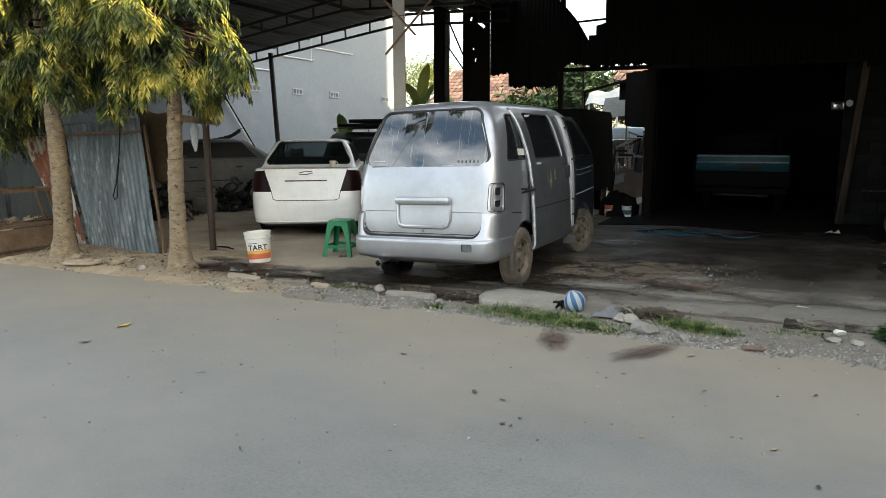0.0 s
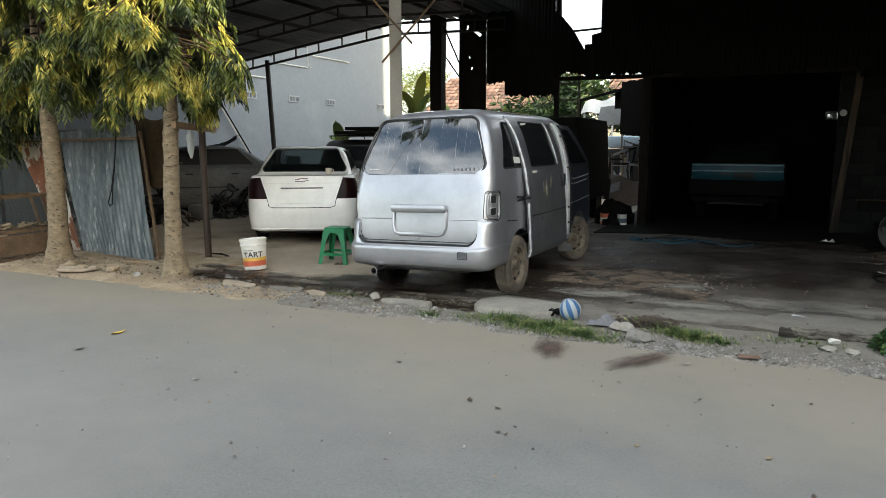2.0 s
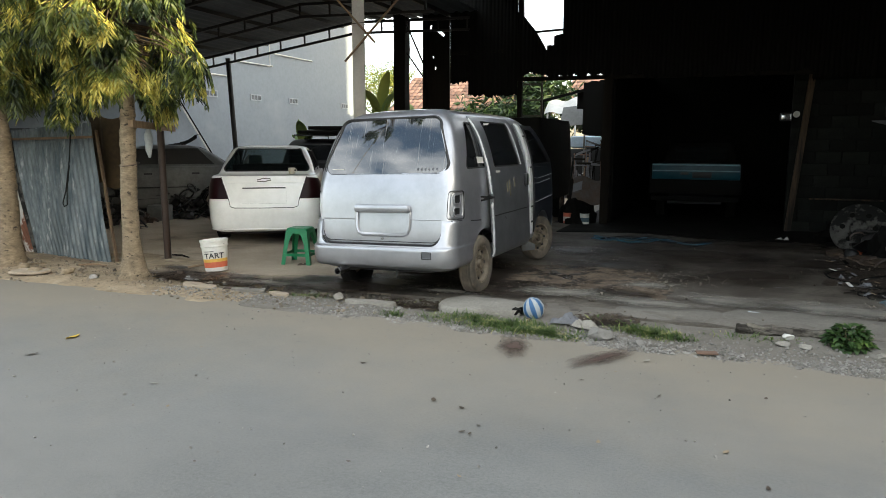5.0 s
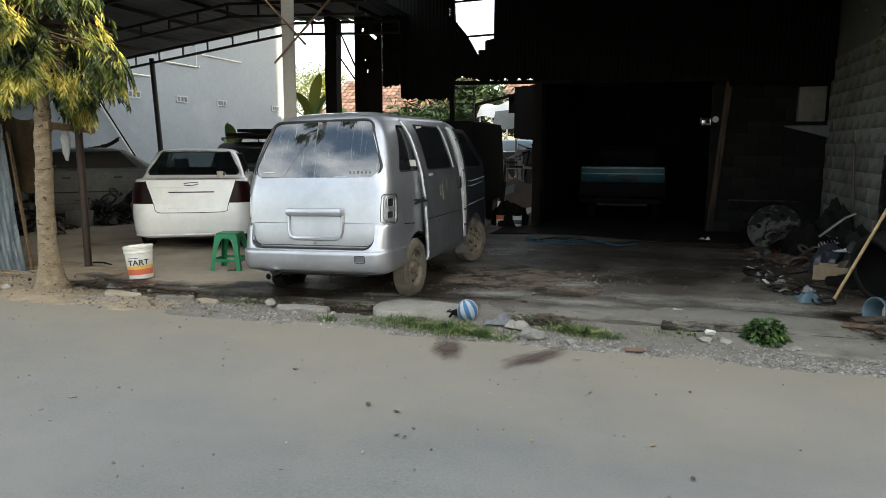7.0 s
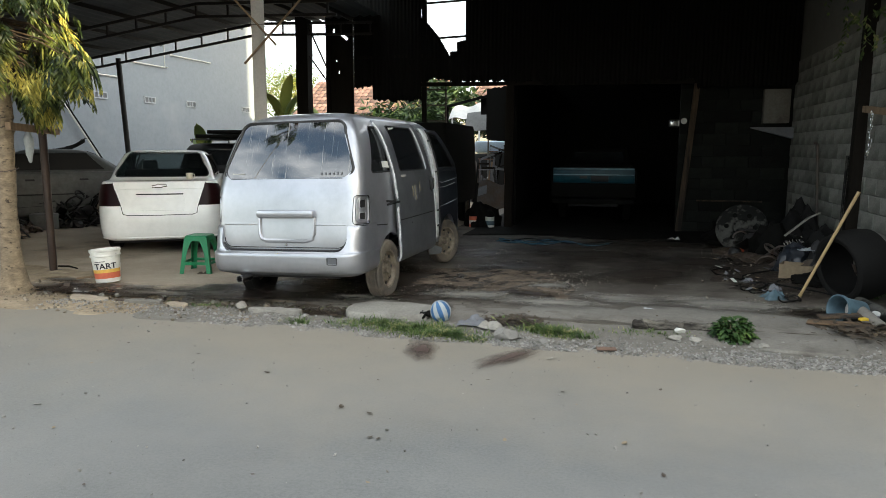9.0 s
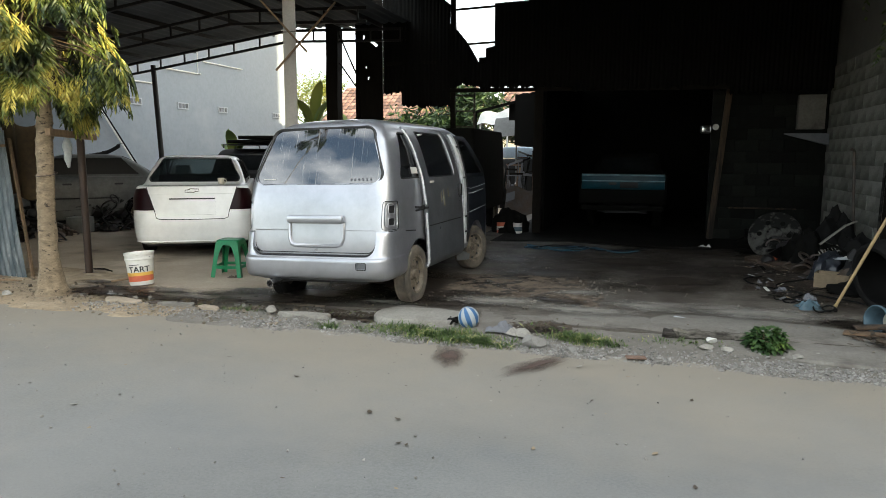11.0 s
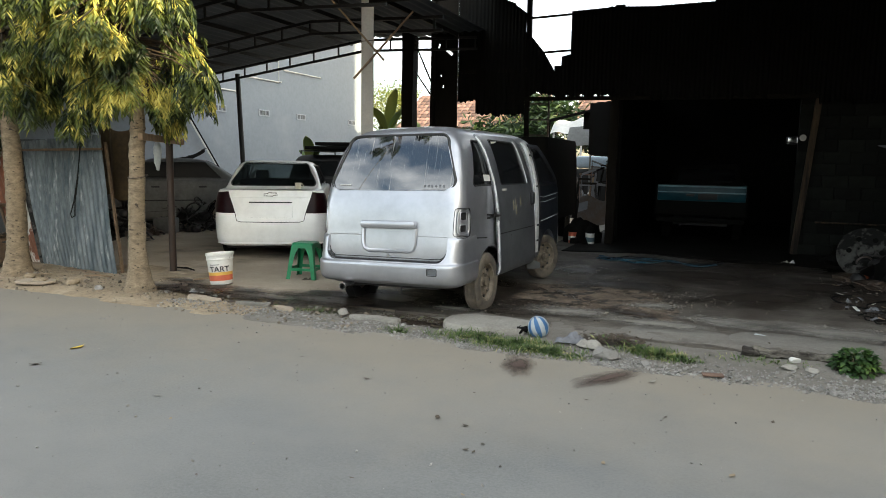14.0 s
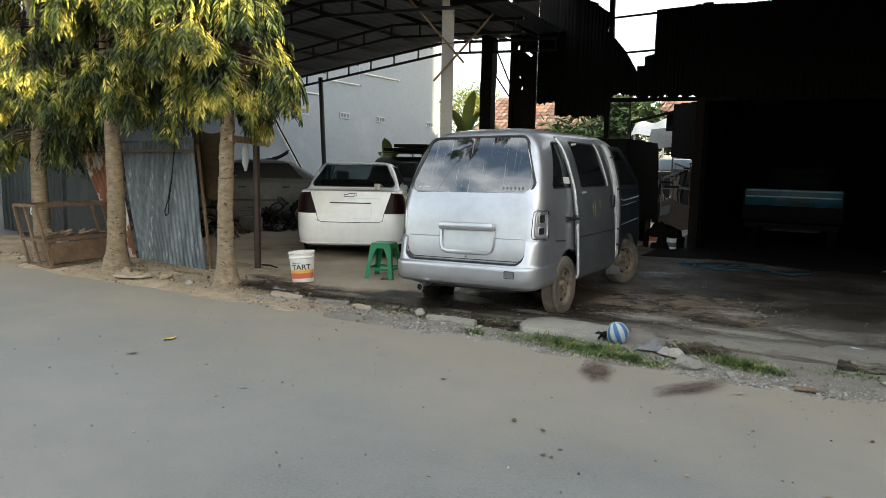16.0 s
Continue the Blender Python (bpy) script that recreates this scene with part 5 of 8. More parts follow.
def build_sedan(m, paint, label, dusty=False):
    R = SEDAN_ROWS
    pane = M_DUSTYGLASS if dusty else M_GLASS_CLEAR
    car = thing("sedan", m, label, "car")
    body = part("body", shell(R), paint, car)
    back = rounded(-.66, .66, 1.10, 1.445, .06, .13)
    sidew = [(.85, 1.10), (2.85, 1.10), (2.45, 1.40), (1.15, 1.42)]
    cuts = [shell(R, 0.04, 0.4, 1.46), rear_prism(back, .1, 1.55), rear_prism(rounded(-.6, .6, 1.1, 1.42, .06, .12), 2.0, 3.4)]
    for sg in (-1, 1):
        cuts.append(side_prism(sidew, sg * .4, sg * 1.0))
        for y in (.85, 3.35):
            cuts.append(cylinder_x(sg * .5, sg * 1.0, y, .31, .345))
    cut(body, cuts)
    on = lambda off: (lambda a, b: wrap(R, b, a, off))
    part("rear_window", filled(rounded(-.665, .665, 1.095, 1.45, .06, .13, 6), on(-.006), .004), pane, car)
    part("window_seal", line_on(rounded(-.665, .665, 1.095, 1.45, .06, .13, 6), on(0), .009), M_SEAL, car)
    for sg in (-1, 1):
        part("side_window", filled(sidew, lambda a, b: at_side(R, a, b, -.01, sg), .004), pane, car)
        part("side_seal", line_on(sidew, lambda a, b: at_side(R, a, b, 0, sg), .009), M_SEAL, car)
        for ya, yb in ((1.02, 1.95), (1.95, 2.95)):
            part("door_seam", line_on([(ya, 1.06), (ya + (.12 if ya < 1.5 else 0), .40), (yb - .06, .36), (yb, .5), (yb, 1.06)], lambda a, b: at_side(R, a, b, .0, sg), .005, False), M_SEAL, car)
            part("door_handle", filled(rounded(ya + .14, ya + .30, .885, .92, .012), lambda a, b: at_side(R, a, b, .012, sg), .012, 2), M_SEAL if dusty else paint, car)
            part("window_pillar", line_on([(yb, 1.08), (yb - .10, 1.42)], lambda a, b: at_side(R, a, b, .002, sg), .014, False), M_SEAL, car)
        part("side_strip", line_on([(1.25 + .2 * i, .62) for i in range(9)], lambda a, b: at_side(R, a, b, .006, sg), .012, False), M_SEAL, car)
        # tail lamp wrapped round the corner
        pts = [(sg * .525, .70), (sg * 1.02, .695), (sg * .99, .88), (sg * .88, 1.0), (sg * .635, 1.02), (sg * .575, .85)]
        part("tail_lamp", filled(pts, on(.006), .012, 5), M_LAMPRED, car, "smoked dark red tail lamp")
    seam = [(-.635, 1.03), (-.565, .82), (-.52, .68), (-.50, .585), (-.44, .565), (0, .56), (.44, .565), (.50, .585), (.52, .68), (.565, .82), (.635, 1.03)]
    part("boot_seam", line_on(seam, on(.0), .006, False), M_SEAL, car)
    # black bead paints the shade above the plate; dusty car gets plain paint
    part("boot_crease", line_on([(-.32 + .08 * i, .86) for i in range(9)], on(.004), .009, False), M_SEAL if not dusty else paint, car)
    bm = bmesh.new()
    sheet(bm, lambda a, b: wrap(R, .63 + .20 * b, -.33 + .66 * a, .014), 8, 6, .012)
    part("plate_panel", bm, paint, car, "blank panel for the plate")
    part("boot_fold", line_on([(-.62 + .124 * i, .935) for i in range(11)], on(-.003), .007, False), paint, car)
    if not dusty:
        part("badge", line_on([(-.10, .958), (.03, .955), (.045, .967), (.10, .972), (.09, 1.002), (-.03, 1.005), (-.045, .992), (-.10, .985)], lambda a, b: wrap(R, b, a, .006), .006), M_SCRAP, car, "plain metal badge outline")
    bm = bmesh.new()
    box(bm, -.70, .70, .32, 3.8, .13, .40, .02)
    box(bm, -.6, .6, 1.0, 1.2, .5, 1.2, .05)
    part("cabin", bm, M_CABIN, car)
    for x in (-.35, .35):
        bm = bmesh.new()
        box(bm, x - .22, x + .22, 2.0, 2.15, .6, 1.12, .05)
        box(bm, x - .12, x + .12, 2.02, 2.12, 1.14, 1.32, .04)
        part("seat", bm, M_TRIM if x < 0 else M_CABIN, car)
    bm = bmesh.new()
    tube(bm, [wrap(R, .235, -.95 + .1 * i, .012) for i in range(20)], .012, 6)
    part("bumper_lip", bm, paint, car)
    for y in (.85, 3.35):
        for sg in (-1, 1):
            wheel(car, sg * .74, y, .30, .18, sg, M_RUBBERBLACK, M_RIM)
    return car


OLD_SEDAN = (-3.55, 16.03)
white = build_sedan(pose(-2.10, 10.45, 0.0, 0, 0, 5), M_WHITE, "clean white four-door sedan parked in the yard")
build_sedan(pose(*OLD_SEDAN, 0, 0, 0, 112), M_OLDSILVER, "dusty silver sedan under repair by the grey wall", True)

SUV_ROWS = smooth_rows([(.30, .75, .05, 4.1, .15, .3), (.6, .84, 0, 4.2, .16, .35), (1.0, .84, .02, 4.1, .14, .35), (1.08, .82, .05, 3.0, .14, .25), (1.45, .74, .18, 2.6, .15, .25), (1.6, .66, .3, 2.4, .17, .25), (1.64, .5, .45, 2.2, .18, .2)], 3)


def build_suv(m, label):
    R = SUV_ROWS
    car = thing("offroad_car", m, label, "car")
    body = part("body", shell(R), M_DARKCAR, car)
    cut(body, [cylinder_x(sg * .5, sg * 1, y, .36, .4) for sg in (-1, 1) for y in (.75, 3.3)])
    part("rear_window", filled(rounded(-.6, .6, 1.12, 1.5, .06, .05, 5), lambda a, b: wrap(R, b, a, .004), .004), M_GLASS, car)
    for sg in (-1, 1):
        part("side_window", filled([(.3, 1.12), (2.6, 1.12), (2.3, 1.5), (.4, 1.5)], lambda a, b: at_side(R, a, b, .004, sg), .004), M_GLASS, car)
        bm = bmesh.new()
        tube(bm, [(sg * .62, .4, 1.66), (sg * .62, .42, 1.74), (sg * .62, 2.3, 1.74), (sg * .62, 2.32, 1.66)], .02, 6)
        part("roof_rail", bm, M_SEAL, car)
    for y in (.6, 1.3, 2.1):
        bm = bmesh.new()
        beam(bm, (-.66, y, 1.75), (.66, y, 1.75), .05, .03)
        part("rack_bar", bm, M_SEAL, car)
    for x0, x1, z in ((-.35, .85, 1.77), (-.05, .9, 1.87)):
        bm = bmesh.new()
        box(bm, x0, x1, .1, 2.6, z, z + .085, .012)
        part("rack_board", bm, M_SHADEBLACK, car)
    for y in (.75, 3.3):
        for sg in (-1, 1):
            wheel(car, sg * .74, y, .35, .2, sg, M_RUBBERBLACK, M_RIM)
    return car


build_suv(site(-9.75, 14.6, 0, 5), "black off-road car with a roof rack near the grey wall")


def build_pickup(m):
    car = thing("pickup_truck", m, "teal pickup truck with chrome strips, parked in the dark bay", "pickup")
    # bed, lower gate, cab and bumper: the bay's shade is in their black
    bm = bmesh.new()
    box(bm, -.82, .82, .05, 2.0, .55, .62)
    for sg in (-1, 1):
        box(bm, sg * .82 - .03, sg * .82 + .03, .05, 2.0, .55, 1.12, .02)
    box(bm, -.8, .8, 1.96, 2.02, .55, 1.12)
    part("bed", bm, M_SHADEBLACK, car, "load bed, blackened for the bay's shade")
    bm = bmesh.new()
    box(bm, -.81, .81, 0, .05, .84, 1.15, .012)
    tg = part("tailgate", bm, M_TEAL, car)
    bm = bmesh.new()
    box(bm, -.81, .81, .004, .046, .58, .838, .006)
    part("lower_gate", bm, M_SHADEBLACK, car, "lower gate panel, its shade put into black")
    for z0, z1 in ((1.11, 1.14), (.995, 1.02)):
        bm = bmesh.new()
        box(bm, -.80, .80, -.014, -.002, z0, z1, .004)
        part("trim_strip", bm, M_STRIP, tg, "pale trim strip")
    bm = bmesh.new()
    box(bm, -.27, -.12, -.012, .0, .93, .98, .004)
    part("latch", bm, M_SEAL, tg)
    bm = bmesh.new()
    box(bm, -.05, .3, -.010, .0, .87, .985, .004)
    part("stencil_panel", bm, M_DARKCAR, tg)
    rows = smooth_rows([(.5, .78, 2.05, 4.4, .1, .3), (1.1, .8, 2.05, 4.4, .1, .3), (1.15, .76, 2.08, 3.3, .1, .2), (1.5, .68, 2.2, 3.0, .12, .2), (1.58, .55, 2.35, 2.85, .12, .15)], 2)
    cab = part("cab", shell(rows), M_SHADEBLACK, car, "cab, blackened for the bay's shade")
    part("cab_window", filled(rounded(-.6, .6, 1.18, 1.46, .05, .04), lambda a, b: wrap(rows, b, a, .004), .004), M_GLASS, cab)
    bm = bmesh.new()
    box(bm, -.80, .80, -.06, .0, .42, .52, .02)
    part("bumper", bm, M_SHADEBLACK, car)
    bm = bmesh.new()
    box(bm, -.5, .5, .1, 4.2, .36, .5)
    part("chassis", bm, M_CABIN, car)
    for y in (1.0, 3.7):
        for sg in (-1, 1):
            wheel(car, sg * .68, y, .33, .19, sg, M_SHADEBLACK, M_SHADEBLACK)
    return car


build_pickup(site(-.60, 14.2, 0, 0))


# ---- the far side of the road, behind the walk: added, unseen walls ----
# unseen wall, added and kept low so the sky still lights the lot
bm = bmesh.new()
box(bm, -40, 14, -9.0, -8.7, -0.1, 1.8)
whole("wall_south", bm, M_CREAM, SITE, "unseen low wall added across the road", kind="structure")
# unseen wall, added to block the sun; its sloped top leaves crowns lit
bm = bmesh.new()
for lo, hi in (((-9.0, 8.9), (-2.7, 8.9)), ((-2.7, 8.9), (-0.8, 7.85)), ((-0.8, 7.85), (0.6, 7.85))):
    q = [[bm.verts.new((u, w, z)) for w, z in ((lo[0], -.1), (hi[0], -.1), (hi[0], hi[1]), (lo[0], lo[1]))] for u in (14, 14.4)]
    for k in range(4):
        bm.faces.new((q[0][k], q[0][(k + 1) % 4], q[1][(k + 1) % 4], q[1][k]))
    bm.faces.new(q[0])
    bm.faces.new(q[1][::-1])
box(bm, 14, 14.4, 0.6, 13.2, -0.1, 16.0)
whole("wall_road_end", bm, M_CREAM, SITE, "unseen tall wall added to shade road and lot", kind="structure")


# ---- trees ----
def drooping_tree(m, seed, bottom, radius, high=4.6, girth=0.115, lean=0.0, label="", clumps=350, leaf=None, sprays=()):
    """A mast tree: bare trunk, thin limbs and hanging twigs with long wavy leaves."""
    rng = random.Random(seed)
    tree = thing("mast_tree", m, label, "tree", "trees along the road")
    bm = bmesh.new()
    pts, rs = [], []
    for i in range(130):
        z = -0.05 + high * i / 129
        pts.append((lean * z + 0.02 * math.sin(z * 2.1 + seed), 0.02 * math.cos(z * 1.7 + seed), z))
        flare = 0.09 * math.exp(-max(0, z) / 0.16)
        rs.append((girth + flare) * (1 - 0.5 * i / 129))
    tube(bm, pts, rs, 22)
    for v in bm.verts:
        # leaf-scar rings and knots
        axis = Vector((lean * v.co.z, 0, v.co.z))
        out = (v.co - axis)
        out.z = 0
        if out.length > 1e-4:
            k = 0.007 * noise.noise(Vector((v.co.x * 14, v.co.y * 14, v.co.z * 22 + seed))) + 0.011 * noise.noise(v.co * 7.0 + Vector((seed, 0, 0))) + 0.007 * max(0, math.sin(v.co.z * 46 + 3 * noise.noise(v.co * 4))) ** 8
            v.co += out.normalized() * k
    trunk = part("trunk", bm, M_BARK, tree)
    vs, fs = [], []
    limbs = bmesh.new()
    top = high + 0.6

    def reach(z, a):
        """How far the crown spreads at a height and bearing."""
        k = (z - bottom) / (top - bottom)
        r = radius * (0.55 + 1.5 * k) if k < 0.35 else radius * (1.08 - 0.25 * (k - 0.35))
        return r * (1 + 0.28 * noise.noise(Vector((math.cos(a) * 1.4, math.sin(a) * 1.4, z * 0.9 + seed))))

    down = Vector((0, 0, -1))

    def twig(p, bearing, length):
        """One hanging twig: two ranks of narrow wavy leaves, like a feather."""
        d0 = (Vector((math.cos(bearing), math.sin(bearing), 0)) * rng.uniform(0.3, 0.8) + down * rng.uniform(0.2, 0.8)).normalized()
        nl = max(7, int(length / 0.0165))
        flat = Vector((math.sin(bearing * 3.1), math.cos(bearing * 2.3), 0.35))
        for q in range(nl):
            s = q / nl
            d = (d0 * (1 - 0.8 * s) + down * (0.2 + 1.1 * s)).normalized()
            p = p + d * (length / nl)
            side = d.cross(flat).normalized() * (1 if q % 2 else -1)
            dirv = (d * rng.uniform(0.65, 0.9) + side * rng.uniform(0.5, 0.85) + down * rng.uniform(0.05, 0.35)).normalized()
            ll = rng.uniform(0.085, 0.145) * (1 - 0.3 * s)
            ww = rng.uniform(0.0065, 0.0102)
            sd = dirv.cross(flat + Vector((rng.uniform(-.5, .5), rng.uniform(-.5, .5), rng.uniform(-.5, .5)))).normalized()
            sd = dirv.cross(sd).normalized() if rng.random() < 0.7 else sd
            droop = down * ll * 0.22
            n0 = len(vs)
            c1, c2 = p + dirv * ll * 0.3, p + dirv * ll * 0.7 + droop * 0.5
            nn = sd.cross(dirv) * 0.005
            for t in (p, c1 + sd * ww + nn, c1 - sd * ww - nn, c2 + sd * ww * 0.8 - nn, c2 - sd * ww * 0.8 + nn, p + dirv * ll + droop):
                vs.append(tuple(t))
            fs.extend([(n0, n0 + 1, n0 + 2), (n0 + 1, n0 + 3, n0 + 4, n0 + 2), (n0 + 3, n0 + 5, n0 + 4)])

    boughs = [(rng.uniform(0, 6.283), (n + rng.random()) / (clumps // 6), 0.3 + 0.7 * math.sqrt(rng.random())) for n in range(clumps // 6)]
    for i in range(clumps):
        # a limb ends in a clump of hanging sprays, with dark gaps between the clumps
        a, k, spread = boughs[i % len(boughs)]
        a, k = a + rng.gauss(0, 0.16), min(1.0, max(0.0, k + rng.gauss(0, 0.022)))
        low = bottom + 0.26 * noise.noise(Vector((math.cos(a) * 1.7, math.sin(a) * 1.7, seed * 2.3)))
        z = low + 0.30 + (top - low - 0.30) * k
        r = reach(z, a) * min(1.05, max(0.2, spread + rng.gauss(0, 0.07)))
        out = Vector((math.cos(a), math.sin(a), 0))
        tip = Vector((lean * z, 0, z)) + out * r
        base = Vector((lean * z, 0, z + 0.1 + 0.25 * r))
        mid = base.lerp(tip, 0.55) + Vector((0, 0, 0.14 * r))
        tube(limbs, [base, mid, tip], [0.014, 0.010, 0.004], 5)
        for j in range(rng.randint(6, 9)):
            p = base.lerp(tip, rng.uniform(0.6, 1.0)) + Vector((rng.gauss(0, 0.05), rng.gauss(0, 0.05), rng.gauss(0.02, 0.05)))
            twig(p, a + rng.uniform(-1.3, 1.3), min(rng.uniform(0.18, 0.40), max(0.10, p.z - low + 0.05)))
    for x, y, z in sprays:
        tube(limbs, [(lean * z, 0, z + 0.35), (x * 0.6, y * 0.6, z + 0.2), (x, y, z)], [0.012, 0.009, 0.004], 5)
        for j in range(16):
            twig(Vector((x + rng.gauss(0, 0.05), y + rng.gauss(0, 0.05), z + rng.gauss(0.02, 0.06))), rng.uniform(0, 6.283), rng.uniform(0.2, 0.36))
    tagged(part("twig_mass", limbs, M_DIMWOOD, tree), kind="stuff")
    crown = new("crown", raw("crown", vs, fs, leaf or M_LEAF, True))
    crown.parent = tree
    tagged(crown, "hanging yellow-green to dark green leaves", kind="stuff")
    return tree


drooping_tree(site(-6.22, 5.75), 3, 1.80, 0.93, girth=0.098, label="slim drooping mast tree with a ringed grey trunk", sprays=((-.98, -.02, 1.98), (-.90, .05, 2.06), (.90, .1, 2.40), (.97, .0, 2.36)))
drooping_tree(site(-8.3, 5.74), 5, 1.76, 1.0, girth=0.122, label="drooping mast tree beside the leaning tin sheets")
drooping_tree(site(-10.15, 5.85), 8, 1.24, 1.05, girth=0.12, label="drooping mast tree beside the wire cage")
# out of view, only mirrored; its shade is put into the darker leaves
across = drooping_tree(pose(-16.9, 1.2, 0) @ Matrix.Diagonal((2.6, 2.6, 2.6, 1)), 12, 5.95, 1.0, high=8.2, girth=0.012, label="tall drooping mast tree across the road", clumps=85, leaf=M_LEAF_DEEP)


# ---- tin fence, cage and what hangs about the trees ----
def tin(name, corners, waves, material, label, bow=0.02, amp=0.012, group="tin fence sheets"):
    """A corrugated sheet over four corners: bottom left, bottom right, top right, top left."""
    a0, a1, b1, b0 = (Vector(c) for c in corners)
    nrm = (a1 - a0).cross(b0 - a0).normalized()
    bm = bmesh.new()

    def fn(a, b):
        p = a0.lerp(a1, a).lerp(b0.lerp(b1, a), b)
        dent = 0.02 * noise.noise(Vector((p.x * 2.2, p.z * 2.2, waves)))
        edge = 0.015 * noise.noise(Vector((a * 14, waves, b * 3))) * (1 if b in (0.0, 1.0) else 0)
        return p + nrm * (amp * math.sin(a * waves * 6.2832) + bow * math.sin(math.pi * b) + dent) + Vector((0, 0, edge))
    sheet(bm, fn, waves * 6, 10, 0.002)
    return whole(name, bm, material, SITE, label, "metal sheet", group, angle=80)


tin("corrugated_sheet", ((-8.74, 6.42, .02), (-8.0, 6.40, 0.0), (-8.48, 6.60, 1.76), (-9.34, 6.62, 1.70)), 11, M_ZINC, "leaning blue-grey corrugated zinc sheet of the fence")
tin("corrugated_sheet", ((-8.05, 6.385, 0.0), (-7.30, 6.37, -0.02), (-7.74, 6.59, 1.80), (-8.52, 6.595, 1.76)), 9, M_ZINC, "leaning grey zinc sheet with pale scuffs")
tin("rusty_sheet", ((-9.14, 6.47, .02), (-8.74, 6.46, .02), (-9.55, 6.66, 1.60), (-10.50, 6.68, 1.62)), 7, M_RUST, "leaning red-rusted corrugated sheet with flaking white paint")
tin("pale_sheet", ((-8.84, 6.44, .02), (-8.66, 6.43, .02), (-9.30, 6.64, 1.55), (-9.46, 6.65, 1.55)), 2, M_SCRAPPALE, "narrow strip of peeling white sheet in the fence", amp=0.006)
tin("grey_sheet", ((-11.4, 7.0, .0), (-9.4, 7.0, .0), (-9.4, 7.05, 1.75), (-11.4, 7.05, 1.75)), 4, M_DARKSHEET, "dull dark teal flat sheet behind the wire cage", amp=0.004)
tin("blue_sheet", ((-15.5, 7.0, .1), (-11.5, 7.0, .1), (-11.5, 7.02, 2.3), (-15.5, 7.02, 2.3)), 30, M_DARKSHEET, "faded blue corrugated sheet at the end of the fence")
bm = bmesh.new()
beam(bm, (-10.45, 6.5, 1.56), (-7.58, 6.46, 1.61), .022, .032)
whole("batten", bm, M_CAGEWOOD, SITE, "thin brown timber batten across the tin fence", "batten")
bm = bmesh.new()
beam(bm, (-7.26, 6.42, 0), (-7.70, 6.62, 1.70), .025, .035, up=(0, 1, 0))
whole("batten", bm, M_CAGEWOOD, SITE, "upright timber batten at the edge of the tin sheets", "batten")
bm = bmesh.new()
tube(bm, [(-7.9, 6.42, 1.78), (-7.91, 6.36, 1.3), (-7.94, 6.30, .92), (-8.0, 6.29, .76), (-7.97, 6.28, .71), (-7.91, 6.28, .74), (-7.92, 6.30, .92), (-7.9, 6.35, 1.25)], .008, 6)
whole("hose_loop", bm, M_RUBBERBLACK, SITE, "loop of thin black cable hung on the fence", "cable")
bm = bmesh.new()
sheet(bm, lambda a, b: Vector((-8.25 + .62 * a, 7.0 + .05 * math.sin(a * 9), .95 + .95 * b + .04 * math.sin(a * 7))), 16, 8, .004)
whole("brown_tarpaulin", bm, M_TARP, SITE, "brown tarpaulin hung behind the tin fence", "tarpaulin")


def wire_cage():
    cage = thing("animal_cage", site(-9.02, 5.28, 0), "tilted wooden frame cage with wire mesh and a rubbish-strewn shelf", "cage")
    L, D, H = -.52, 1.15, .80
    sk = Vector((-.35, .02, 0))
    c = lambda x, y, z: Vector((x * L, y * D, 0)) + sk * z + Vector((0, 0, z * H + .01))
    for x in (0, .5, 1):
        for y in (0, 1):
            bm = bmesh.new()
            beam(bm, c(x, y, 0), c(x, y, 1), .035, .03, up=(0, 1, 0))
            part("upright", bm, M_CAGEWOOD, cage)
    for z in (0, .43, 1):
        for y in (0, 1):
            bm = bmesh.new()
            beam(bm, c(0, y, z), c(1, y, z), .03, .035)
            part("rail", bm, M_CAGEWOOD, cage)
        for x in (0, 1):
            bm = bmesh.new()
            beam(bm, c(x, 0, z), c(x, 1, z), .03, .035)
            part("rail", bm, M_CAGEWOOD, cage)
    for i in range(6):
        bm = bmesh.new()
        p, q = c(.02, i / 6 + .01, .45), c(.98, i / 6 + .01, .45)
        beam(bm, p + Vector((0, .07, 0)), q + Vector((0, .07, 0)), .14, .014)
        part("shelf_board", bm, M_CAGEWOOD, cage)
    bm = bmesh.new()
    sheet(bm, lambda a, b: c(.03 + .4 * a, .06, .06 + .32 * b), 2, 2, .01)
    part("side_board", bm, M_CAGEWOOD, cage)
    bm = bmesh.new()
    sheet(bm, lambda a, b: c(.03, .06 + .85 * a, .06 + .32 * b), 2, 2, .01)
    part("side_board", bm, M_CAGEWOOD, cage)
    for face in range(2):
        vs, fs = [], []
        n = 22
        for i in range(n + 1):
            k = i / n
            for lo, hi in (((c(k, 0, 0), c(k, 0, 1)), (c(0, 0, k), c(1, 0, k))) if face == 0 else ((c(0, k, 0), c(0, k, 1)), (c(0, 0, k), c(0, 1, k)))):
                d = (hi - lo).normalized()
                s = d.orthogonal().normalized() * .0009
                t = d.cross(s).normalized() * .0009
                m0 = len(vs)
                vs += [tuple(q + o) for q in (lo, hi) for o in (s, t, -s - t)]
                fs += [(m0, m0 + 1, m0 + 4, m0 + 3), (m0 + 1, m0 + 2, m0 + 5, m0 + 4), (m0 + 2, m0, m0 + 3, m0 + 5)]
        w = new("wire_mesh", raw("wire_mesh", vs, fs, M_SCRAP))
        w.parent = cage
        tagged(w, kind="stuff")
    rng = random.Random(4)
    for i in range(34):
        bm = bmesh.new()
        p = c(rng.uniform(.08, .9), rng.uniform(.05, .85), .47)
        a = rng.uniform(0, 3.14)
        d = Vector((math.cos(a), math.sin(a), rng.uniform(-.1, .25))) * rng.uniform(.08, .2)
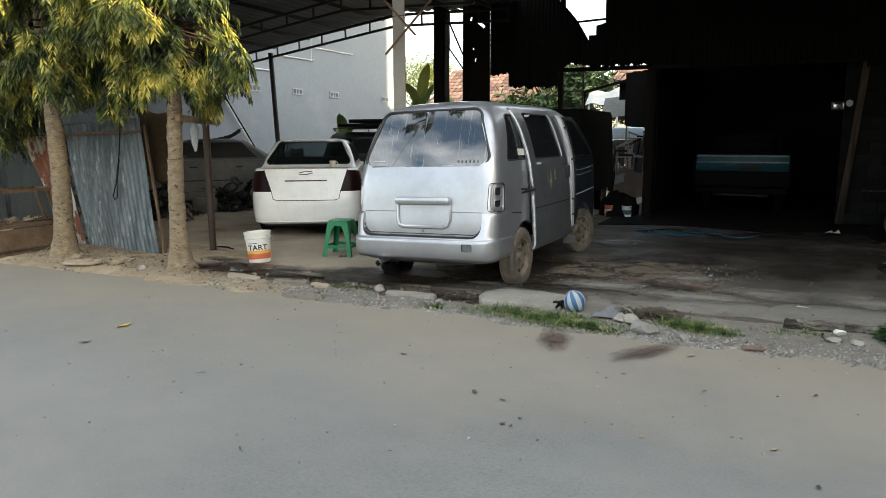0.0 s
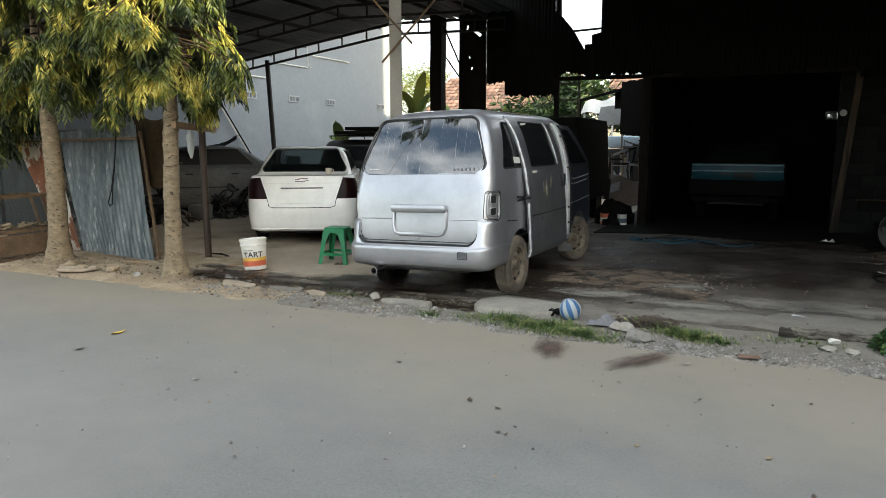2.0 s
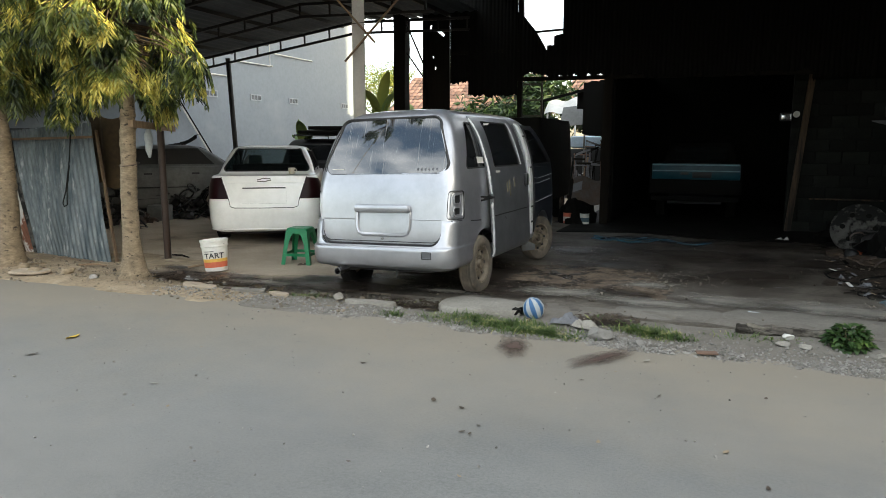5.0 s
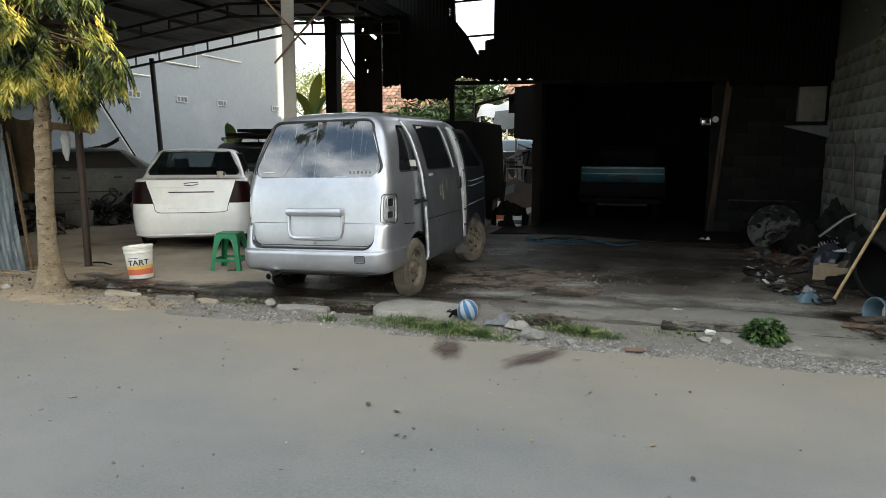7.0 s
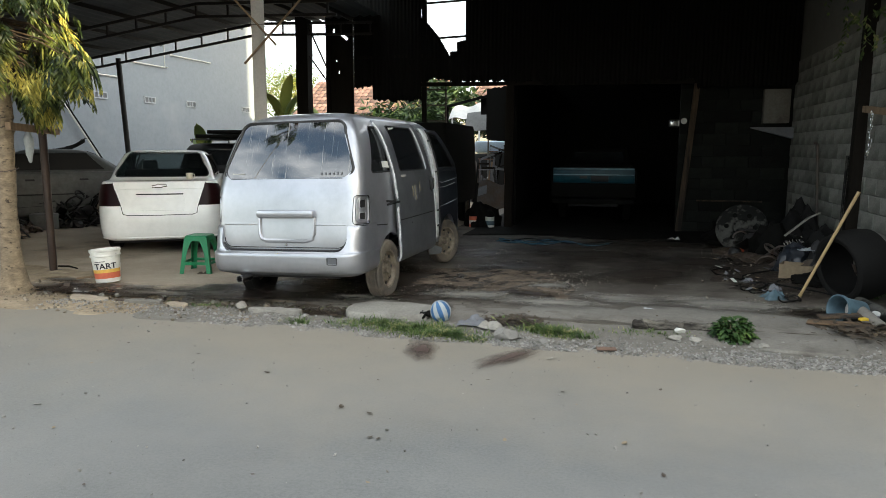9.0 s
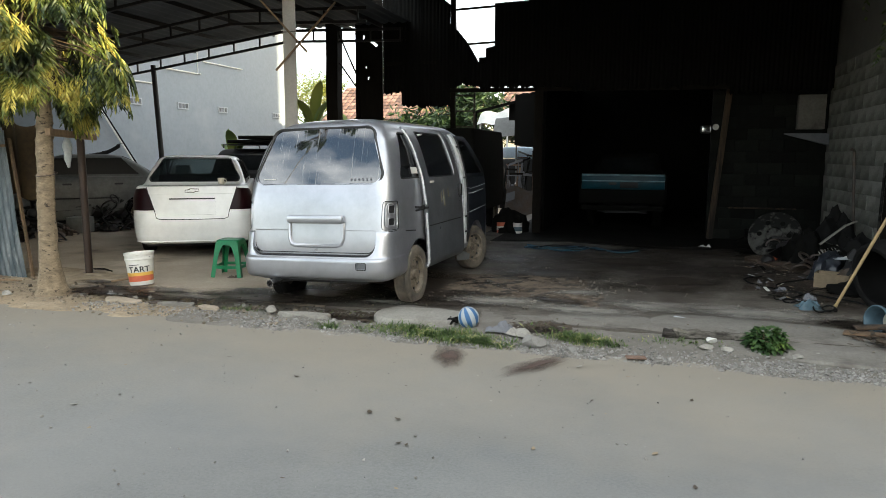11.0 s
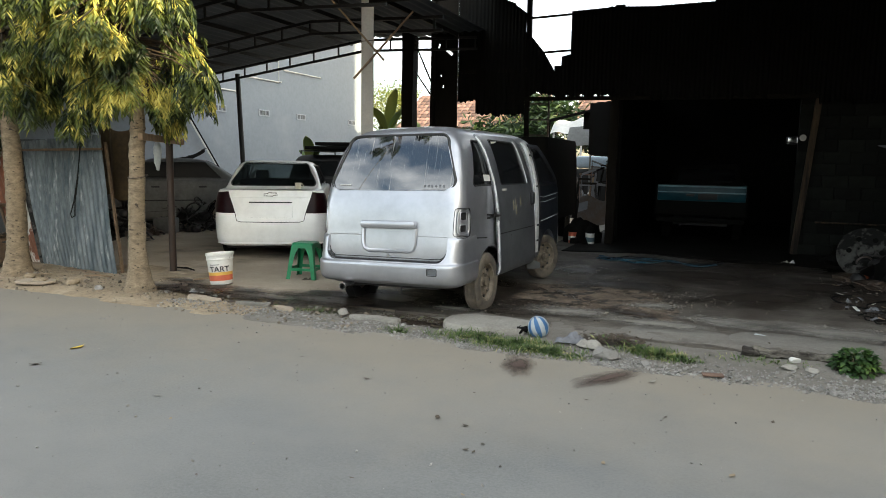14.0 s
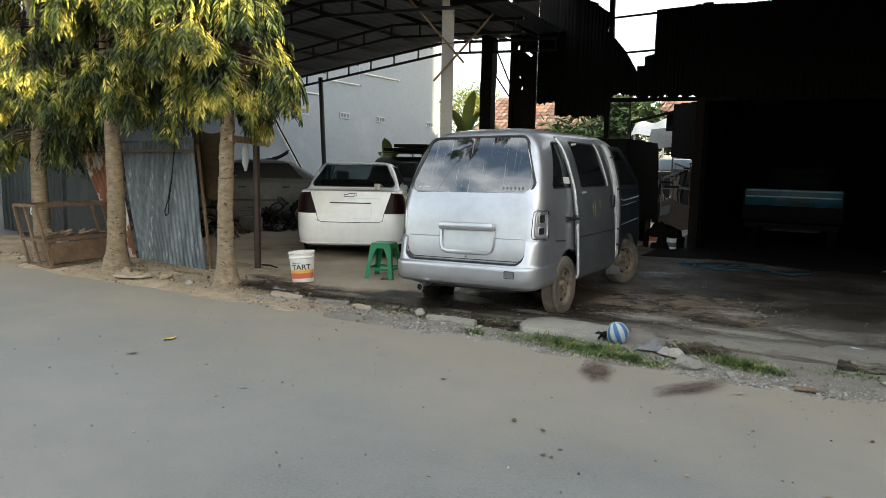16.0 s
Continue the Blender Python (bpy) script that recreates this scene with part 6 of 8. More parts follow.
        beam(bm, p + Vector((0, 0, .02)), p + d + Vector((0, 0, .03)), rng.uniform(.03, .09), .008)
        part("debris", bm, rng.choice((M_CAGEWOOD, M_LEAFDRY, M_CARD, M_DIRT)), cage)
    bm = bmesh.new()
    tube(bm, [c(.12, 0, 1), c(.12, -.02, .97), c(.15, -.03, .9), c(.17, -.02, .86)], .008, 5)
    part("tie_string", bm, M_PALEPAPER, cage)
    return cage


wire_cage()

bm = bmesh.new()
beam(bm, (-6.07, 5.68, 1.745), (-6.53, 6.78, 1.715), .05, .075)
whole("tree_plank", bm, M_TIMBER, SITE, "short brown plank tied from the tree to the pipe post", "plank")
bm = bmesh.new()
pts = []
for i in range(9):
    k = i / 8
    pts.append((.015 + .04 * math.sin(math.pi * min(1, k * 1.1)) * (1 + .3 * math.sin(k * 9)), -.32 * k))
lathe(bm, [(0, 0)] + pts + [(0, -.325)], 14)
for v in bm.verts:
    v.co += Vector((noise.noise(v.co * 25), noise.noise(v.co * 25 + Vector((5, 0, 0))), 0)) * .012
whole("plastic_bag", bm, M_WHITECLOTH, site(-6.36, 6.2, 1.70) @ Matrix.Diagonal((1.0, 1.0, 1.05, 1)), "crumpled clear plastic bag hung from the plank", "bag")
bm = bmesh.new()
tube(bm, [(.106 * math.cos(a), .106 * math.sin(a), .02 * math.sin(a)) for a in [6.283 * i / 16 for i in range(16)]], .005, 5, True)
whole("wire_ring", bm, M_SCRAP, site(-6.205, 5.75, 1.30), "dark wire tied round the tree trunk", "wire")

# ---- pail and stool in the yard ----
def lettering(words, size):
    """Flat bold letters, centred, as a mesh in the x-y plane."""
    curve = bpy.data.curves.new("lettering", "FONT")
    curve.body, curve.size, curve.align_x, curve.offset, curve.extrude = words, size, "CENTER", size * .02, .0004
    holder = new("lettering", curve)
    bpy.context.view_layer.update()
    mesh = bpy.data.meshes.new_from_object(holder.evaluated_get(bpy.context.evaluated_depsgraph_get()))
    bpy.data.objects.remove(holder)
    bm = bmesh.new()
    bm.from_mesh(mesh)
    bpy.data.meshes.remove(mesh)
    return bm


def build_pail(m):
    pail = thing("paint_pail", m, "white plastic paint pail with yellow and orange label bands", "bucket")
    bm = bmesh.new()
    lathe(bm, [(0, .004), (.118, 0), (.122, .012), (.14, .28), (.150, .285), (.150, .30), (.144, .302), (.146, .335), (.153, .338), (.153, .362), (.146, .365), (.139, .33), (.118, .02), (0, .015)], 36)
    part("tub", bm, M_PAIL, pail)

    def band(z0, z1, a0, a1, mat, name, off=.0012, lab=""):
        bm = bmesh.new()
        rad = lambda z: .122 + (.14 - .122) * (z - .012) / .268 + off
        n = max(2, int(abs(a1 - a0) / 6))
        sheet(bm, lambda a, b: Vector((rad(z0 + (z1 - z0) * b) * math.cos(radians(a0 + (a1 - a0) * a)), rad(z0 + (z1 - z0) * b) * math.sin(radians(a0 + (a1 - a0) * a)), z0 + (z1 - z0) * b)), n, 2, .001)
        part(name, bm, mat, pail, lab)
    band(.108, .145, -150, 30, M_YELLOW, "label_band", lab="yellow label band")
    band(.045, .108, -150, 30, M_ORANGE, "label_band", lab="orange-red label band")
    bm = lettering("TART", .086)
    for v in bm.verts:
        z = .152 + v.co.y
        r = .122 + .018 * (z - .012) / .268 + .0045 + v.co.z
        q = radians(-47) + v.co.x / .132
        v.co = Vector((r * math.cos(q), r * math.sin(q), z))
    part("lettering", bm, M_INK, pail, "bold black lettering")
    band(.228, .235, -92, -46, M_INK, "small_print")
    bm = bmesh.new()
    tube(bm, [(.15 * math.cos(a), .15 * math.sin(a) * .35 + .0, .31 - .16 * math.sin(a) * .0 - .13 * (1 - abs(math.cos(a)))) for a in [math.pi * i / 14 for i in range(15)]], .0035, 5)
    part("handle", bm, M_CHROME, pail)
    return pail


build_pail(site(-5.63, 6.42, 0.016, -8) @ pose(0, 0, 0, 0, -5, 0) @ Matrix.Diagonal((1.08, 1.08, 1.04, 1)))


def build_stool(m):
    st = thing("plastic_stool", m, "green plastic stool with splayed legs", "stool")
    H, a, b = .46, .135, .19
    bm = bmesh.new()
    pts = rounded(-a, a, -a, a, .035)
    lo = [bm.verts.new((x * 1.06, y * 1.06, H - .065)) for x, y in pts]
    mid = [bm.verts.new((x * 1.02, y * 1.02, H - .008)) for x, y in pts]
    hi = [bm.verts.new((x * .95, y * .95, H)) for x, y in pts]
    c = bm.verts.new((0, 0, H - .004))
    n = len(pts)
    for i in range(n):
        j = (i + 1) % n
        bm.faces.new((lo[i], lo[j], mid[j], mid[i]))
        bm.faces.new((mid[i], mid[j], hi[j], hi[i]))
        bm.faces.new((hi[i], hi[j], c))
    part("seat", bm, M_GREEN, st)
    for sx in (-1, 1):
        for sy in (-1, 1):
            bm = bmesh.new()
            prev = None
            for k in range(7):
                t = k / 6
                cx, cy = sx * (a * 1.03 + (b - a) * t), sy * (a * 1.03 + (b - a) * t)
                wd = .07 * (1 - t) ** 5 + .052
                z = (H - .03) * (1 - t)
                ring = [bm.verts.new(p) for p in ((cx, cy, z), (cx - sx * wd, cy, z), (cx - sx * wd, cy - sy * .006, z), (cx - sx * .006, cy - sy * .006, z), (cx - sx * .006, cy - sy * wd, z), (cx, cy - sy * wd, z))]
                if prev:
                    for i in range(6):
                        j = (i + 1) % 6
                        bm.faces.new((prev[i], prev[j], ring[j], ring[i]))
                else:
                    bm.faces.new(ring)
                prev = ring
            bm.faces.new(prev[::-1])
            part("leg", bm, M_GREEN, st)
    r = a + (b - a) * .72
    for s, ax in ((-1, 0), (1, 0), (-1, 1), (1, 1)):
        bm = bmesh.new()
        p, q = ((-r, s * r, .125), (r, s * r, .125)) if ax == 0 else ((s * r, -r, .125), (s * r, r, .125))
        beam(bm, p, q, .008, .035)
        part("stretcher", bm, M_GREEN, st)
    return st


build_stool(site(-5.02, 7.30, .01, 12))

# ---- verge: stones, grass, slabs, litter ----
rng = random.Random(21)
spots = []
while len(spots) < 9000:
    u = rng.uniform(-5.6, 3.4)
    w = 5.12 + abs(rng.gauss(0, .27)) if u > -3.6 else rng.gauss(5.55, .16)
    if w > 6.0 or w < 5.05:
        continue
    dens = .35 + .65 * max(0, hills(u, w, 1.3) + .35)
    if u < -3.5 and rng.random() > .35 or rng.random() > dens:
        continue
    r = abs(rng.gauss(.004, .006)) + .004
    spots.append((u, w, verge_z(u, w) + r * .25, r))
ob = new("gravel", raw("gravel", *pebbles(spots, rng), M_STONE))
ob.matrix_world = SITE
tagged(ob, "loose grey gravel along the road edge", "gravel", kind="stuff")
spots = []
for i in range(1500):
    u, w = rng.uniform(-11, -3.2), rng.gauss(5.75, .3)
    if w < 5.1 or w > 6.7:
        continue
    r = abs(rng.gauss(.006, .009)) + .004
    spots.append((u, w, max(verge_z(u, min(w, 6.2)), -.02) + r * .3, r))
for i in range(500):
    u, w = rng.uniform(-3, 2.7), rng.uniform(6.1, 12)
    if rng.random() > .5 and abs(u + 1.3) > .8:
        continue
    r = abs(rng.gauss(.004, .005)) + .003
    spots.append((u, w, .024 + r * .3, r))
ob = new("rubble", raw("rubble", *pebbles(spots, rng), M_CLOD))
ob.matrix_world = SITE
tagged(ob, "small clods and chips strewn over the earth", "rubble", kind="stuff")
spots = [(rng.uniform(-6, 3), rng.uniform(1.0, 5.1), .006, abs(rng.gauss(.004, .004)) + .003) for i in range(260)]
ob = new("grit", raw("grit", *pebbles(spots, rng, .6), M_STONE))
ob.matrix_world = SITE
tagged(ob, "small grit and chips on the road", "grit", kind="stuff")


def rock(u, w, z, r, seed, material=None, label="pale rough stone on the gravel verge", flat=.7):
    bm = bmesh.new()
    bmesh.ops.create_icosphere(bm, subdivisions=3, radius=1)
    rr = random.Random(seed * 13 + 1)
    planes = [(Vector((rr.gauss(0, 1), rr.gauss(0, 1), rr.gauss(.2, .8))).normalized(), rr.uniform(.5, .8)) for _ in range(9)]
    for v in bm.verts:
        for n, d in planes:
            v.co -= n * max(0, v.co.dot(n) - d)
        k = 1 + .12 * noise.noise(v.co * 2.6 + Vector((seed, 0, 0))) + .06 * noise.noise(v.co * 7 + Vector((seed, 0, 0)))
        v.co = Vector((v.co.x * r * k * 1.25, v.co.y * r * k * 1.1, v.co.z * r * flat * k * 1.1))
    return whole("stone", bm, material or M_STONE, site(u, w, z, seed * 37), label, "stone", "stones on the verge", angle=28)


rock(-.86, 5.36, .03, .085, 1, label="large pale rough stone between the grass tufts")
rock(-3.50, 5.72, .03, .055, 2, M_SLAB)
rock(.52, 5.86, .03, .04, 3, M_PALEPAPER)
rock(.47, 5.70, .015, .05, 4, M_SLAB, flat=.4)
rock(.62, 5.66, .015, .045, 5, M_SLAB, flat=.4)
rock(-5.15, 5.98, .02, .05, 6, M_CLOD)
rock(-5.85, 6.05, .02, .06, 7, M_MUDWET)
rock(-6.6, 5.5, .03, .05, 8)
rock(-7.5, 5.45, .04, .08, 9, M_DIRT)
rock(-7.15, 5.6, .04, .09, 10, M_DIRT)
rock(-7.9, 5.6, .04, .06, 11, M_DIRT)
rock(-.55, 5.28, .01, .04, 12)
rock(1.12, 5.62, .01, .05, 13, M_SLAB, flat=.35)
rock(-2.75, 5.55, .0, .04, 14)


def slab(u, w, size, z, thick, seed, material, label, turn=0, name="concrete_slab"):
    bm = bmesh.new()
    n = 26
    pts = []
    for i in range(n):
        a = 6.283 * i / n
        k = (abs(math.cos(a)) ** 3.2 + abs(math.sin(a)) ** 3.2) ** (-1 / 3.2)
        k *= 1 + .10 * noise.noise(Vector((math.cos(a) * 1.6, math.sin(a) * 1.6, seed))) + .05 * noise.noise(Vector((math.cos(a) * 6, math.sin(a) * 6, seed)))
        pts.append((size[0] * k * math.cos(a), size[1] * k * math.sin(a)))
    rings = []
    for s, zz in ((1, 0), (1.0, thick * .7), (.96, thick), (.5, thick * 1.03)):
        rings.append([bm.verts.new((x * s, y * s, zz + (.006 * noise.noise(Vector((x * 9, y * 9, seed))) if s < 1 else 0))) for x, y in pts])
    for a, b in zip(rings, rings[1:]):
        for i in range(n):
            j = (i + 1) % n
            bm.faces.new((a[i], a[j], b[j], b[i]))
    bm.faces.new(rings[-1])
    bm.faces.new(rings[0][::-1])
    return whole(name, bm, material, site(u, w, z, turn), label, "slab", angle=30)


slab(-2.05, 5.93, (.42, .25), -.03, .075, 2, M_SLAB, "pale broken concrete slab bridging the drain", 6)
slab(-3.15, 5.72, (.27, .06), -.035, .05, 3, M_SLAB, "narrow pale concrete drain lip", 4)
slab(-5.25, 5.70, (.26, .07), -.025, .04, 6, M_YARD, "dusty broken concrete strip by the drain", -9)
slab(-4.62, 5.73, (.20, .05), -.03, .04, 16, M_APRON, "dusty broken concrete strip by the drain", 7)
slab(-4.2, 5.70, (.13, .05), -.03, .04, 17, M_YARD, "small dusty concrete lump by the drain", -14)
slab(1.42, 5.82, (.42, .30), -.05, .062, 8, M_APRON, "cracked worn concrete apron at the road edge", -8)
slab(.95, 6.42, (.95, .36), -.05, .068, 9, M_APRON, "worn pale concrete apron before the workshop", -4)
slab(-.40, 6.34, (.50, .26), -.05, .067, 10, M_APRON, "worn pale concrete patch before the workshop", 5)
slab(-7.55, 5.42, (.22, .13), .02, .03, 11, M_YARD, "flat broken tile on the earth", 20)


def old_log(u0, w0, u1, w1, r, seed, label):
    bm = bmesh.new()
    p, q = Vector((u0, w0, r * .7)), Vector((u1, w1, r * .7))
    pts = [p.lerp(q, i / 45) + Vector((0, .025 * noise.noise(Vector((seed, i * .13, 0))), .012 * noise.noise(Vector((seed, i * .17, 5))))) for i in range(46)]
    tube(bm, pts, [r * (1 + .3 * noise.noise(Vector((i * .2, seed, 1))) + .18 * noise.noise(Vector((i * .7, seed, 2)))) for i in range(46)], 20)
    for v in bm.verts:
        v.co += Vector((noise.noise(v.co * 22), noise.noise(Vector((v.co.x * 9, v.co.y * 30, v.co.z * 30))), noise.noise(Vector((v.co.x * 9 + 7, v.co.y * 30, v.co.z * 30))))) * r * .55
    return whole("log", bm, M_ROTTEN, SITE, label, "log")


old_log(.14, 5.97, .80, 5.98, .043, 1, "grey rotten log lying in the drain")
old_log(-4.72, 6.02, -4.4, 6.0, .026, 2, "muddy length of broken pipe in the drain")
old_log(-4.1, 6.03, -3.85, 6.25, .02, 3, "dark stick lying by the drain")
bm = bmesh.new()
sheet(bm, lambda a, b: Vector((-3.05 + .72 * a, 5.86 + .16 * b, -.055 + .02 * noise.noise(Vector((a * 9, b * 3, 0))))), 24, 6)
whole("drain_mud", bm, M_MUDWET, SITE, "dark wet mud in the open drain", "mud")
bm = bmesh.new()
sheet(bm, lambda a, b: Vector((-6.1 + 1.1 * a, 5.98 + .22 * b, .005 + .02 * math.sin(math.pi * b) * math.sin(math.pi * a) + .008 * noise.noise(Vector((a * 12, b * 4, 0))))), 30, 8)
whole("drain_mud", bm, M_MUDWET, SITE, "dark damp earth by the drain", "mud")


def blades(n, place, seed, high, wide=.0042):
    rng = random.Random(seed)
    vs, fs = [], []
    for i in range(n):
        u, w = place(rng)
        z = verge_z(u, w) - .005
        h = high * rng.uniform(.2, 1.3) * (.55 + .8 * max(0, .5 + hills(u, w, 5.0)))
        a = rng.uniform(0, 6.283)
        d = Vector((math.cos(a), math.sin(a), 0)) * h * rng.uniform(.6, 2.0)
        s = Vector((-math.sin(a), math.cos(a), 0)) * wide * rng.uniform(.6, 1.3)
        p = Vector((u, w, z))
        q = p + d * .4 + Vector((0, 0, h * .65))
        t = p + d + Vector((0, 0, h * rng.uniform(.5, 1)))
        k = len(vs)
        vs += [tuple(p + s), tuple(p - s), tuple(q + s * .8), tuple(q - s * .8), tuple(t)]
        fs += [(k, k + 1, k + 3, k + 2), (k + 2, k + 3, k + 4)]
    return vs, fs


def tuft(name, n, cu, cw, ru, rw, seed, high, label, turn=0.0):
    def place(r):
        while True:
            a, b = r.gauss(0, .45), r.gauss(0, .45)
            if a * a + b * b < 1.1:
                x, y = a * ru, b * rw
                return cu + x * math.cos(turn) - y * math.sin(turn), cw + x * math.sin(turn) + y * math.cos(turn)
    ob = new(name, raw(name, *blades(n, place, seed, high), M_GRASS))
    ob.matrix_world = SITE
    return tagged(ob, label, "grass", kind="stuff")


tuft("grass", 2300, -1.72, 5.42, .80, .25, 1, .058, "low green grass on the verge", -.12)
tuft("grass", 1100, -1.30, 5.30, .3, .12, 7, .05, "low green grass on the verge", -.1)
tuft("grass", 1200, -.50, 5.66, .36, .17, 2, .055, "low green grass beside the large stone", -.05)
tuft("grass", 160, -2.78, 5.43, .16, .06, 3, .05, "thin grass tuft in the gravel")
tuft("grass", 120, -3.9, 5.75, .3, .06, 4, .04, "thin grass tuft by the drain")
tuft("grass", 220, .3, 5.8, .5, .1, 5, .03, "dry low weeds in the gravel")


def leafy(name, m, n, size, high, seed, material, label, category="plant"):
    rng = random.Random(seed)
    vs, fs = [], []
    for i in range(n):
        a = rng.uniform(0, 6.283)
        r = size * math.sqrt(rng.random())
        p = Vector((r * math.cos(a), r * math.sin(a), high * rng.uniform(.1, 1) * (1 - .5 * (r / size) ** 2)))
        d = Vector((math.cos(a) * rng.uniform(.3, 1), math.sin(a) * rng.uniform(.3, 1), rng.uniform(-.5, .6))).normalized()
        s = d.cross(Vector((rng.uniform(-.4, .4), rng.uniform(-.4, .4), 1))).normalized()
        l, w = rng.uniform(.045, .09), rng.uniform(.014, .026)
        k = len(vs)
        mid = p + d * l * .5 + Vector((0, 0, .006))
        vs += [tuple(p), tuple(mid + s * w), tuple(mid - s * w), tuple(p + d * l - Vector((0, 0, .012)))]
        fs += [(k, k + 1, k + 2), (k + 1, k + 3, k + 2)]
    plant = thing(name, m, label, category)
    bm = bmesh.new()
    for i in range(9):
        a = i * .7
        tube(bm, [(0, 0, 0), (size * .4 * math.cos(a), size * .4 * math.sin(a), high * .5), (size * .7 * math.cos(a), size * .7 * math.sin(a), high * .8)], [.006, .004, .002], 5)
    part("stems", bm, M_BARK, plant)
    ob = new("leaves", raw("leaves", vs, fs, material))
    ob.parent = plant
    tagged(ob, kind="stuff")
    return plant


leafy("weed_bush", site(.93, 5.82, -.01), 430, .13, .19, 1, M_WEED, "small bushy green weed at the road edge")
leafy("weed_bush", site(2.62, 7.9, 0), 260, .16, .34, 2, M_WEED, "small green weed at the foot of the block wall")


def creeper(m, n, seed, label):
    rng = random.Random(seed)
    vs, fs = [], []
    for i in range(n):
        strand = i % 7
        k = rng.random()
        p = Vector((-.06 * strand + .05 * math.sin(k * 6 + strand), .12 * strand - .4 + .06 * math.sin(k * 5), -.62 * k * (.6 + .4 * math.sin(strand * 2.2))))
        a = rng.uniform(0, 6.283)
        d = Vector((math.cos(a) * .7, math.sin(a) * .7, -rng.uniform(.3, 1))).normalized()
        s = d.cross(Vector((rng.uniform(-.4, .4), rng.uniform(-.4, .4), 1))).normalized()
        l, w = rng.uniform(.05, .1), rng.uniform(.01, .02)
        q = len(vs)
        mid = p + d * l * .5
        vs += [tuple(p), tuple(mid + s * w), tuple(mid - s * w), tuple(p + d * l)]
        fs += [(q, q + 1, q + 2), (q + 1, q + 3, q + 2)]
    ob = new("creeper", raw("creeper", vs, fs, M_GRASS))
    ob.matrix_world = m
    return tagged(ob, label, "plant", kind="stuff")


creeper(site(2.72, 8.6, 3.05), 260, 4, "green creeper hanging over the block wall")
creeper(site(2.72, 9.3, 3.7), 160, 5, "green creeper hanging over the block wall")

# striped bag and rag in the drain
bag = thing("striped_bag", site(-1.53, 5.80, .075) @ Matrix.Diagonal((.88, .88, .88, 1)), "round blue and white striped plastic bag lying in the drain", "bag")
bm = bmesh.new()
n, k = 28, 14
rings = []
for i in range(k + 1):
    ph = math.pi * i / k
    ring = []
    for j in range(n):
        th = 6.283 * j / n
        r = .108 * (1 + .05 * noise.noise(Vector((math.cos(th) * 2, math.sin(th) * 2, ph * 2))) + .02 * math.sin(th * 9))
        ring.append(bm.verts.new(Matrix.Rotation(radians(68), 3, "Y") @ Vector((r * math.cos(ph) * 1.05, r * math.sin(ph) * math.cos(th), r * math.sin(ph) * math.sin(th)))))
    rings.append(ring)
for i in range(k):
    for j in range(n):
        bm.faces.new((rings[i][j], rings[i][(j + 1) % n], rings[i + 1][(j + 1) % n], rings[i + 1][j])).material_index = (j // 2) % 2
part("sack", bm, [M_BLUECLOTH, M_WHITECLOTH], bag)
bm = bmesh.new()
sheet(bm, lambda a, b: Vector((-.12 - .1 * a, -.05 + .12 * b + .02 * math.sin(a * 9), -.05 + .03 * math.sin(b * 8 + a * 6))), 8, 8, .004)
part("tied_neck", bm, M_RUBBERBLACK, bag, "dark crumpled neck")


def rag(u, w, su, sw, seed, material, label, high=.05, turn=0, name="rag"):
    bm = bmesh.new()
    rr = random.Random(seed)

    def fn(a, b):
        x, y = (a - .5) * su, (b - .5) * sw
        rim = min(1, 5 * min(a, 1 - a, b, 1 - b))
        h = high * rim * (.45 + .75 * noise.noise(Vector((a * 2.6 + seed, b * 2.2, seed))) + .35 * noise.noise(Vector((a * 7, b * 5 + a * 4, seed))))
        e = .12 * noise.noise(Vector((a * 4 + 9, b * 4, seed)))
        return Vector((x * (1 + e), y * (1 - e), max(.006, h)))
    sheet(bm, fn, 20, 16, .003)
    return whole(name, bm, material, site(u, w, .0, turn), label, "cloth", angle=60)


rag(-1.22, 5.72, .26, .15, 3, M_RAG, "crumpled grey rag thrown by the drain", .10, 10)
rag(-1.04, 5.63, .2, .13, 4, M_SLAB, "crumpled pale rag thrown by the drain", .07, -20)
rag(.33, 6.68, .22, .1, 6, M_WHITECLOTH, "flat pale rag on the concrete floor", .03, -10)
rag(-5.55, 5.92, .2, .08, 7, M_PALECLOTH, "torn white plastic scrap on the earth", .05, 10)
rag(-5.36, 5.98, .09, .07, 8, M_PALECLOTH, "torn white plastic scrap on the earth", .04, 30)
rag(-4.92, 7.18, .14, .08, 9, M_LEAFDRY, "crumpled brown wrapper under the stool", .05, 30)


def flat_bit(u, w, size, material, label, seed, name, z=.008, category="litter"):
    """A small curled flake: leaf or paper."""
    bm = bmesh.new()
    sheet(bm, lambda a, b: Vector(((a - .5) * size, (b - .5) * size * .45 * (.35 + math.sin(math.pi * a)), z + .18 * size * (a - .5) ** 2 + .05 * size * math.sin(b * 3 + seed))), 6, 3, .001)
    return whole(name, bm, material, site(u, w, 0, seed * 47), label, category)


for i, (u, w, s) in enumerate(((-4.74, 3.72, .17),)):
    flat_bit(u, w, s * .75, M_LEAFYELLOW, "fallen yellow leaf on the road", i + 2, "fallen_leaf", category="leaf")
for i, (u, w, s) in enumerate(((-2.29, 4.05, .07), (-1.23, 3.24, .06), (-1.18, 3.23, .05), (-2.3, 2.41, .04), (-1.61, 2.70, .04), (-4.62, 3.28, .13), (.26, 3.2, .06), (-1.5, 4.1, .04), (-.8, 4.3, .05), (-.3, 4.2, .05), (-1.55, 3.6, .09), (-1.35, 3.55, .07), (-3.0, 4.3, .05), (.3, 4.4, .06), (-3.7, 4.4, .05))):
    flat_bit(u, w, s * .6, M_LEAFDRY if i % 3 else M_MUDWET, "dry brown leaf on the road", i, "fallen_leaf", category="leaf")
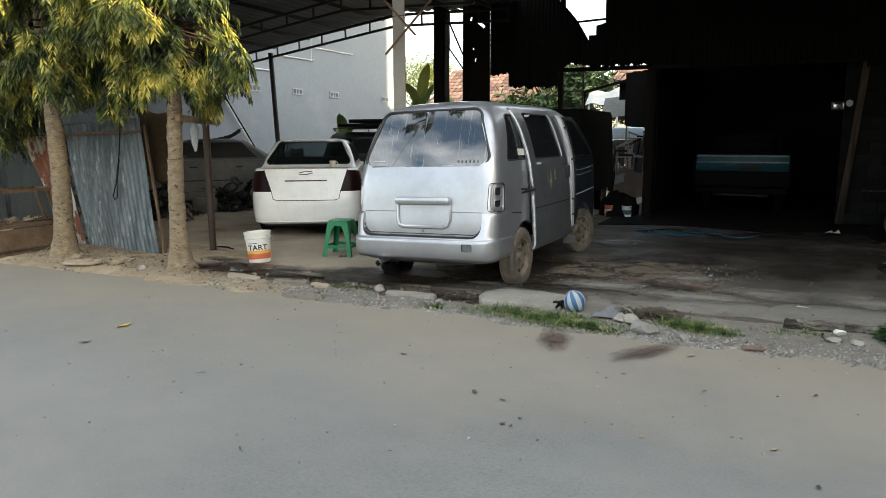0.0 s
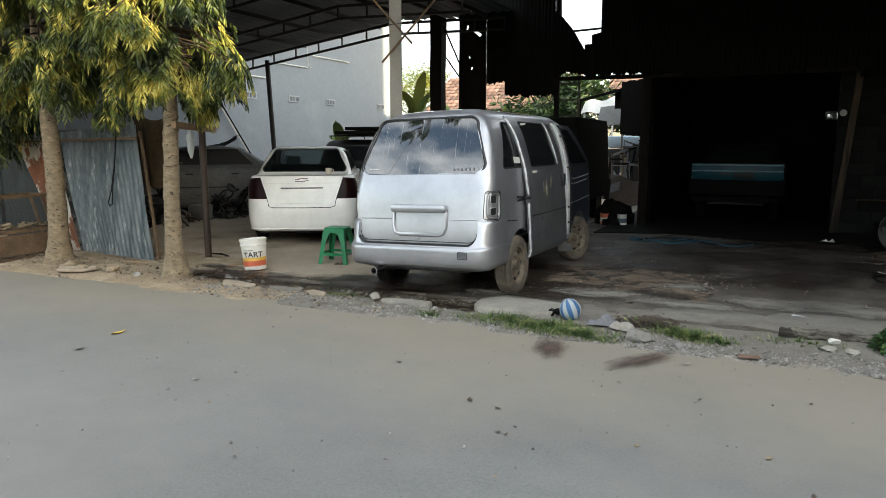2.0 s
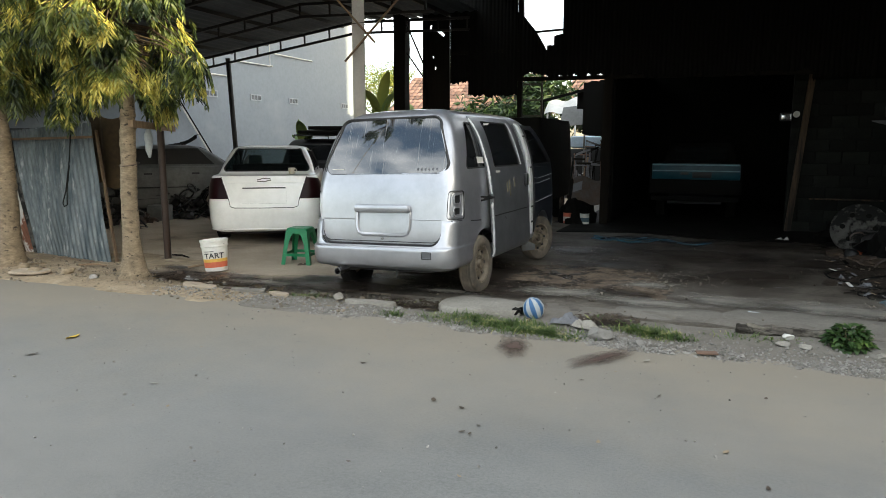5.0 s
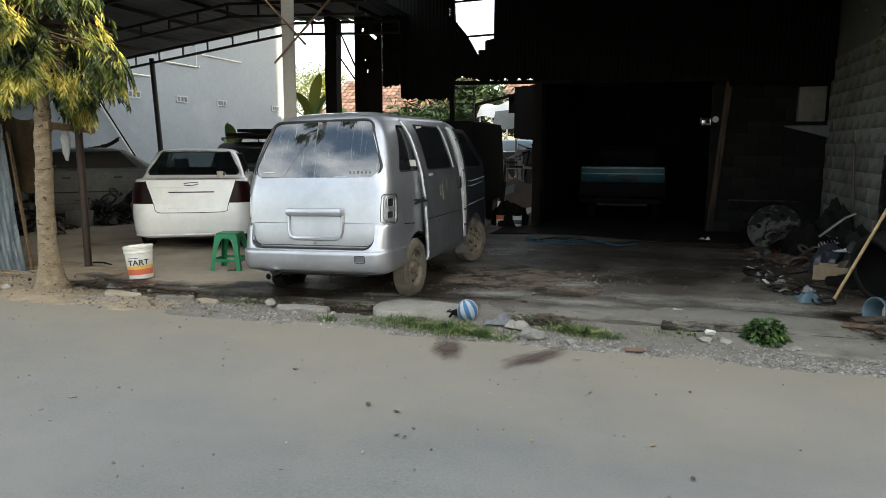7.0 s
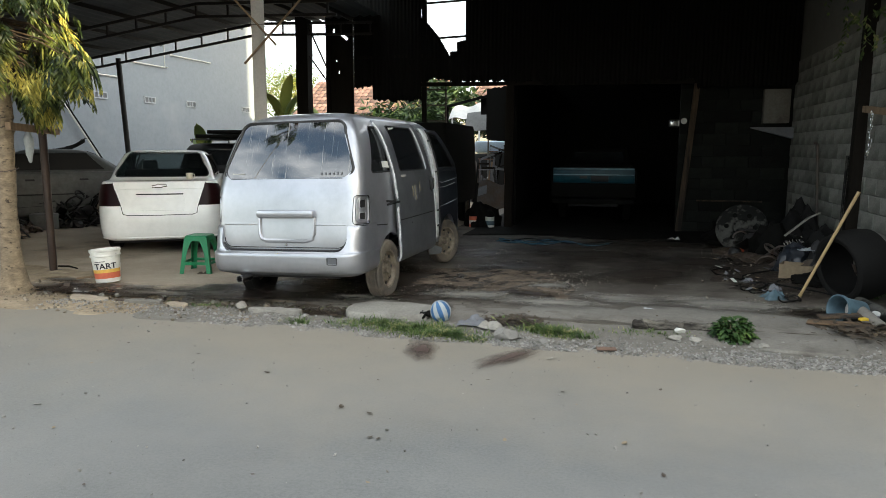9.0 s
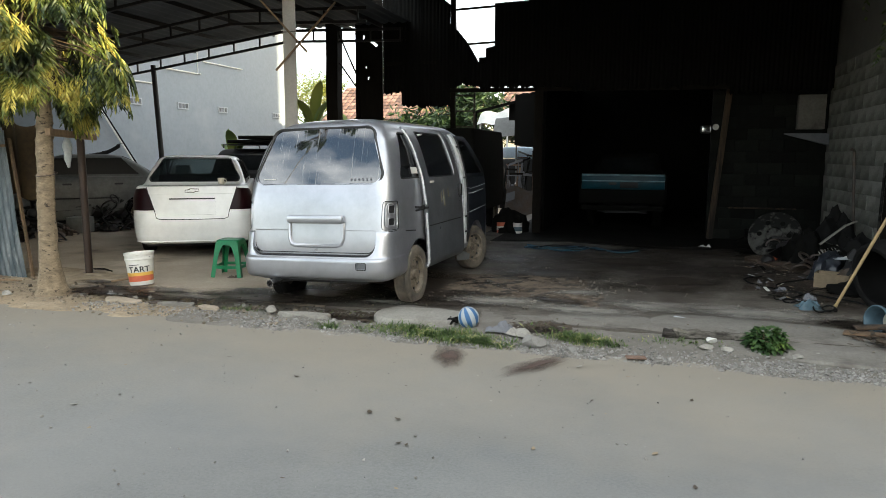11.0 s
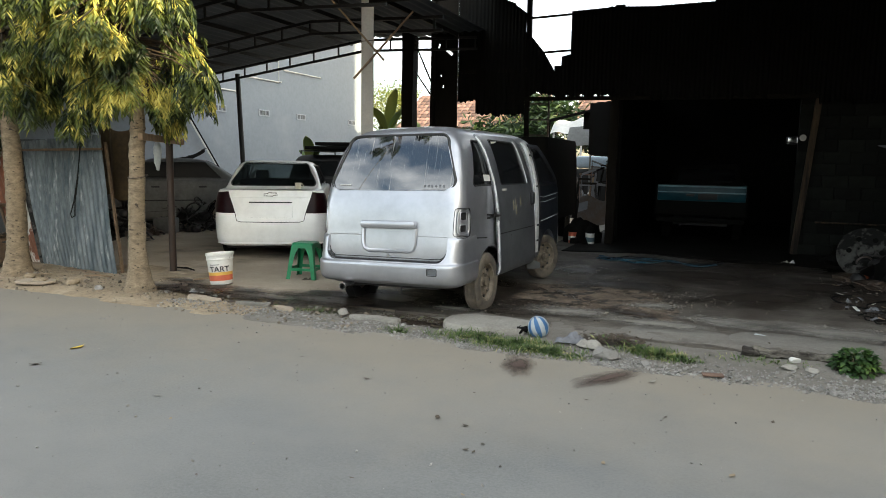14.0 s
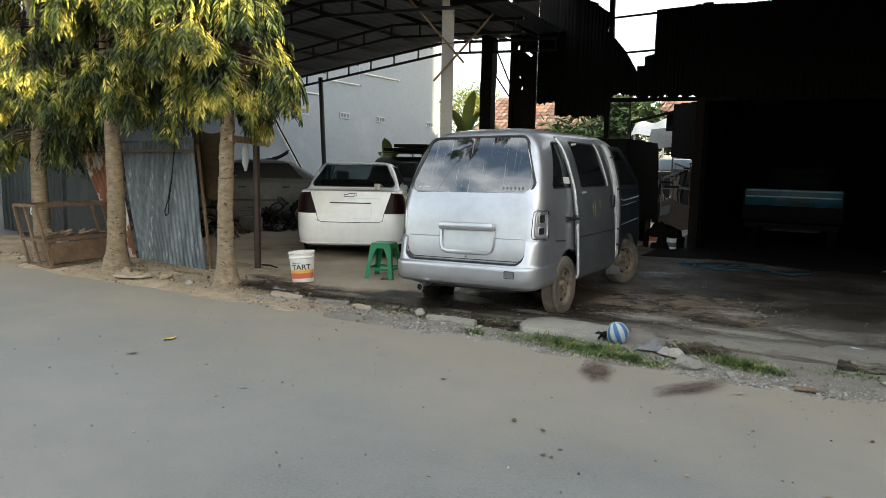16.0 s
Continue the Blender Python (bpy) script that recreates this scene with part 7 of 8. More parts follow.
for i, (u, w, s) in enumerate(((-.45, 4.88, .08), (-.53, 3.39, .05), (-1.06, 2.77, .035), (-3.32, 3.16, .06), (.08, 3.52, .06), (-2.95, 2.9, .04), (-1.1, 4.45, .03), (-.1, 4.75, .03), (-2.45, 4.7, .025), (-.9, 4.0, .03), (-.62, 4.55, .025), (-3.6, 3.9, .03), (.5, 4.9, .04), (-.2, 4.0, .025))):
    flat_bit(u, w, s * .75, M_CARD if i % 3 else M_SLAB, "small pale scrap of paper on the road", i + 5, "paper_scrap")
bm = bmesh.new()
box(bm, -.075, .075, -.035, .035, 0, .012, .004)
whole("brick_shard", bm, M_SHARD, site(-.06, 5.24, .0, 12), "flat broken red tile on the gravel", "tile")


def stain(u, w, su, sw, seed, turn, label, material=None, z=.013):
    bm = bmesh.new()
    n = 40
    pts = []
    for i in range(n):
        a = 6.283 * i / n
        k = 1 + .35 * noise.noise(Vector((math.cos(a) * 1.3, math.sin(a) * 1.3, seed))) + .18 * noise.noise(Vector((math.cos(a) * 5, math.sin(a) * 5, seed)))
        pts.append((su * k * math.cos(a), sw * k * math.sin(a)))
    c = bm.verts.new((0, 0, z))
    ring = [bm.verts.new((x, y, z)) for x, y in pts]
    for i in range(n):
        bm.faces.new((c, ring[i], ring[(i + 1) % n]))
    return whole("stain", bm, material or M_STAIN, site(u, w, 0, turn), label, "stain", kind="structure")


stain(-1.42, 4.84, .15, .33, 1, 17, "dark brown oil stain on the road")
stain(-.75, 4.80, .40, .12, 2, 58, "dark brown oil stain on the road")

# wet oil patches; those beneath the van carry its shade too
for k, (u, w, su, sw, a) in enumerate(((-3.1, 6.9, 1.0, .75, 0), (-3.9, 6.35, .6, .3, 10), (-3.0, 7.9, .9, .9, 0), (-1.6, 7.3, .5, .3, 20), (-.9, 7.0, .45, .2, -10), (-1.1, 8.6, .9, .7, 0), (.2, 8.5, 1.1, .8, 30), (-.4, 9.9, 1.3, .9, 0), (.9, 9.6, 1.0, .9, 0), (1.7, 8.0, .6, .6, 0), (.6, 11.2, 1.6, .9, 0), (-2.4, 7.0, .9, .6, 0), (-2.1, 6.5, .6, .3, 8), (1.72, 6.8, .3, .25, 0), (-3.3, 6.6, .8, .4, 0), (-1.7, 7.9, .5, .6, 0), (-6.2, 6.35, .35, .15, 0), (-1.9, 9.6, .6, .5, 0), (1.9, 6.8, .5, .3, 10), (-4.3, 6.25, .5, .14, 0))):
    stain(u, w, su, sw, 10 + k, a, "dark wet oil stain on the concrete", M_STAINSHADE, .034 if u > -3 else .026)
# broken ground beside the van: soil and crumbled concrete, rough and cracked
def rough_patch(u0, u1, w0, w1, high, seed, material, label, base=.026):
    bm = bmesh.new()

    def fn(a, b):
        u, w = u0 + (u1 - u0) * a, w0 + (w1 - w0) * b
        rim = min(1, 4 * min(a, 1 - a, b, 1 - b))
        rim = max(0, rim + .5 * noise.noise(Vector((u * 2.1, w * 2.1, seed))) - .35)
        n = noise.noise(Vector((u * 5, w * 5, seed))) + .6 * noise.noise(Vector((u * 13, w * 13, seed))) + .4 * noise.noise(Vector((u * 29, w * 29, seed)))
        return Vector((u, w, .006 + min(1, rim) * (base + high * (.5 + .6 * n))))
    sheet(bm, fn, int((u1 - u0) / .022), int((w1 - w0) / .022))
    return whole("broken_floor", bm, material, SITE, label, kind="structure", angle=50)


rough_patch(-2.75, -.25, 6.75, 8.7, .040, 3, M_SOIL, "brown soil and crumbled concrete beside the van")
rough_patch(-4.6, -2.9, 6.12, 6.7, .022, 5, M_SOILWET, "dark wet churned soil before the van", .006)
rough_patch(-6.1, -4.7, 5.85, 6.3, .040, 7, M_SOILWET, "dark wet churned soil along the drain")
rough_patch(-1.15, -.62, 5.72, 5.98, .03, 11, M_SOILWET, "dark leaf mould in the drain")
rough_patch(1.0, 2.2, 8.2, 10.6, .035, 9, M_SOILWET, "black oily dirt round the scrap")
# rotting leaves and crumbs caught in the drain
lr = random.Random(77)
for mat, n, lab in ((M_LEAFDRY, 390, "brown rotting leaves caught in the drain"), (M_SOILWET, 150, "black wet crumbs of soil in the drain"), (M_GRASS, 60, "green scraps of leaf in the drain")):
    lv, lf = [], []
    for i in range(n):
        u = lr.uniform(-3.15, -2.38) if lr.random() < .75 else lr.uniform(-4.6, -3.1)
        p = Vector((u, 5.96 + .12 * (u + 2.7) + lr.gauss(0, .075), lr.uniform(-.045, .012)))
        if i % 3 == 0:
            p = Vector((lr.gauss(-.88, .13), lr.gauss(5.83, .06), lr.uniform(.03, .06)))
        a, size, tilt = lr.uniform(0, 6.283), lr.uniform(.012, .036), lr.uniform(-.4, .7)
        d, q = Vector((math.cos(a), math.sin(a), tilt)), Vector((-math.sin(a), math.cos(a), lr.uniform(-.5, .5)))
        k = len(lv)
        lv += [tuple(p - d * size), tuple(p + q * size * .45), tuple(p + d * size), tuple(p - q * size * .45), tuple(p + Vector((0, 0, size * .3)))]
        lf += [(k, k + 1, k + 4), (k + 1, k + 2, k + 4), (k + 2, k + 3, k + 4), (k + 3, k, k + 4)]
    ob = new("leaf_litter", raw("leaf_litter", lv, lf, mat))
    ob.matrix_world = SITE
    tagged(ob, lab, "leaf litter", kind="stuff")
# scraped pale patches where the floor has broken up
for k, (u, w, su, sw, a) in enumerate(((-.75, 7.45, .42, .28, 15), (-1.5, 6.75, .6, .25, 5), (.05, 7.0, .6, .3, -8), (.9, 7.0, .9, .35, 0), (-.6, 6.6, .7, .25, 0), (-2.6, 6.35, .4, .15, 0))):
    stain(u, w, su, sw, 30 + k, a, "scraped pale patch of bare concrete", M_PALESTAIN, .038)
rng = random.Random(77)
spots = []
for i in range(1500):
    cu, cw, ru, rw = rng.choice(((-.75, 7.45, .25, .25), (-1.9, 7.3, .25, .5), (-1.3, 7.6, .5, .5), (-2.6, 6.5, .7, .2), (-1.5, 6.75, .5, .2), (-.4, 8.0, .4, .2), (1.6, 8.3, .25, .9), (1.5, 9.6, .3, .6)))
    r = abs(rng.gauss(.003, .006)) + .002
    spots.append((rng.gauss(cu, ru), rng.gauss(cw, rw), .028 + r * .3, r))
ob = new("floor_rubble", raw("floor_rubble", *pebbles(spots, rng), M_CHIP))
ob.matrix_world = SITE
tagged(ob, "chips of broken concrete on the workshop floor", "rubble", kind="stuff")

# ---- junk along the block wall ----
bm = bmesh.new()
prof = [(.255, -.24), (.275, -.262), (.305, -.265), (.33, -.24), (.345, -.12), (.35, 0), (.345, .12), (.33, .24), (.305, .265), (.275, .262), (.255, .24), (.30, .15), (.31, 0), (.30, -.15), (.255, -.24)]
lathe(bm, prof, 44)
whole("big_tyre", bm, M_RUBBERBLACK, site(2.30, 7.66, .365) @ Euler((radians(80), 0, radians(112))).to_matrix().to_4x4() @ Matrix.Diagonal((1.05, 1.05, .72, 1)), "wide bald black truck tyre leaning on the block wall", "tyre")
bm = bmesh.new()
rod(bm, (1.80, 7.6, .0), (2.25, 7.53, 1.117), .015, .017, 10)
rod(bm, (1.795, 7.601, -.01), (1.82, 7.597, .05), .02, .018, 10)
whole("broom_handle", bm, M_BAMBOO, SITE, "bare wooden broom handle leaning on the tyre", "stick")
bm = bmesh.new()
rod(bm, (0, 0, 0), (-.05, .1, 1.15), .02, .02, 8)
rod(bm, (-.05, .1, 1.15), (-.09, .06, 1.17), .018, .02, 8)
whole("iron_bar", bm, M_SCRAP, site(2.70, 10.75, .45), "dark iron bar standing against the block wall", "bar")
bm = bmesh.new()
rod(bm, (0, 0, 0), (.02, .0, 1.45), .018, .018, 8)
whole("iron_bar", bm, M_SCRAPPALE, site(2.72, 9.75, 0), "grey pipe standing against the block wall", "bar")
pail = thing("blue_pail", site(1.90, 6.64, .125) @ Euler((radians(82), 0, radians(-62))).to_matrix().to_4x4() @ Matrix.Diagonal((.88, .88, .88, 1)), "faded blue plastic pail lying on its side", "bucket")
bm = bmesh.new()
lathe(bm, [(0, -.30), (.10, -.30), (.128, -.03), (.145, -.03), (.147, 0), (.135, .002), (.122, -.02), (.095, -.29), (0, -.29)], 30)
part("tub", bm, M_BLUEPAIL, pail)
bm = bmesh.new()
lathe(bm, [(0, -.2), (.1, -.2), (.1, -.19), (0, -.19)], 20)
part("paint_residue", bm, M_RUST, pail, "dried red paint inside")
crate = thing("cardboard_box", site(2.03, 8.72, .02, -22) @ Matrix.Diagonal((.88, .88, .88, 1)), "open torn cardboard box in the junk heap", "box")
for x0, x1, y0, y1, z0, z1 in ((-.2, .2, -.14, -.13, 0, .2), (-.2, .2, .13, .14, 0, .2), (-.2, -.19, -.13, .13, 0, .2), (.19, .2, -.13, .13, 0, .2), (-.2, .2, -.14, .14, -.01, 0)):
    bm = bmesh.new()
    box(bm, x0, x1, y0, y1, z0, z1)
    part("panel", bm, M_CARD, crate)
bm = bmesh.new()
box(bm, -.2, -.19, -.14, .14, 0, .14, 0, pose(-.2, 0, .2, 0, 0, 0) @ pose(.2, 0, 0, 0, -150, 0))
part("flap", bm, M_CARD, crate)


def scrap_pile(u, w, r, h, seed, material, label, turn=0):
    """A tangled pile: bent plates, casings, bars, rings and caps thrown together."""
    rng = random.Random(seed)
    pile = thing("scrap_pile", site(u, w, .015, turn), label, "scrap")
    for i in range(30):
        a, d = rng.uniform(0, 6.283), r * math.sqrt(rng.random())
        top = h * (1 - (d / r) ** 1.5)
        c = Vector((d * math.cos(a), d * math.sin(a), rng.uniform(.1, 1) * top))
        q = Matrix.Translation(c) @ Euler((rng.uniform(-.9, .9), rng.uniform(-.9, .9), rng.uniform(0, 6.3))).to_matrix().to_4x4()
        name = ("plate", "casing", "bar", "ring", "cap")[i % 5]
        bm = bmesh.new()
        if name == "plate":
            sheet(bm, lambda x, y: q @ Vector(((x - .5) * r * .8, (y - .5) * r * .5, .05 * math.sin(x * 5 + i) + .04 * y * math.cos(i))), 5, 4, .006)
        elif name == "casing":
            box(bm, -r * .2, r * .2, -r * .14, r * .14, -r * .12, r * .12, .01, q)
        elif name == "bar":
            rod(bm, q @ Vector((-r * .5, 0, 0)), q @ Vector((r * .5, 0, 0)), rng.uniform(.012, .03), n=8)
        elif name == "ring":
            k = rng.uniform(.08, .16)
            tube(bm, [q @ Vector((k * math.cos(t), k * math.sin(t), 0)) for t in [6.283 * j / 14 for j in range(14)]], .018, 6, True)
        else:
            lathe(bm, [(0, -.08), (.07, -.08), (.1, -.03), (.1, .03), (.05, .08), (0, .08)], 12, "Z", q)
        for v in bm.verts:
            v.co.z = max(0.0, v.co.z)
        part(name, bm, material, pile)
    return pile


def heap(u, w, r, h, seed, material, label, name="junk_lump", category="junk", flat=1.0):
    bm = bmesh.new()
    bmesh.ops.create_icosphere(bm, subdivisions=4, radius=1)
    for v in bm.verts:
        k = 1 + .35 * noise.noise(v.co * 2 + Vector((seed, 0, 0))) + .16 * noise.noise(v.co * 6 + Vector((seed, 0, 0)))
        v.co = Vector((v.co.x * r * k, v.co.y * r * k * flat, max(-.02, v.co.z * h * k)))
    return whole(name, bm, material, site(u, w, 0, seed * 31), label, category, angle=45)


heap(2.35, 9.0, .38, .26, 1, M_MUDWET, "dark dusty heap of scrap by the wall")
heap(2.25, 8.5, .32, .14, 2, M_SHADEBLACK, "flattened black plastic sheeting in the heap")
heap(2.45, 9.25, .28, .52, 3, M_RUBBERBLACK, "full black plastic rubbish bag by the wall", "rubbish_bag", "bag")
heap(2.3, 8.85, .16, .42, 4, M_DARKCAR, "dark blue plastic bag on the heap", "rubbish_bag", "bag")
heap(1.75, 10.1, .34, .10, 5, M_MUDWET, "low heap of oily scrap on the floor")
scrap_pile(2.1, 9.9, .42, .34, 6, M_SCRAP, "tangle of greasy metal scrap by the wall")
scrap_pile(1.95, 10.55, .40, .5, 7, M_BLACKSTEEL, "tangle of black car parts by the flywheel")
scrap_pile(2.3, 9.3, .3, .5, 8, M_SHADEBLACK, "black plastic car parts by the wall")
heap(1.9, 12.3, .5, .35, 7, M_SHADEBLACK, "near-black heap of scrap at the inner wall")
heap(2.2, 6.3, .28, .06, 8, M_DIRT, "low heap of earth and leaves at the road edge")
rag(2.25, 9.0, .16, .08, 21, M_PALEPAPER, "white paper packet on the heap", .03, 20, "packet").location.z = .33
rag(2.15, 8.85, .2, .1, 22, M_WHITECLOTH, "white paper packet on the heap", .03, 0, "packet").location.z = .34
rag(1.56, 7.5, .26, .2, 23, M_BLUEPAIL, "crumpled pale blue cloth on the floor", .12, 15)
rag(1.62, 7.85, .2, .14, 24, M_RAG, "crumpled grey cloth on the floor", .1, 50)
rag(1.45, 8.35, .22, .14, 25, M_RAG, "grey dusty rag on the floor", .08, -30)
rag(1.3, 8.75, .16, .1, 26, M_RAG, "grey dusty rag on the floor", .07, 10)
rag(1.24, 9.55, .2, .08, 27, M_PALEPAPER, "white paper scrap on the floor", .03, -5)
rag(1.55, 10.2, .3, .12, 28, M_ORANGE, "faded red plastic scrap on the floor", .07, 5)
rag(.62, 8.0, .22, .05, 29, M_RAG, "thin pale scrap on the floor", .015, -5)
rag(.85, 12.0, .25, .12, 30, M_PALEPAPER, "pale crumpled paper on the workshop floor", .09, -5)
for k, (u, w, r) in enumerate(((1.42, 7.86, .11), (1.5, 7.78, .13), (1.68, 7.42, .12), (1.72, 7.46, .09))):
    bm = bmesh.new()
    tube(bm, [(r * math.cos(a) * 1.2, r * math.sin(a) * .8, .012 + .012 * math.sin(3 * a + k)) for a in [6.283 * i / 22 for i in range(22)]], .008, 6, True)
    whole("cable_coil", bm, M_RUBBERBLACK, site(u, w, .02, 30 * k), "loop of black cable on the floor", "cable", "cable loops on the floor")
bm = bmesh.new()
lathe(bm, [(.055, 0), (.065, 0), (.065, .72), (.055, .72), (.055, 0)], 18)
whole("grey_pipe", bm, M_SCRAPPALE, site(2.24, 7.2, .07) @ Euler((radians(90), 0, radians(8))).to_matrix().to_4x4(), "length of grey pipe lying at the wall", "pipe")
for k, (u, w, a, l) in enumerate(((1.85, 6.35, -20, .5), (2.0, 6.2, 25, .45), (1.92, 6.5, 5, .42))):
    bm = bmesh.new()
    box(bm, -l / 2, l / 2, -.06, .06, 0, .015, .003)
    whole("board", bm, M_DIMWOOD if k else M_CAGEWOOD, site(u, w, .05 + .018 * k, a) @ pose(0, 0, 0, 3, -4, 0), "short weathered board in the rubbish", "board", "boards in the rubbish")
bm = bmesh.new()
box(bm, -.035, .035, -.02, .02, 0, .025, .006)
whole("yellow_packet", bm, M_LEAFYELLOW, site(2.0, 6.28, .11, 20), "small bright yellow packet on the boards", "packet")
disc = thing("flywheel", site(1.74, 11.0, .36) @ pose(0, 0, 0, 68, 0, -18), "flaking grey flywheel leaning in the scrap", "wheel")
bm = bmesh.new()
lathe(bm, [(0, .02), (.1, .02), (.12, .05), (.3, .05), (.36, .02), (.37, -.03), (.34, -.05), (0, -.05)], 32)
part("plate", bm, M_SCRAPPALE, disc)
for i in range(6):
    bm = bmesh.new()
    a = i * 1.047
    rod(bm, (.2 * math.cos(a), .2 * math.sin(a), .045), (.2 * math.cos(a), .2 * math.sin(a), .053), .035, n=12)
    part("hole", bm, M_SHADEBLACK, disc)
grille = thing("radiator_grille", site(2.35, 9.75, .25, -55) @ pose(0, 0, 0, 0, -28, 0), "dark grille with pale slats in the scrap", "grille")
bm = bmesh.new()
box(bm, -.22, .22, -.012, .012, -.06, .06)
part("frame", bm, M_SHADEBLACK, grille)
for i in range(11):
    bm = bmesh.new()
    box(bm, -.205 + .04 * i, -.195 + .04 * i, -.02, -.013, -.05, .05)
    part("slat", bm, M_RAG, grille)
for k, (u, w, z, l, a, b) in enumerate(((2.3, 10.1, .35, .7, -60, 24), (2.2, 10.6, .2, .6, -40, 30))):
    bm = bmesh.new()
    box(bm, -l / 2, l / 2, -.05, .05, -.006, .006, .002)
    whole("metal_strip", bm, M_SCRAPPALE, site(u, w, z, a) @ pose(0, 0, 0, 0, b, 0), "bent pale metal strip in the scrap", "metal strip", "metal strips in the scrap")
for k, (u, w, z, r, h, mt, lab) in enumerate(((2.05, 10.2, 0, .30, .55, M_SHADEBLACK, "black plastic car trim heaped by the wall"), (2.4, 10.4, 0, .34, .75, M_RUBBERBLACK, "black scrap heap against the block wall"), (1.5, 10.6, 0, .2, .10, M_MUDWET, "low heap of oily rags"), (2.12, 9.15, 0, .24, .34, M_NAVY, "dark blue plastic sack of scrap"))):
    heap(u, w, r, h, 120 + k, mt, lab, "scrap_lump", "scrap")
comb = thing("slotted_trim", site(2.06, 9.55, .25) @ pose(0, 0, 0, 0, -27, -6), "pale slotted strip of car trim in the scrap", "car trim")
bm = bmesh.new()
box(bm, 0, .27, -.008, .008, 0, .02, .003)
part("strip", bm, M_SLAB, comb)
for i in range(7):
    bm = bmesh.new()
    box(bm, .01 + .036 * i, .022 + .036 * i, -.006, .006, .02, .085)
    part("tooth", bm, M_SLAB, comb)
bm = bmesh.new()
beam(bm, (2.05, 9.6, .42), (2.33, 9.65, .66), .03, .02)
beam(bm, (2.33, 9.65, .66), (2.47, 9.7, .72), .02, .02)
whole("metal_strip", bm, M_SLAB, SITE, "bright bent metal strip standing out of the scrap", "metal strip", "metal strips in the scrap")
for k, (r0, u, w, z, ax) in enumerate(((.17, 1.7, 10.5, .2, 60), (.14, 2.02, 9.5, .16, 80))):
    bm = bmesh.new()
    tube(bm, [(r0 * math.cos(a), r0 * .7 * math.sin(a), .03 * math.sin(3 * a)) for a in [3.9 * i / 18 for i in range(19)]], .012, 6)
    whole("bent_rod", bm, M_SCRAP, site(u, w, z) @ pose(0, 0, 0, 70, ax, 0), "bent rusty steel rod in the scrap", "rod", "bent rods in the scrap")
rag(1.62, 10.75, .34, .16, 131, M_ORANGE, "dull red plastic shard in the scrap", .14, 25, "plastic_shard")
bm = bmesh.new()
box(bm, -.55, .55, -.06, .0, -.012, .012, .004)
whole("wall_shelf", bm, M_DIMWOOD, site(1.85, 13.25, .60), "narrow pale plank along the inner wall", "shelf")
bm = bmesh.new()
box(bm, -.21, .21, -.18, .0, 0, .58, .01)
box(bm, -.18, .18, -.187, -.18, .04, .54, .004)
whole("wall_cabinet", bm, M_APRON, site(2.52, 13.3, 1.98), "small stained cabinet on the inner wall", "cabinet")
bm = bmesh.new()
prv = [bm.verts.new(p) for p in ((-.42, -.02, .06), (.28, -.3, -.14), (.28, -.3, .06), (-.42, -.02, .075), (.28, -.02, -.14), (.28, -.02, .075))]
bm.faces.new((prv[0], prv[1], prv[2], prv[3]))
bm.faces.new((prv[1], prv[4], prv[5], prv[2]))
bm.faces.new((prv[0], prv[4], prv[1]))
bm.faces.new((prv[3], prv[2], prv[5]))
bm.faces.new((prv[0], prv[3], prv[5], prv[4]))
whole("white_bracket", bm, M_RAG, site(2.55, 13.3, 1.84), "white triangular bracket under the cabinet", "bracket", smooth=False)
mir = thing("car_mirror", site(.92, 13.05, 1.98, 12), "dark car wing mirror nailed to the timber post", "mirror")
bm = bmesh.new()
box(bm, -.19, .0, -.05, .02, -.07, .07, .03)
part("shell", bm, M_SEAL, mir)
bm = bmesh.new()
box(bm, -.17, -.02, -.056, -.051, -.05, .05, .01)
part("glass", bm, M_CHROME, mir)
bm = bmesh.new()
lathe(bm, [(0, 0), (.05, 0), (.055, .02), (.0, .03)], 14, "Y", pose(.05, -.12, .04))
part("bulb_cap", bm, M_PALEPAPER, mir)

# ---- middle of the workshop: cans, hoses, dark clutter ----
for u, w, mat, lab in ((-2.47, 12.9, M_PAIL, "white paint tin on the workshop floor"), (-2.80, 12.95, M_ORANGE, "red paint tin on the workshop floor")):
    can = thing("paint_tin", site(u, w, .02), lab, "tin", "paint tins on the floor")
    bm = bmesh.new()
    lathe(bm, [(0, 0), (.085, 0), (.088, .006), (.086, .012), (.086, .19), (.09, .195), (.09, .205), (.08, .205), (.078, .19), (0, .188)], 26)
    part("tin_body", bm, mat, can)
    bm = bmesh.new()
    lathe(bm, [(.0875, .05), (.0885, .05), (.0885, .13), (.0875, .13)], 26)
    part("label_band", bm, M_BLUEPAIL if mat is M_PAIL else M_PALEPAPER, can)
for k in range(4):
    bm = bmesh.new()
    rr = random.Random(k + 50)
    pts = []
    for i in range(26):
        t = i / 25
        pts.append((-1.95 + (1.25 + .25 * k) * t + .03 * rr.uniform(-1, 1), 10.85 + .22 * math.sin(t * 9 + k * 1.7) + .08 * k, .04 + .008 * math.sin(i + k)))
    tube(bm, pts, .011, 6)
    whole("air_hose", bm, M_BLUESHEET if k < 3 else M_RUBBERBLACK, SITE, "blue air hose snaking over the floor", "hose", "hoses on the floor")
bm = bmesh.new()
sheet(bm, lambda a, b: Vector((-2.75 + .55 * a, 12.95 + .25 * b + .1 * a, .42 + .45 * b + .05 * math.sin(a * 6))), 10, 8, .006)
whole("wrecked_bonnet", bm, M_SCRAP, SITE, "bent dark car panel propped among the clutter", "car panel")
bm = bmesh.new()
sheet(bm, lambda a, b: Vector((-2.70 + .17 * a, 12.85 + .06 * b, .62 + .16 * b + .06 * a)), 4, 4, .003)
whole("paper_sheet", bm, M_RAG, SITE, "pale crumpled sheet of paper among the clutter", "paper")
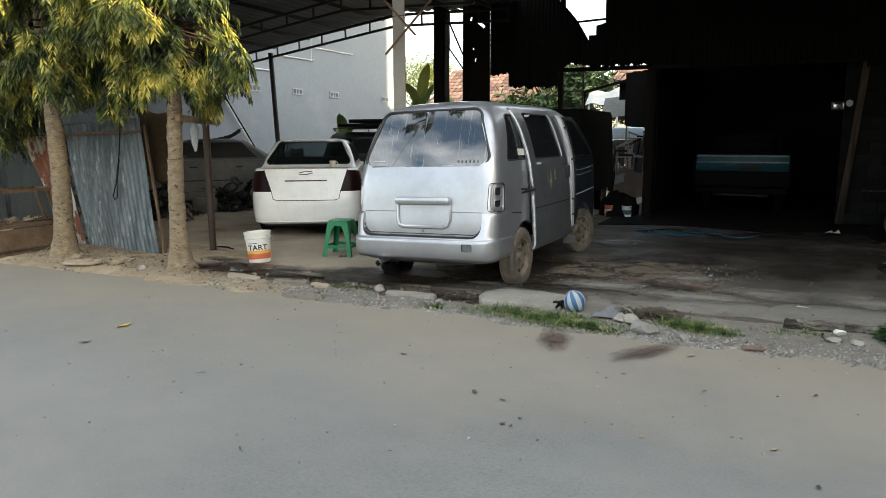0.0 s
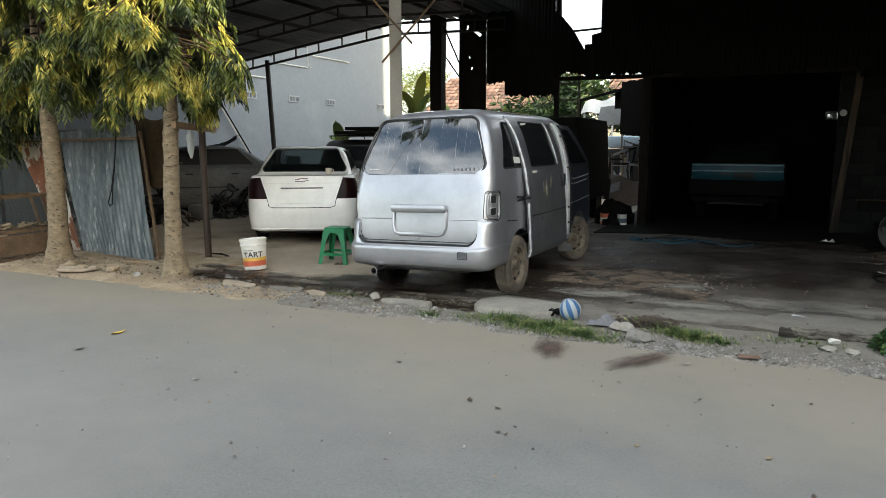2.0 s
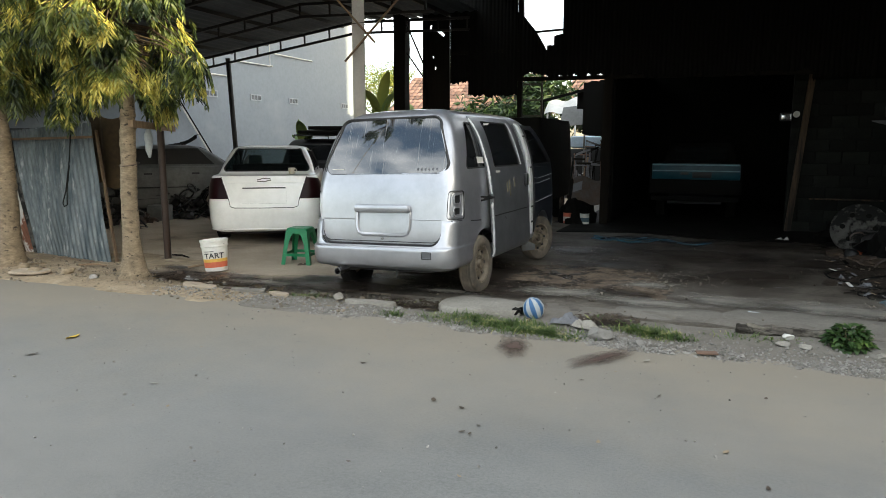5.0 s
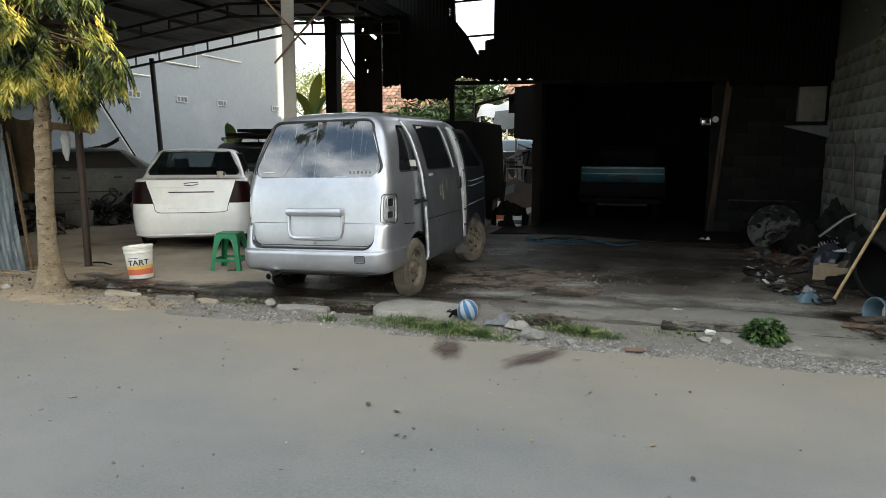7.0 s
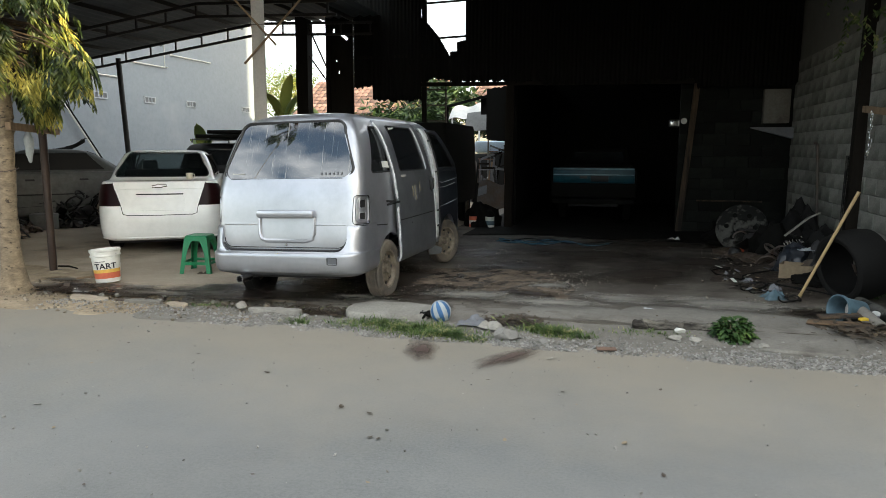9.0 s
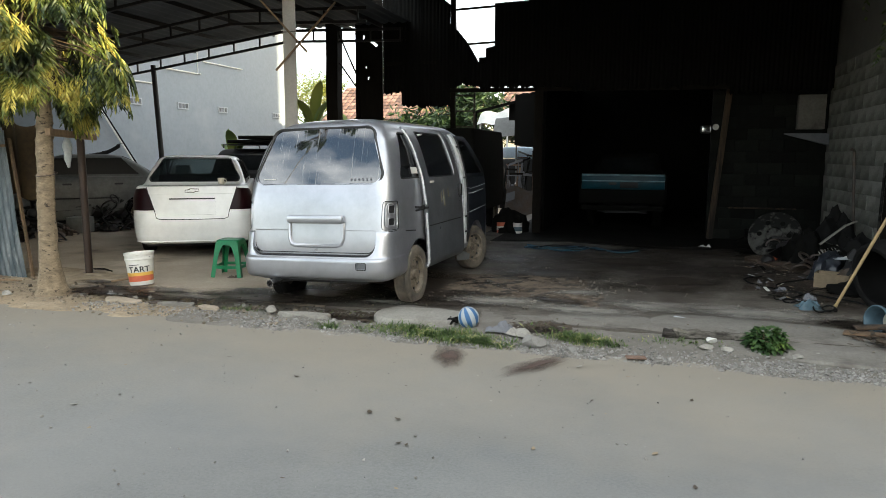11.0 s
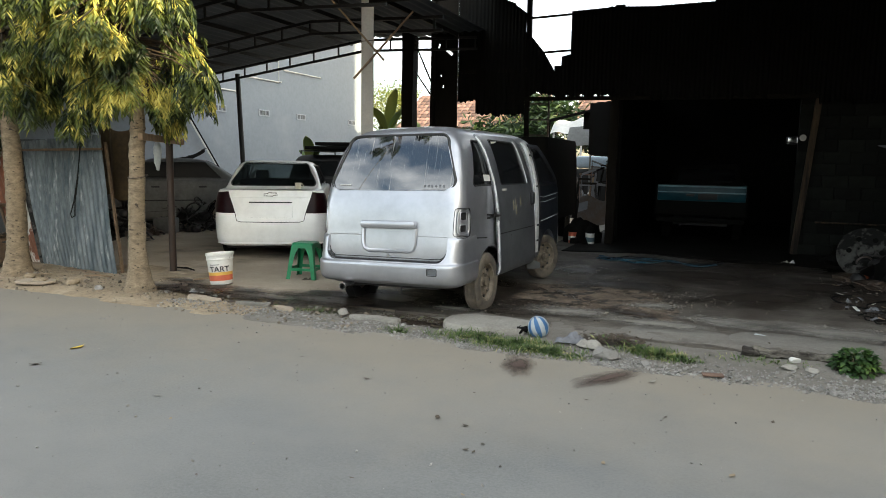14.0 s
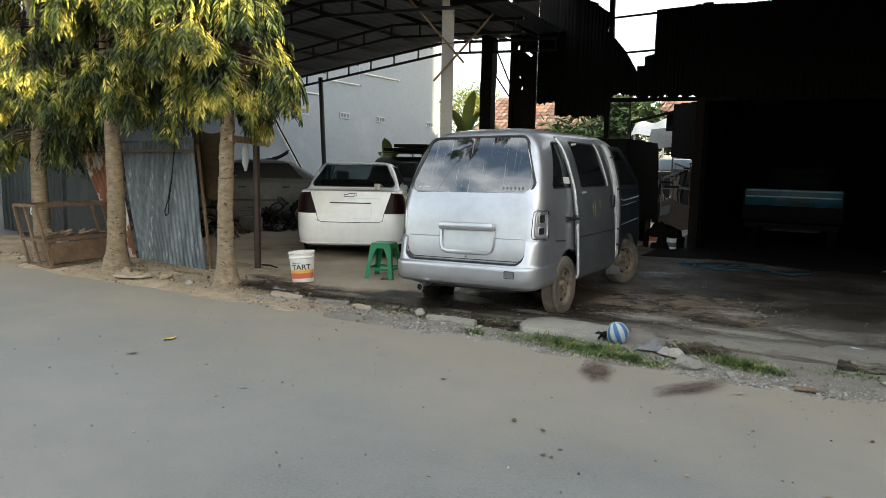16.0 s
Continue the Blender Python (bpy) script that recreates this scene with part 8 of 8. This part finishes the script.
heap(-2.65, 13.15, .34, .55, 9, M_SHADEBLACK, "black heap of scrap parts beside the post", "scrap_lump")

# a dark lorry body standing beyond the van
lorry = thing("dark_minibus", site(-3.95, 12.1, 0), "dark derelict minibus shell among the clutter", "minibus")
LR = smooth_rows([(.45, .80, 0, 2.6, .06, .1), (1.0, .82, 0, 2.62, .06, .1), (1.9, .79, .02, 2.55, .08, .1), (2.0, .74, .06, 2.5, .08, .1)], 3)
lb = part("body", shell(LR), M_SHADEBLACK, lorry)
part("rear_window", filled(rounded(-.6, .6, 1.25, 1.75, .05), lambda a, b: wrap(LR, b, a, .004), .004), M_DARKCAR, lorry)
for sg in (-1, 1):
    wheel(lorry, sg * .68, .5, .30, .17, sg, M_RUBBERBLACK, M_RIM)
    wheel(lorry, sg * .68, 2.0, .30, .17, sg, M_RUBBERBLACK, M_RIM)

# ---- clutter round the silver sedan ----
bm = bmesh.new()
box(bm, -.2, .2, -.15, .15, 0, .3, .02)
whole("storage_crate", bm, M_OLDSILVER, site(-10.45, 10.35, .01, 14), "dull grey plastic crate on the yard floor", "crate")
for k, (u, w, r, h, mat, lab) in enumerate(((-10.95, 11.2, .55, .85, M_BLACKSTEEL, "tangle of stripped black engine parts by the car"), (-10.15, 11.1, .45, .85, M_BLACKSTEEL, "greasy black gearbox and engine casings piled up"), (-9.75, 11.7, .3, .28, M_SCRAPPALE, "low pile of pale metal scrap"), (-10.4, 9.85, .22, .2, M_SCRAP, "small pile of greasy parts on the floor"), (-11.6, 10.7, .55, .9, M_BLACKSTEEL, "tangle of stripped black engine parts"))):
    scrap_pile(u, w, r, h, 40 + k, mat, lab)
bm = bmesh.new()
sheet(bm, lambda a, b: Vector((-11.75 + .75 * a, 12.0 + .1 * a, 1.42 + .22 * a ** 2 + .12 * b + .04 * math.sin(b * 5))), 10, 6, .012)
sheet(bm, lambda a, b: Vector((-11.7 + .05 * a, 12.02 + .02 * b, .8 + .66 * b)), 2, 4, .012)
whole("open_bonnet", bm, M_DARKCAR, SITE, "raised black bonnet panel propped over engine parts", "car panel")
bm = bmesh.new()
box(bm, -.42, .42, -.06, .06, 0, .025, .006)
whole("kick_board", bm, M_TIMBER, site(-7.75, 6.28, -.01, -3) @ pose(0, 0, 0, 0, 2, 0), "weathered board lying at the foot of the tin fence", "board")
for k, (u, w, l, a, mt) in enumerate(((-7.2, 6.0, .35, 20, M_TIMBER), (-8.6, 5.9, .3, -30, M_TIMBER), (-6.9, 6.25, .4, 5, M_BARK), (-5.9, 6.45, .3, 40, M_TIMBER), (-6.7, 6.95, .35, -10, M_SHADEWOOD), (-7.9, 5.75, .25, 60, M_BARK))):
    bm = bmesh.new()
    tube(bm, [(-l / 2, 0, .02), (0, .02, .028), (l / 2, 0, .018)], [.012, .014, .009], 6)
    whole("fallen_stick", bm, mt, site(u, w, .02, a), "broken stick lying on the earth", "stick", "sticks on the earth")

# mug on the white car
mug = thing("mug", pose(-2.10, 10.45, 0, 0, 0, 5) @ pose(.40, .30, 1.062), "pale pink ceramic mug on the boot lid", "mug")
bm = bmesh.new()
lathe(bm, [(0, 0), (.042, 0), (.05, .095), (.045, .095), (.038, .01), (0, .01)], 20)
part("cup", bm, M_CREAM, mug)
bm = bmesh.new()
tube(bm, [(.045, 0, .08), (.07, 0, .075), (.078, 0, .05), (.065, 0, .028), (.042, 0, .025)], .007, 6)
part("handle", bm, M_CREAM, mug)

# ---- beyond the lot ----
def house(m, wide, deep, eave, ridge, label, tile_rows=9, tile_cols=22):
    h = thing("house", m, label, "house")
    bm = bmesh.new()
    box(bm, -wide / 2, wide / 2, 0, deep, -.1, eave)
    part("wall", bm, M_CREAM, h)
    bm = bmesh.new()
    o = .5
    vs = [bm.verts.new(p) for p in ((-wide / 2 - o, -o, eave - .12), (wide / 2 + o, -o, eave - .12), (wide / 2 + o, deep / 2, ridge), (-wide / 2 - o, deep / 2, ridge), (-wide / 2 - o, deep + o, eave - .12), (wide / 2 + o, deep + o, eave - .12))]
    for f in ((0, 1, 2, 3), (3, 2, 5, 4), (0, 3, 4), (1, 5, 2), (0, 4, 5, 1)):
        bm.faces.new([vs[i] for i in f])
    roof = part("roof", bm, M_TILE, h, "red clay tile roof", smooth=False)
    tile = bmesh.new()
    sheet(tile, lambda a, b: Vector((.31 * (a - .5), -.19 + .38 * b, .03 + .035 * math.sin(a * math.pi) - .02 * b)), 6, 1, .012)
    tm = finish(tile, "tile", M_TILE, True, 60)
    run = math.hypot(deep / 2 + o, ridge - eave + .12)
    tilt = math.atan2(ridge - eave + .12, deep / 2 + o)
    rows, cols = max(3, int(run / .34)), int((wide + 2 * o) / .30)
    for r in range(rows):
        for c in range(cols):
            t = new("tile", tm)
            t.parent = roof
            k = (r + .5) / rows
            t.matrix_basis = Matrix.Translation((-wide / 2 - o + .30 * (c + .5), -o + (deep / 2 + o) * k, eave - .12 + (ridge - eave + .12) * k + .012)) @ Matrix.Rotation(tilt, 4, "X")
    for x in (-wide / 4, wide / 4):
        bm = bmesh.new()
        box(bm, x - .5, x + .5, -.03, .02, 1.0, 2.1)
        part("window", bm, M_GLASS, h)
    return h


house(site(-12.3, 31.5, 0, 0), 6.2, 5.0, 3.25, 4.95, "cream house with a red clay tile roof behind the yard")
house(site(-3.75, 30, 0, -6), 6.0, 5.0, 3.1, 4.6, "low house with a red tile roof beyond the workshop")


def broad_tree(m, seed, high, radius, label, material=None, leaf=1.0):
    rng = random.Random(seed)
    tree = thing("broadleaf_tree", m, label, "tree", "trees behind the lot")
    bm = bmesh.new()
    tube(bm, [(0, 0, -.1), (.05, 0, high * .3), (0, .1, high * .6)], [.16, .12, .07], 8)
    for i in range(7):
        a = i * .9
        tube(bm, [(0, 0, high * .45), (radius * .35 * math.cos(a), radius * .35 * math.sin(a), high * .65), (radius * .7 * math.cos(a), radius * .7 * math.sin(a), high * .8)], [.06, .04, .015], 6)
    part("trunk", bm, M_BARK, tree)
    vs, fs = [], []
    for c in range(46):
        a, el = rng.uniform(0, 6.283), rng.uniform(-.4, 1.3)
        rr = radius * rng.uniform(.45, 1.0)
        cc = Vector((rr * math.cos(a) * math.cos(el), rr * math.sin(a) * math.cos(el), high * .72 + rr * .6 * math.sin(el)))
        for i in range(int(130 / leaf ** 1.3)):
            p = cc + Vector((rng.gauss(0, 1), rng.gauss(0, 1), rng.gauss(0, .8))) * radius * .16
            d = Vector((rng.gauss(0, 1), rng.gauss(0, 1), rng.gauss(-.3, .7))).normalized()
            s = d.cross(Vector((rng.gauss(0, 1), rng.gauss(0, 1), 1))).normalized()
            l, w = rng.uniform(.09, .20) * leaf, rng.uniform(.02, .045) * leaf ** .3
            k = len(vs)
            vs += [tuple(p), tuple(p + d * l * .5 + s * w), tuple(p + d * l), tuple(p + d * l * .5 - s * w)]
            fs.append((k, k + 1, k + 2, k + 3))
    ob = new("crown", raw("crown", vs, fs, material or M_LEAF_FAR))
    ob.parent = tree
    tagged(ob, "sunlit yellow-green crown", kind="stuff")
    return tree


broad_tree(site(-18.6, 36, 0), 1, 6.0, 2.6, "sunlit yellow-green tree behind the tiled house")
broad_tree(site(-15.0, 40, 0), 2, 6.6, 2.8, "sunlit yellow-green tree behind the tiled house")
broad_tree(site(-8.2, 23.5, 0), 3, 2.9, 1.6, "dense large-leaved green plant behind the workshop", M_LEAF_DEEP, 2.6)
broad_tree(site(-6.6, 22.6, 0), 4, 2.8, 1.3, "dense large-leaved green plant behind the workshop", M_LEAF_DEEP, 2.6)
broad_tree(site(-6.2, 23.8, 0), 6, 4.3, 1.25, "dense large-leaved green plant behind the workshop", M_LEAF_DEEP, 2.6)
broad_tree(site(-4.3, 25.0, 0), 9, 3.3, 1.3, "dense large-leaved green plant behind the workshop", M_LEAF_DEEP, 2.6)
broad_tree(site(-9.5, 33.0, 0), 5, 4.4, 2.2, "green tree beside the tiled houses", M_LEAF_FAR)


def banana(m, seed, high, n, label):
    rng = random.Random(seed)
    b = thing("banana_plant", m, label, "banana plant", "banana plants behind the lot")
    bm = bmesh.new()
    tube(bm, [(0, 0, -.05), (.02, 0, high * .4), (0, 0, high * .65)], [.1, .08, .05], 10)
    part("stem", bm, M_GRASS, b)
    for i in range(n):
        a = 2.4 * i + rng.uniform(-.3, .3)
        l = high * rng.uniform(.45, .62)
        bm = bmesh.new()
        d = Vector((math.cos(a), math.sin(a), 0))
        s = Vector((-math.sin(a), math.cos(a), 0))
        up = rng.uniform(.7, 1.1)
        sheet(bm, lambda t, q: Vector((0, 0, high * .6)) + d * l * t * (.2 + .22 * t) + Vector((0, 0, l * (1.15 * up * t - .45 * t * t))) + s * (q - .5) * .34 * math.sin(math.pi * min(1, t * .97 + .03)) ** .6 + Vector((0, 0, -.1 * abs(q - .5))), 14, 4, .003)
        part("leaf", bm, M_LEAF_FAR, b)
    return b


banana(site(-11.75, 22.2, 0), 1, 3.3, 6, "broad-leaved banana plant beyond the grey wall")
banana(site(-9.9, 21.0, 0), 2, 2.9, 6, "broad-leaved banana plant beyond the yard")
banana(site(-11.9, 17.6, 0), 4, 2.2, 5, "small banana plant beside the black car")
banana(site(-9.5, 18.0, 0), 3, 3.5, 6, "bright green banana plant behind the concrete column")
bm = bmesh.new()
sheet(bm, lambda a, b: Vector((-5.6 + 1.1 * a, 21.8 + .6 * b, 2.45 + .42 * b + .12 * a + .05 * math.sin(a * 9))), 12, 6, .01)
for x in (-5.5, -4.6):
    rod(bm, (x, 21.9, -.1), (x, 21.9, 2.55), .03)
whole("pale_awning", bm, M_PALECLOTH, SITE, "sunlit white sheet awning in the back yard", "awning")
bm = bmesh.new()
sheet(bm, lambda a, b: Vector((-4.62 + .85 * a, 19.8 + .5 * b, 2.0 + .58 * b + .08 * a)), 8, 6, .01)
for x in (-4.5, -3.9):
    rod(bm, (x, 19.9, -.1), (x, 19.9, 2.1), .025)
whole("grey_awning", bm, M_OLDSILVER, SITE, "dull grey sheet awning on thin poles", "awning")
bm = bmesh.new()
box(bm, -4.5, -3.3, 20.6, 22.5, 1.40, 1.76, .1)
blue_car = thing("parked_car", SITE, "pale blue vehicle behind the clutter of the back yard", "car")
part("roof", bm, M_BLUECAR, blue_car)
bm = bmesh.new()
box(bm, -4.55, -3.25, 20.55, 24.0, .3, 1.38, .08)
part("body", bm, M_DARKCAR, blue_car, "dark dirty lower body")
for sg in (-4.4, -3.4):
    wheel(blue_car, sg, 21.2, .3, .18, 1 if sg > -4 else -1, M_RUBBERBLACK, M_RIM)
bm = bmesh.new()
for x in (-4.08, -3.64):
    beam(bm, (x, 14.0, 0), (x, 14.0, 3.0), .035, .035, up=(0, 1, 0))
for i in range(8):
    beam(bm, (-4.08, 14.0, .5 + .32 * i), (-3.64, 14.0, .5 + .32 * i), .03, .03)
whole("steel_ladder", bm, M_SCRAP, SITE, "dull green steel ladder frame standing behind the van", "ladder")
bm = bmesh.new()
box(bm, -30, 20, 45, 45.3, -.1, 3.2)
whole("wall_far", bm, M_CREAM, SITE, "pale garden wall in the distance", kind="structure")


# ---- a dark lean-to roof and its clutter in the back yard ----
bm = bmesh.new()
sheet(bm, lambda a, b: Vector((-5.0 + 2.2 * a, 19.0 + .4 * b, 2.72 + .52 * a + .04 * b)), 8, 4, .07)
for x, z in ((-4.95, 2.7), (-3.0, 3.15)):
    rod(bm, (x, 19.2, -.1), (x, 19.2, z + .05), .03)
box(bm, -4.0, -2.8, 19.25, 19.29, 2.48, 3.0)
whole("dark_roof", bm, M_SHADEBLACK, SITE, "sloping dark lean-to roof in the back yard", "roof")
rr = random.Random(61)
for k in range(9):
    heap(-4.7 + 1.3 * rr.random(), 19.2 + .8 * rr.random(), rr.uniform(.12, .3), rr.uniform(.5, 1.2), 70 + k, rr.choice((M_SCRAP, M_SHADEBLACK, M_RAG, M_MUDWET, M_PALECLOTH)), "heap of stored scrap in the back yard", "scrap_lump", "scrap")
for k in range(7):
    bm = bmesh.new()
    u, z = -4.6 + 1.2 * rr.random(), 1.0 + .4 * rr.random()
    beam(bm, (u, 19.0, .0), (u + rr.uniform(-.25, .25), 19.1, z), .03, .05)
    whole("stored_board", bm, rr.choice((M_DIMWOOD, M_RAG, M_TIMBER, M_SHADEBLACK)), SITE, "odd board leaning in the back yard", "board", "boards in the back yard")

# ---- more along the block wall ----
chain = thing("steel_chain", site(2.64, 8.66, 1.93), "loose steel chain hanging from the plank", "chain")
for k in range(14):
    bm = bmesh.new()
    q = pose(.006 * math.sin(k * 1.7), .004 * k * math.cos(k), -.036 * k, 0, 0, 90 * (k % 2) + 20)
    tube(bm, [q @ Vector((.013 * math.cos(a), 0, .024 * math.sin(a))) for a in [6.283 * i / 10 for i in range(10)]], .0042, 5, True)
    part("link", bm, M_CHROME, chain)
bm = bmesh.new()
lathe(bm, [(.05, 0), (.062, 0), (.062, .62), (.05, .62), (.05, 0)], 18)
whole("cement_pipe", bm, M_APRON, site(2.115, 6.20, .06, 2) @ pose(0, 0, 0, -86, 0, 0), "short grey cement pipe lying by the pail", "pipe")
bm = bmesh.new()
lathe(bm, [(0, 0), (.045, 0), (.05, .06), (.04, .1), (.02, .12), (0, .12)], 16)
whole("plastic_cup", bm, M_PALECLOTH, site(2.22, 6.74, .06) @ pose(0, 0, 0, 70, 20, 0) @ Matrix.Diagonal((.75, .75, .75, 1)), "crushed white and red cup in the rubbish", "cup")
rr = random.Random(88)
vs, fs = [], []
for i in range(260):
    u, w = rr.gauss(1.98, .16), rr.gauss(6.12, .14)
    a, s, z = rr.uniform(0, 6.28), rr.uniform(.015, .05), .045 + abs(rr.gauss(0, .03))
    d, e = Vector((math.cos(a), math.sin(a), rr.uniform(-.4, .4))), Vector((-math.sin(a), math.cos(a), rr.uniform(-.5, .5)))
    p, n0 = Vector((u, w, z)), len(vs)
    vs += [tuple(p - d * s), tuple(p + e * s * .4), tuple(p + d * s), tuple(p - e * s * .4)]
    fs.append((n0, n0 + 1, n0 + 2, n0 + 3))
ob = new("dead_leaves", raw("dead_leaves", vs, fs, M_LEAFDRY))
ob.matrix_world = SITE
tagged(ob, "dead brown leaves swept against the boards", "leaves", kind="stuff")
for k in range(26):
    u, w = rr.uniform(1.1, 1.75), rr.uniform(7.7, 10.8)
    bm = bmesh.new()
    a, l = rr.uniform(0, 3.14), rr.uniform(.04, .13)
    beam(bm, (0, 0, .006), (l * math.cos(a), l * math.sin(a), rr.uniform(.006, .04)), rr.uniform(.015, .05), .006)
    whole("litter_scrap", bm, rr.choice((M_RAG, M_SCRAP, M_PALEPAPER, M_RAG, M_CARD, M_SHADEBLACK)), site(u + .1 * (w - 8), w, .028), "small dirty scrap among the floor litter", "scrap", "scraps on the workshop floor")
for k in range(3):
    bm = bmesh.new()
    tube(bm, [(1.35 + .3 * k + .25 * math.sin(i * .7 + k), 7.75 + .16 * i - .05 * k, .035 + .01 * math.sin(i)) for i in range(11)], .009, 6)
    whole("cable_tail", bm, M_RUBBERBLACK, SITE, "black cable trailing through the floor litter", "cable", "cables on the floor")

# a painted pole and a dark one leaning on the grey wall
for k, (w, mat, lab) in enumerate(((0, M_PALEPAPER, "long white pole leaning along the grey wall"), (.07, M_SHADEBLACK, "long black pole leaning along the grey wall"))):
    bm = bmesh.new()
    rod(bm, (-13.3, 13.75 + w, 2.95), (-13.2, 15.98 + w, .0), .022, n=8)
    whole("leaning_pole", bm, mat, SITE, lab, "pole", "poles on the grey wall")

# black engine clutter between the fence and the silver car
for k, (u, w, r, h, mat, lab) in enumerate(((-10.0, 9.0, .36, .95, M_BLACKSTEEL, "tall tangle of stripped engine parts"), (-10.8, 9.6, .42, .8, M_BLACKSTEEL, "tangle of stripped engine parts"), (-10.45, 11.5, .36, .6, M_BLACKSTEEL, "black car engine on the yard floor"), (-9.6, 12.1, .34, .42, M_BLACKSTEEL, "greasy black casings on the floor"))):
    scrap_pile(u, w, r, h, 90 + k, mat, lab)

# a dark board screen at the end of the lean-to
bm = bmesh.new()
sheet(bm, lambda a, b: Vector((-3.58 + .75 * a, 18.0, 1.78 - .12 * a + (1.3 + .2 * a) * b + .05 * noise.noise(Vector((a * 9, b * 3, 1))))), 14, 8, .02)
whole("screen_board", bm, M_SHADEBLACK, SITE, "ragged black board screen under the lean-to", "board")
rr = random.Random(19)
for k in range(16):
    bm = bmesh.new()
    u, z = -4.0 + .95 * rr.random(), .9 + .75 * rr.random()
    a, l = rr.uniform(-.5, .5), rr.uniform(.15, .5)
    beam(bm, (u, 18.6, z), (u + l * math.cos(a), 18.6 + .1 * rr.random(), z + l * math.sin(a)), rr.uniform(.02, .06), rr.uniform(.02, .06))
    rod(bm, (u + .02, 18.62, 0), (u + .02, 18.62, z), .008, n=5)
    whole("stored_scrap", bm, rr.choice((M_RAG, M_SHADEBLACK, M_SCRAP, M_SHARD, M_SHADEWOOD)), SITE, "odd scrap stored on a stake in the back yard", "scrap", "scrap in the back yard")

# broken concrete chunks along the muddy drain
for k in range(30):
    u = rr.uniform(-6.0, -3.6)
    rock(u, 5.86 + .05 * math.sin(u * 3) + rr.gauss(0, .09), .0, rr.uniform(.016, .045), 40 + k, rr.choice((M_MUDWET, M_CLOD, M_CHIP, M_MUDWET, M_SLAB)), "broken chunk of dirty concrete by the drain", .55)
# shade under the car and van painted on the ground, over oil
stain(-6.35, 9.3, .95, 1.1, 54, 0, "oil and painted shade under the white car", M_STAINSHADE, .026)
stain(-2.6, 7.3, .95, 1.2, 55, 0, "oil and painted shade under the van", M_STAINSHADE, .036)
stain(-5.65, 6.0, .85, .36, 51, 0, "brown wet mud by the pail", M_MUDSTAIN, .034)
stain(-5.2, 6.12, .55, .24, 56, 10, "brown wet mud by the pail", M_MUDSTAIN, .038)
stain(-4.05, 6.12, 1.0, .42, 57, 6, "dark wet oily mud before the van", M_STAINSHADE, .034)
stain(-3.5, 6.5, .9, .45, 58, 0, "dark wet oily mud before the van", M_STAINSHADE, .040)
stain(-4.7, 5.96, .8, .2, 59, 0, "brown wet mud along the drain", M_MUDSTAIN, .036)
stain(-4.5, 6.05, .6, .14, 52, 0, "dark wet mud stain along the drain", M_STAINSHADE, .03)
stain(-3.7, 6.2, .6, .28, 53, 0, "dark wet mud stain along the drain", M_STAINSHADE, .03)

# grit and tiny chips on the road
rr = random.Random(314)
spots = []
for i in range(420):
    r = rr.uniform(.002, .005) if i % 12 else rr.uniform(.005, .009)
    spots.append((rr.uniform(-8, 3), 5.0 - 3.6 * rr.random() ** 1.4, r * .3 + .001, r))
ob = new("road_grit", raw("road_grit", *pebbles(spots, rr), M_GRIT))
ob.matrix_world = SITE
tagged(ob, "loose grit and small chips on the road", "grit", kind="stuff")


# ---- blocks of the bare walls ----
def blocks(parent, origin, along, out, length, z0, z1, limit, seed, material):
    """Courses of blocks on a wall's face, each one a piece of its own on shared meshes."""
    rng = random.Random(seed)
    meshes = []
    for k in range(3):
        bm = bmesh.new()
        box(bm, -.196, .196, -.03, .03, -.0965, .0965, .004)
        for v in bm.verts:
            v.co += Vector((rng.uniform(-.003, .003), rng.uniform(-.004, .004), rng.uniform(-.003, .003)))
        meshes.append(finish(bm, "block", material, False))
    n = 0
    turn = Matrix.Rotation(math.atan2(along.y, along.x), 4, "Z")
    rows = int((z1 - z0) / .2)
    for r in range(rows):
        x = .2 if r % 2 else .0
        while x < length and n < limit:
            p = origin + along * x + out * rng.uniform(-.004, .006) + Vector((0, 0, z0 + .1 + .2 * r))
            b = new("block", meshes[rng.randrange(3)])
            b.parent = parent
            b.matrix_basis = Matrix.Translation(p) @ turn @ pose(0, 0, 0, 0, rng.uniform(-.5, .5), rng.uniform(-.6, .6))
            x += .4
            n += 1


blocks(wall_right, Vector((BW + .02, 5.6, 0)), Vector((0, 1, 0)), Vector((-1, 0, 0)), 7.6, 0.0, 3.0, 290, 1, M_BLOCK)
blocks(wall_inner, Vector((1.15, 13.32, 0)), Vector((1, 0, 0)), Vector((0, -1, 0)), 1.6, 0.0, 2.6, 60, 2, M_SHADEBLOCK)
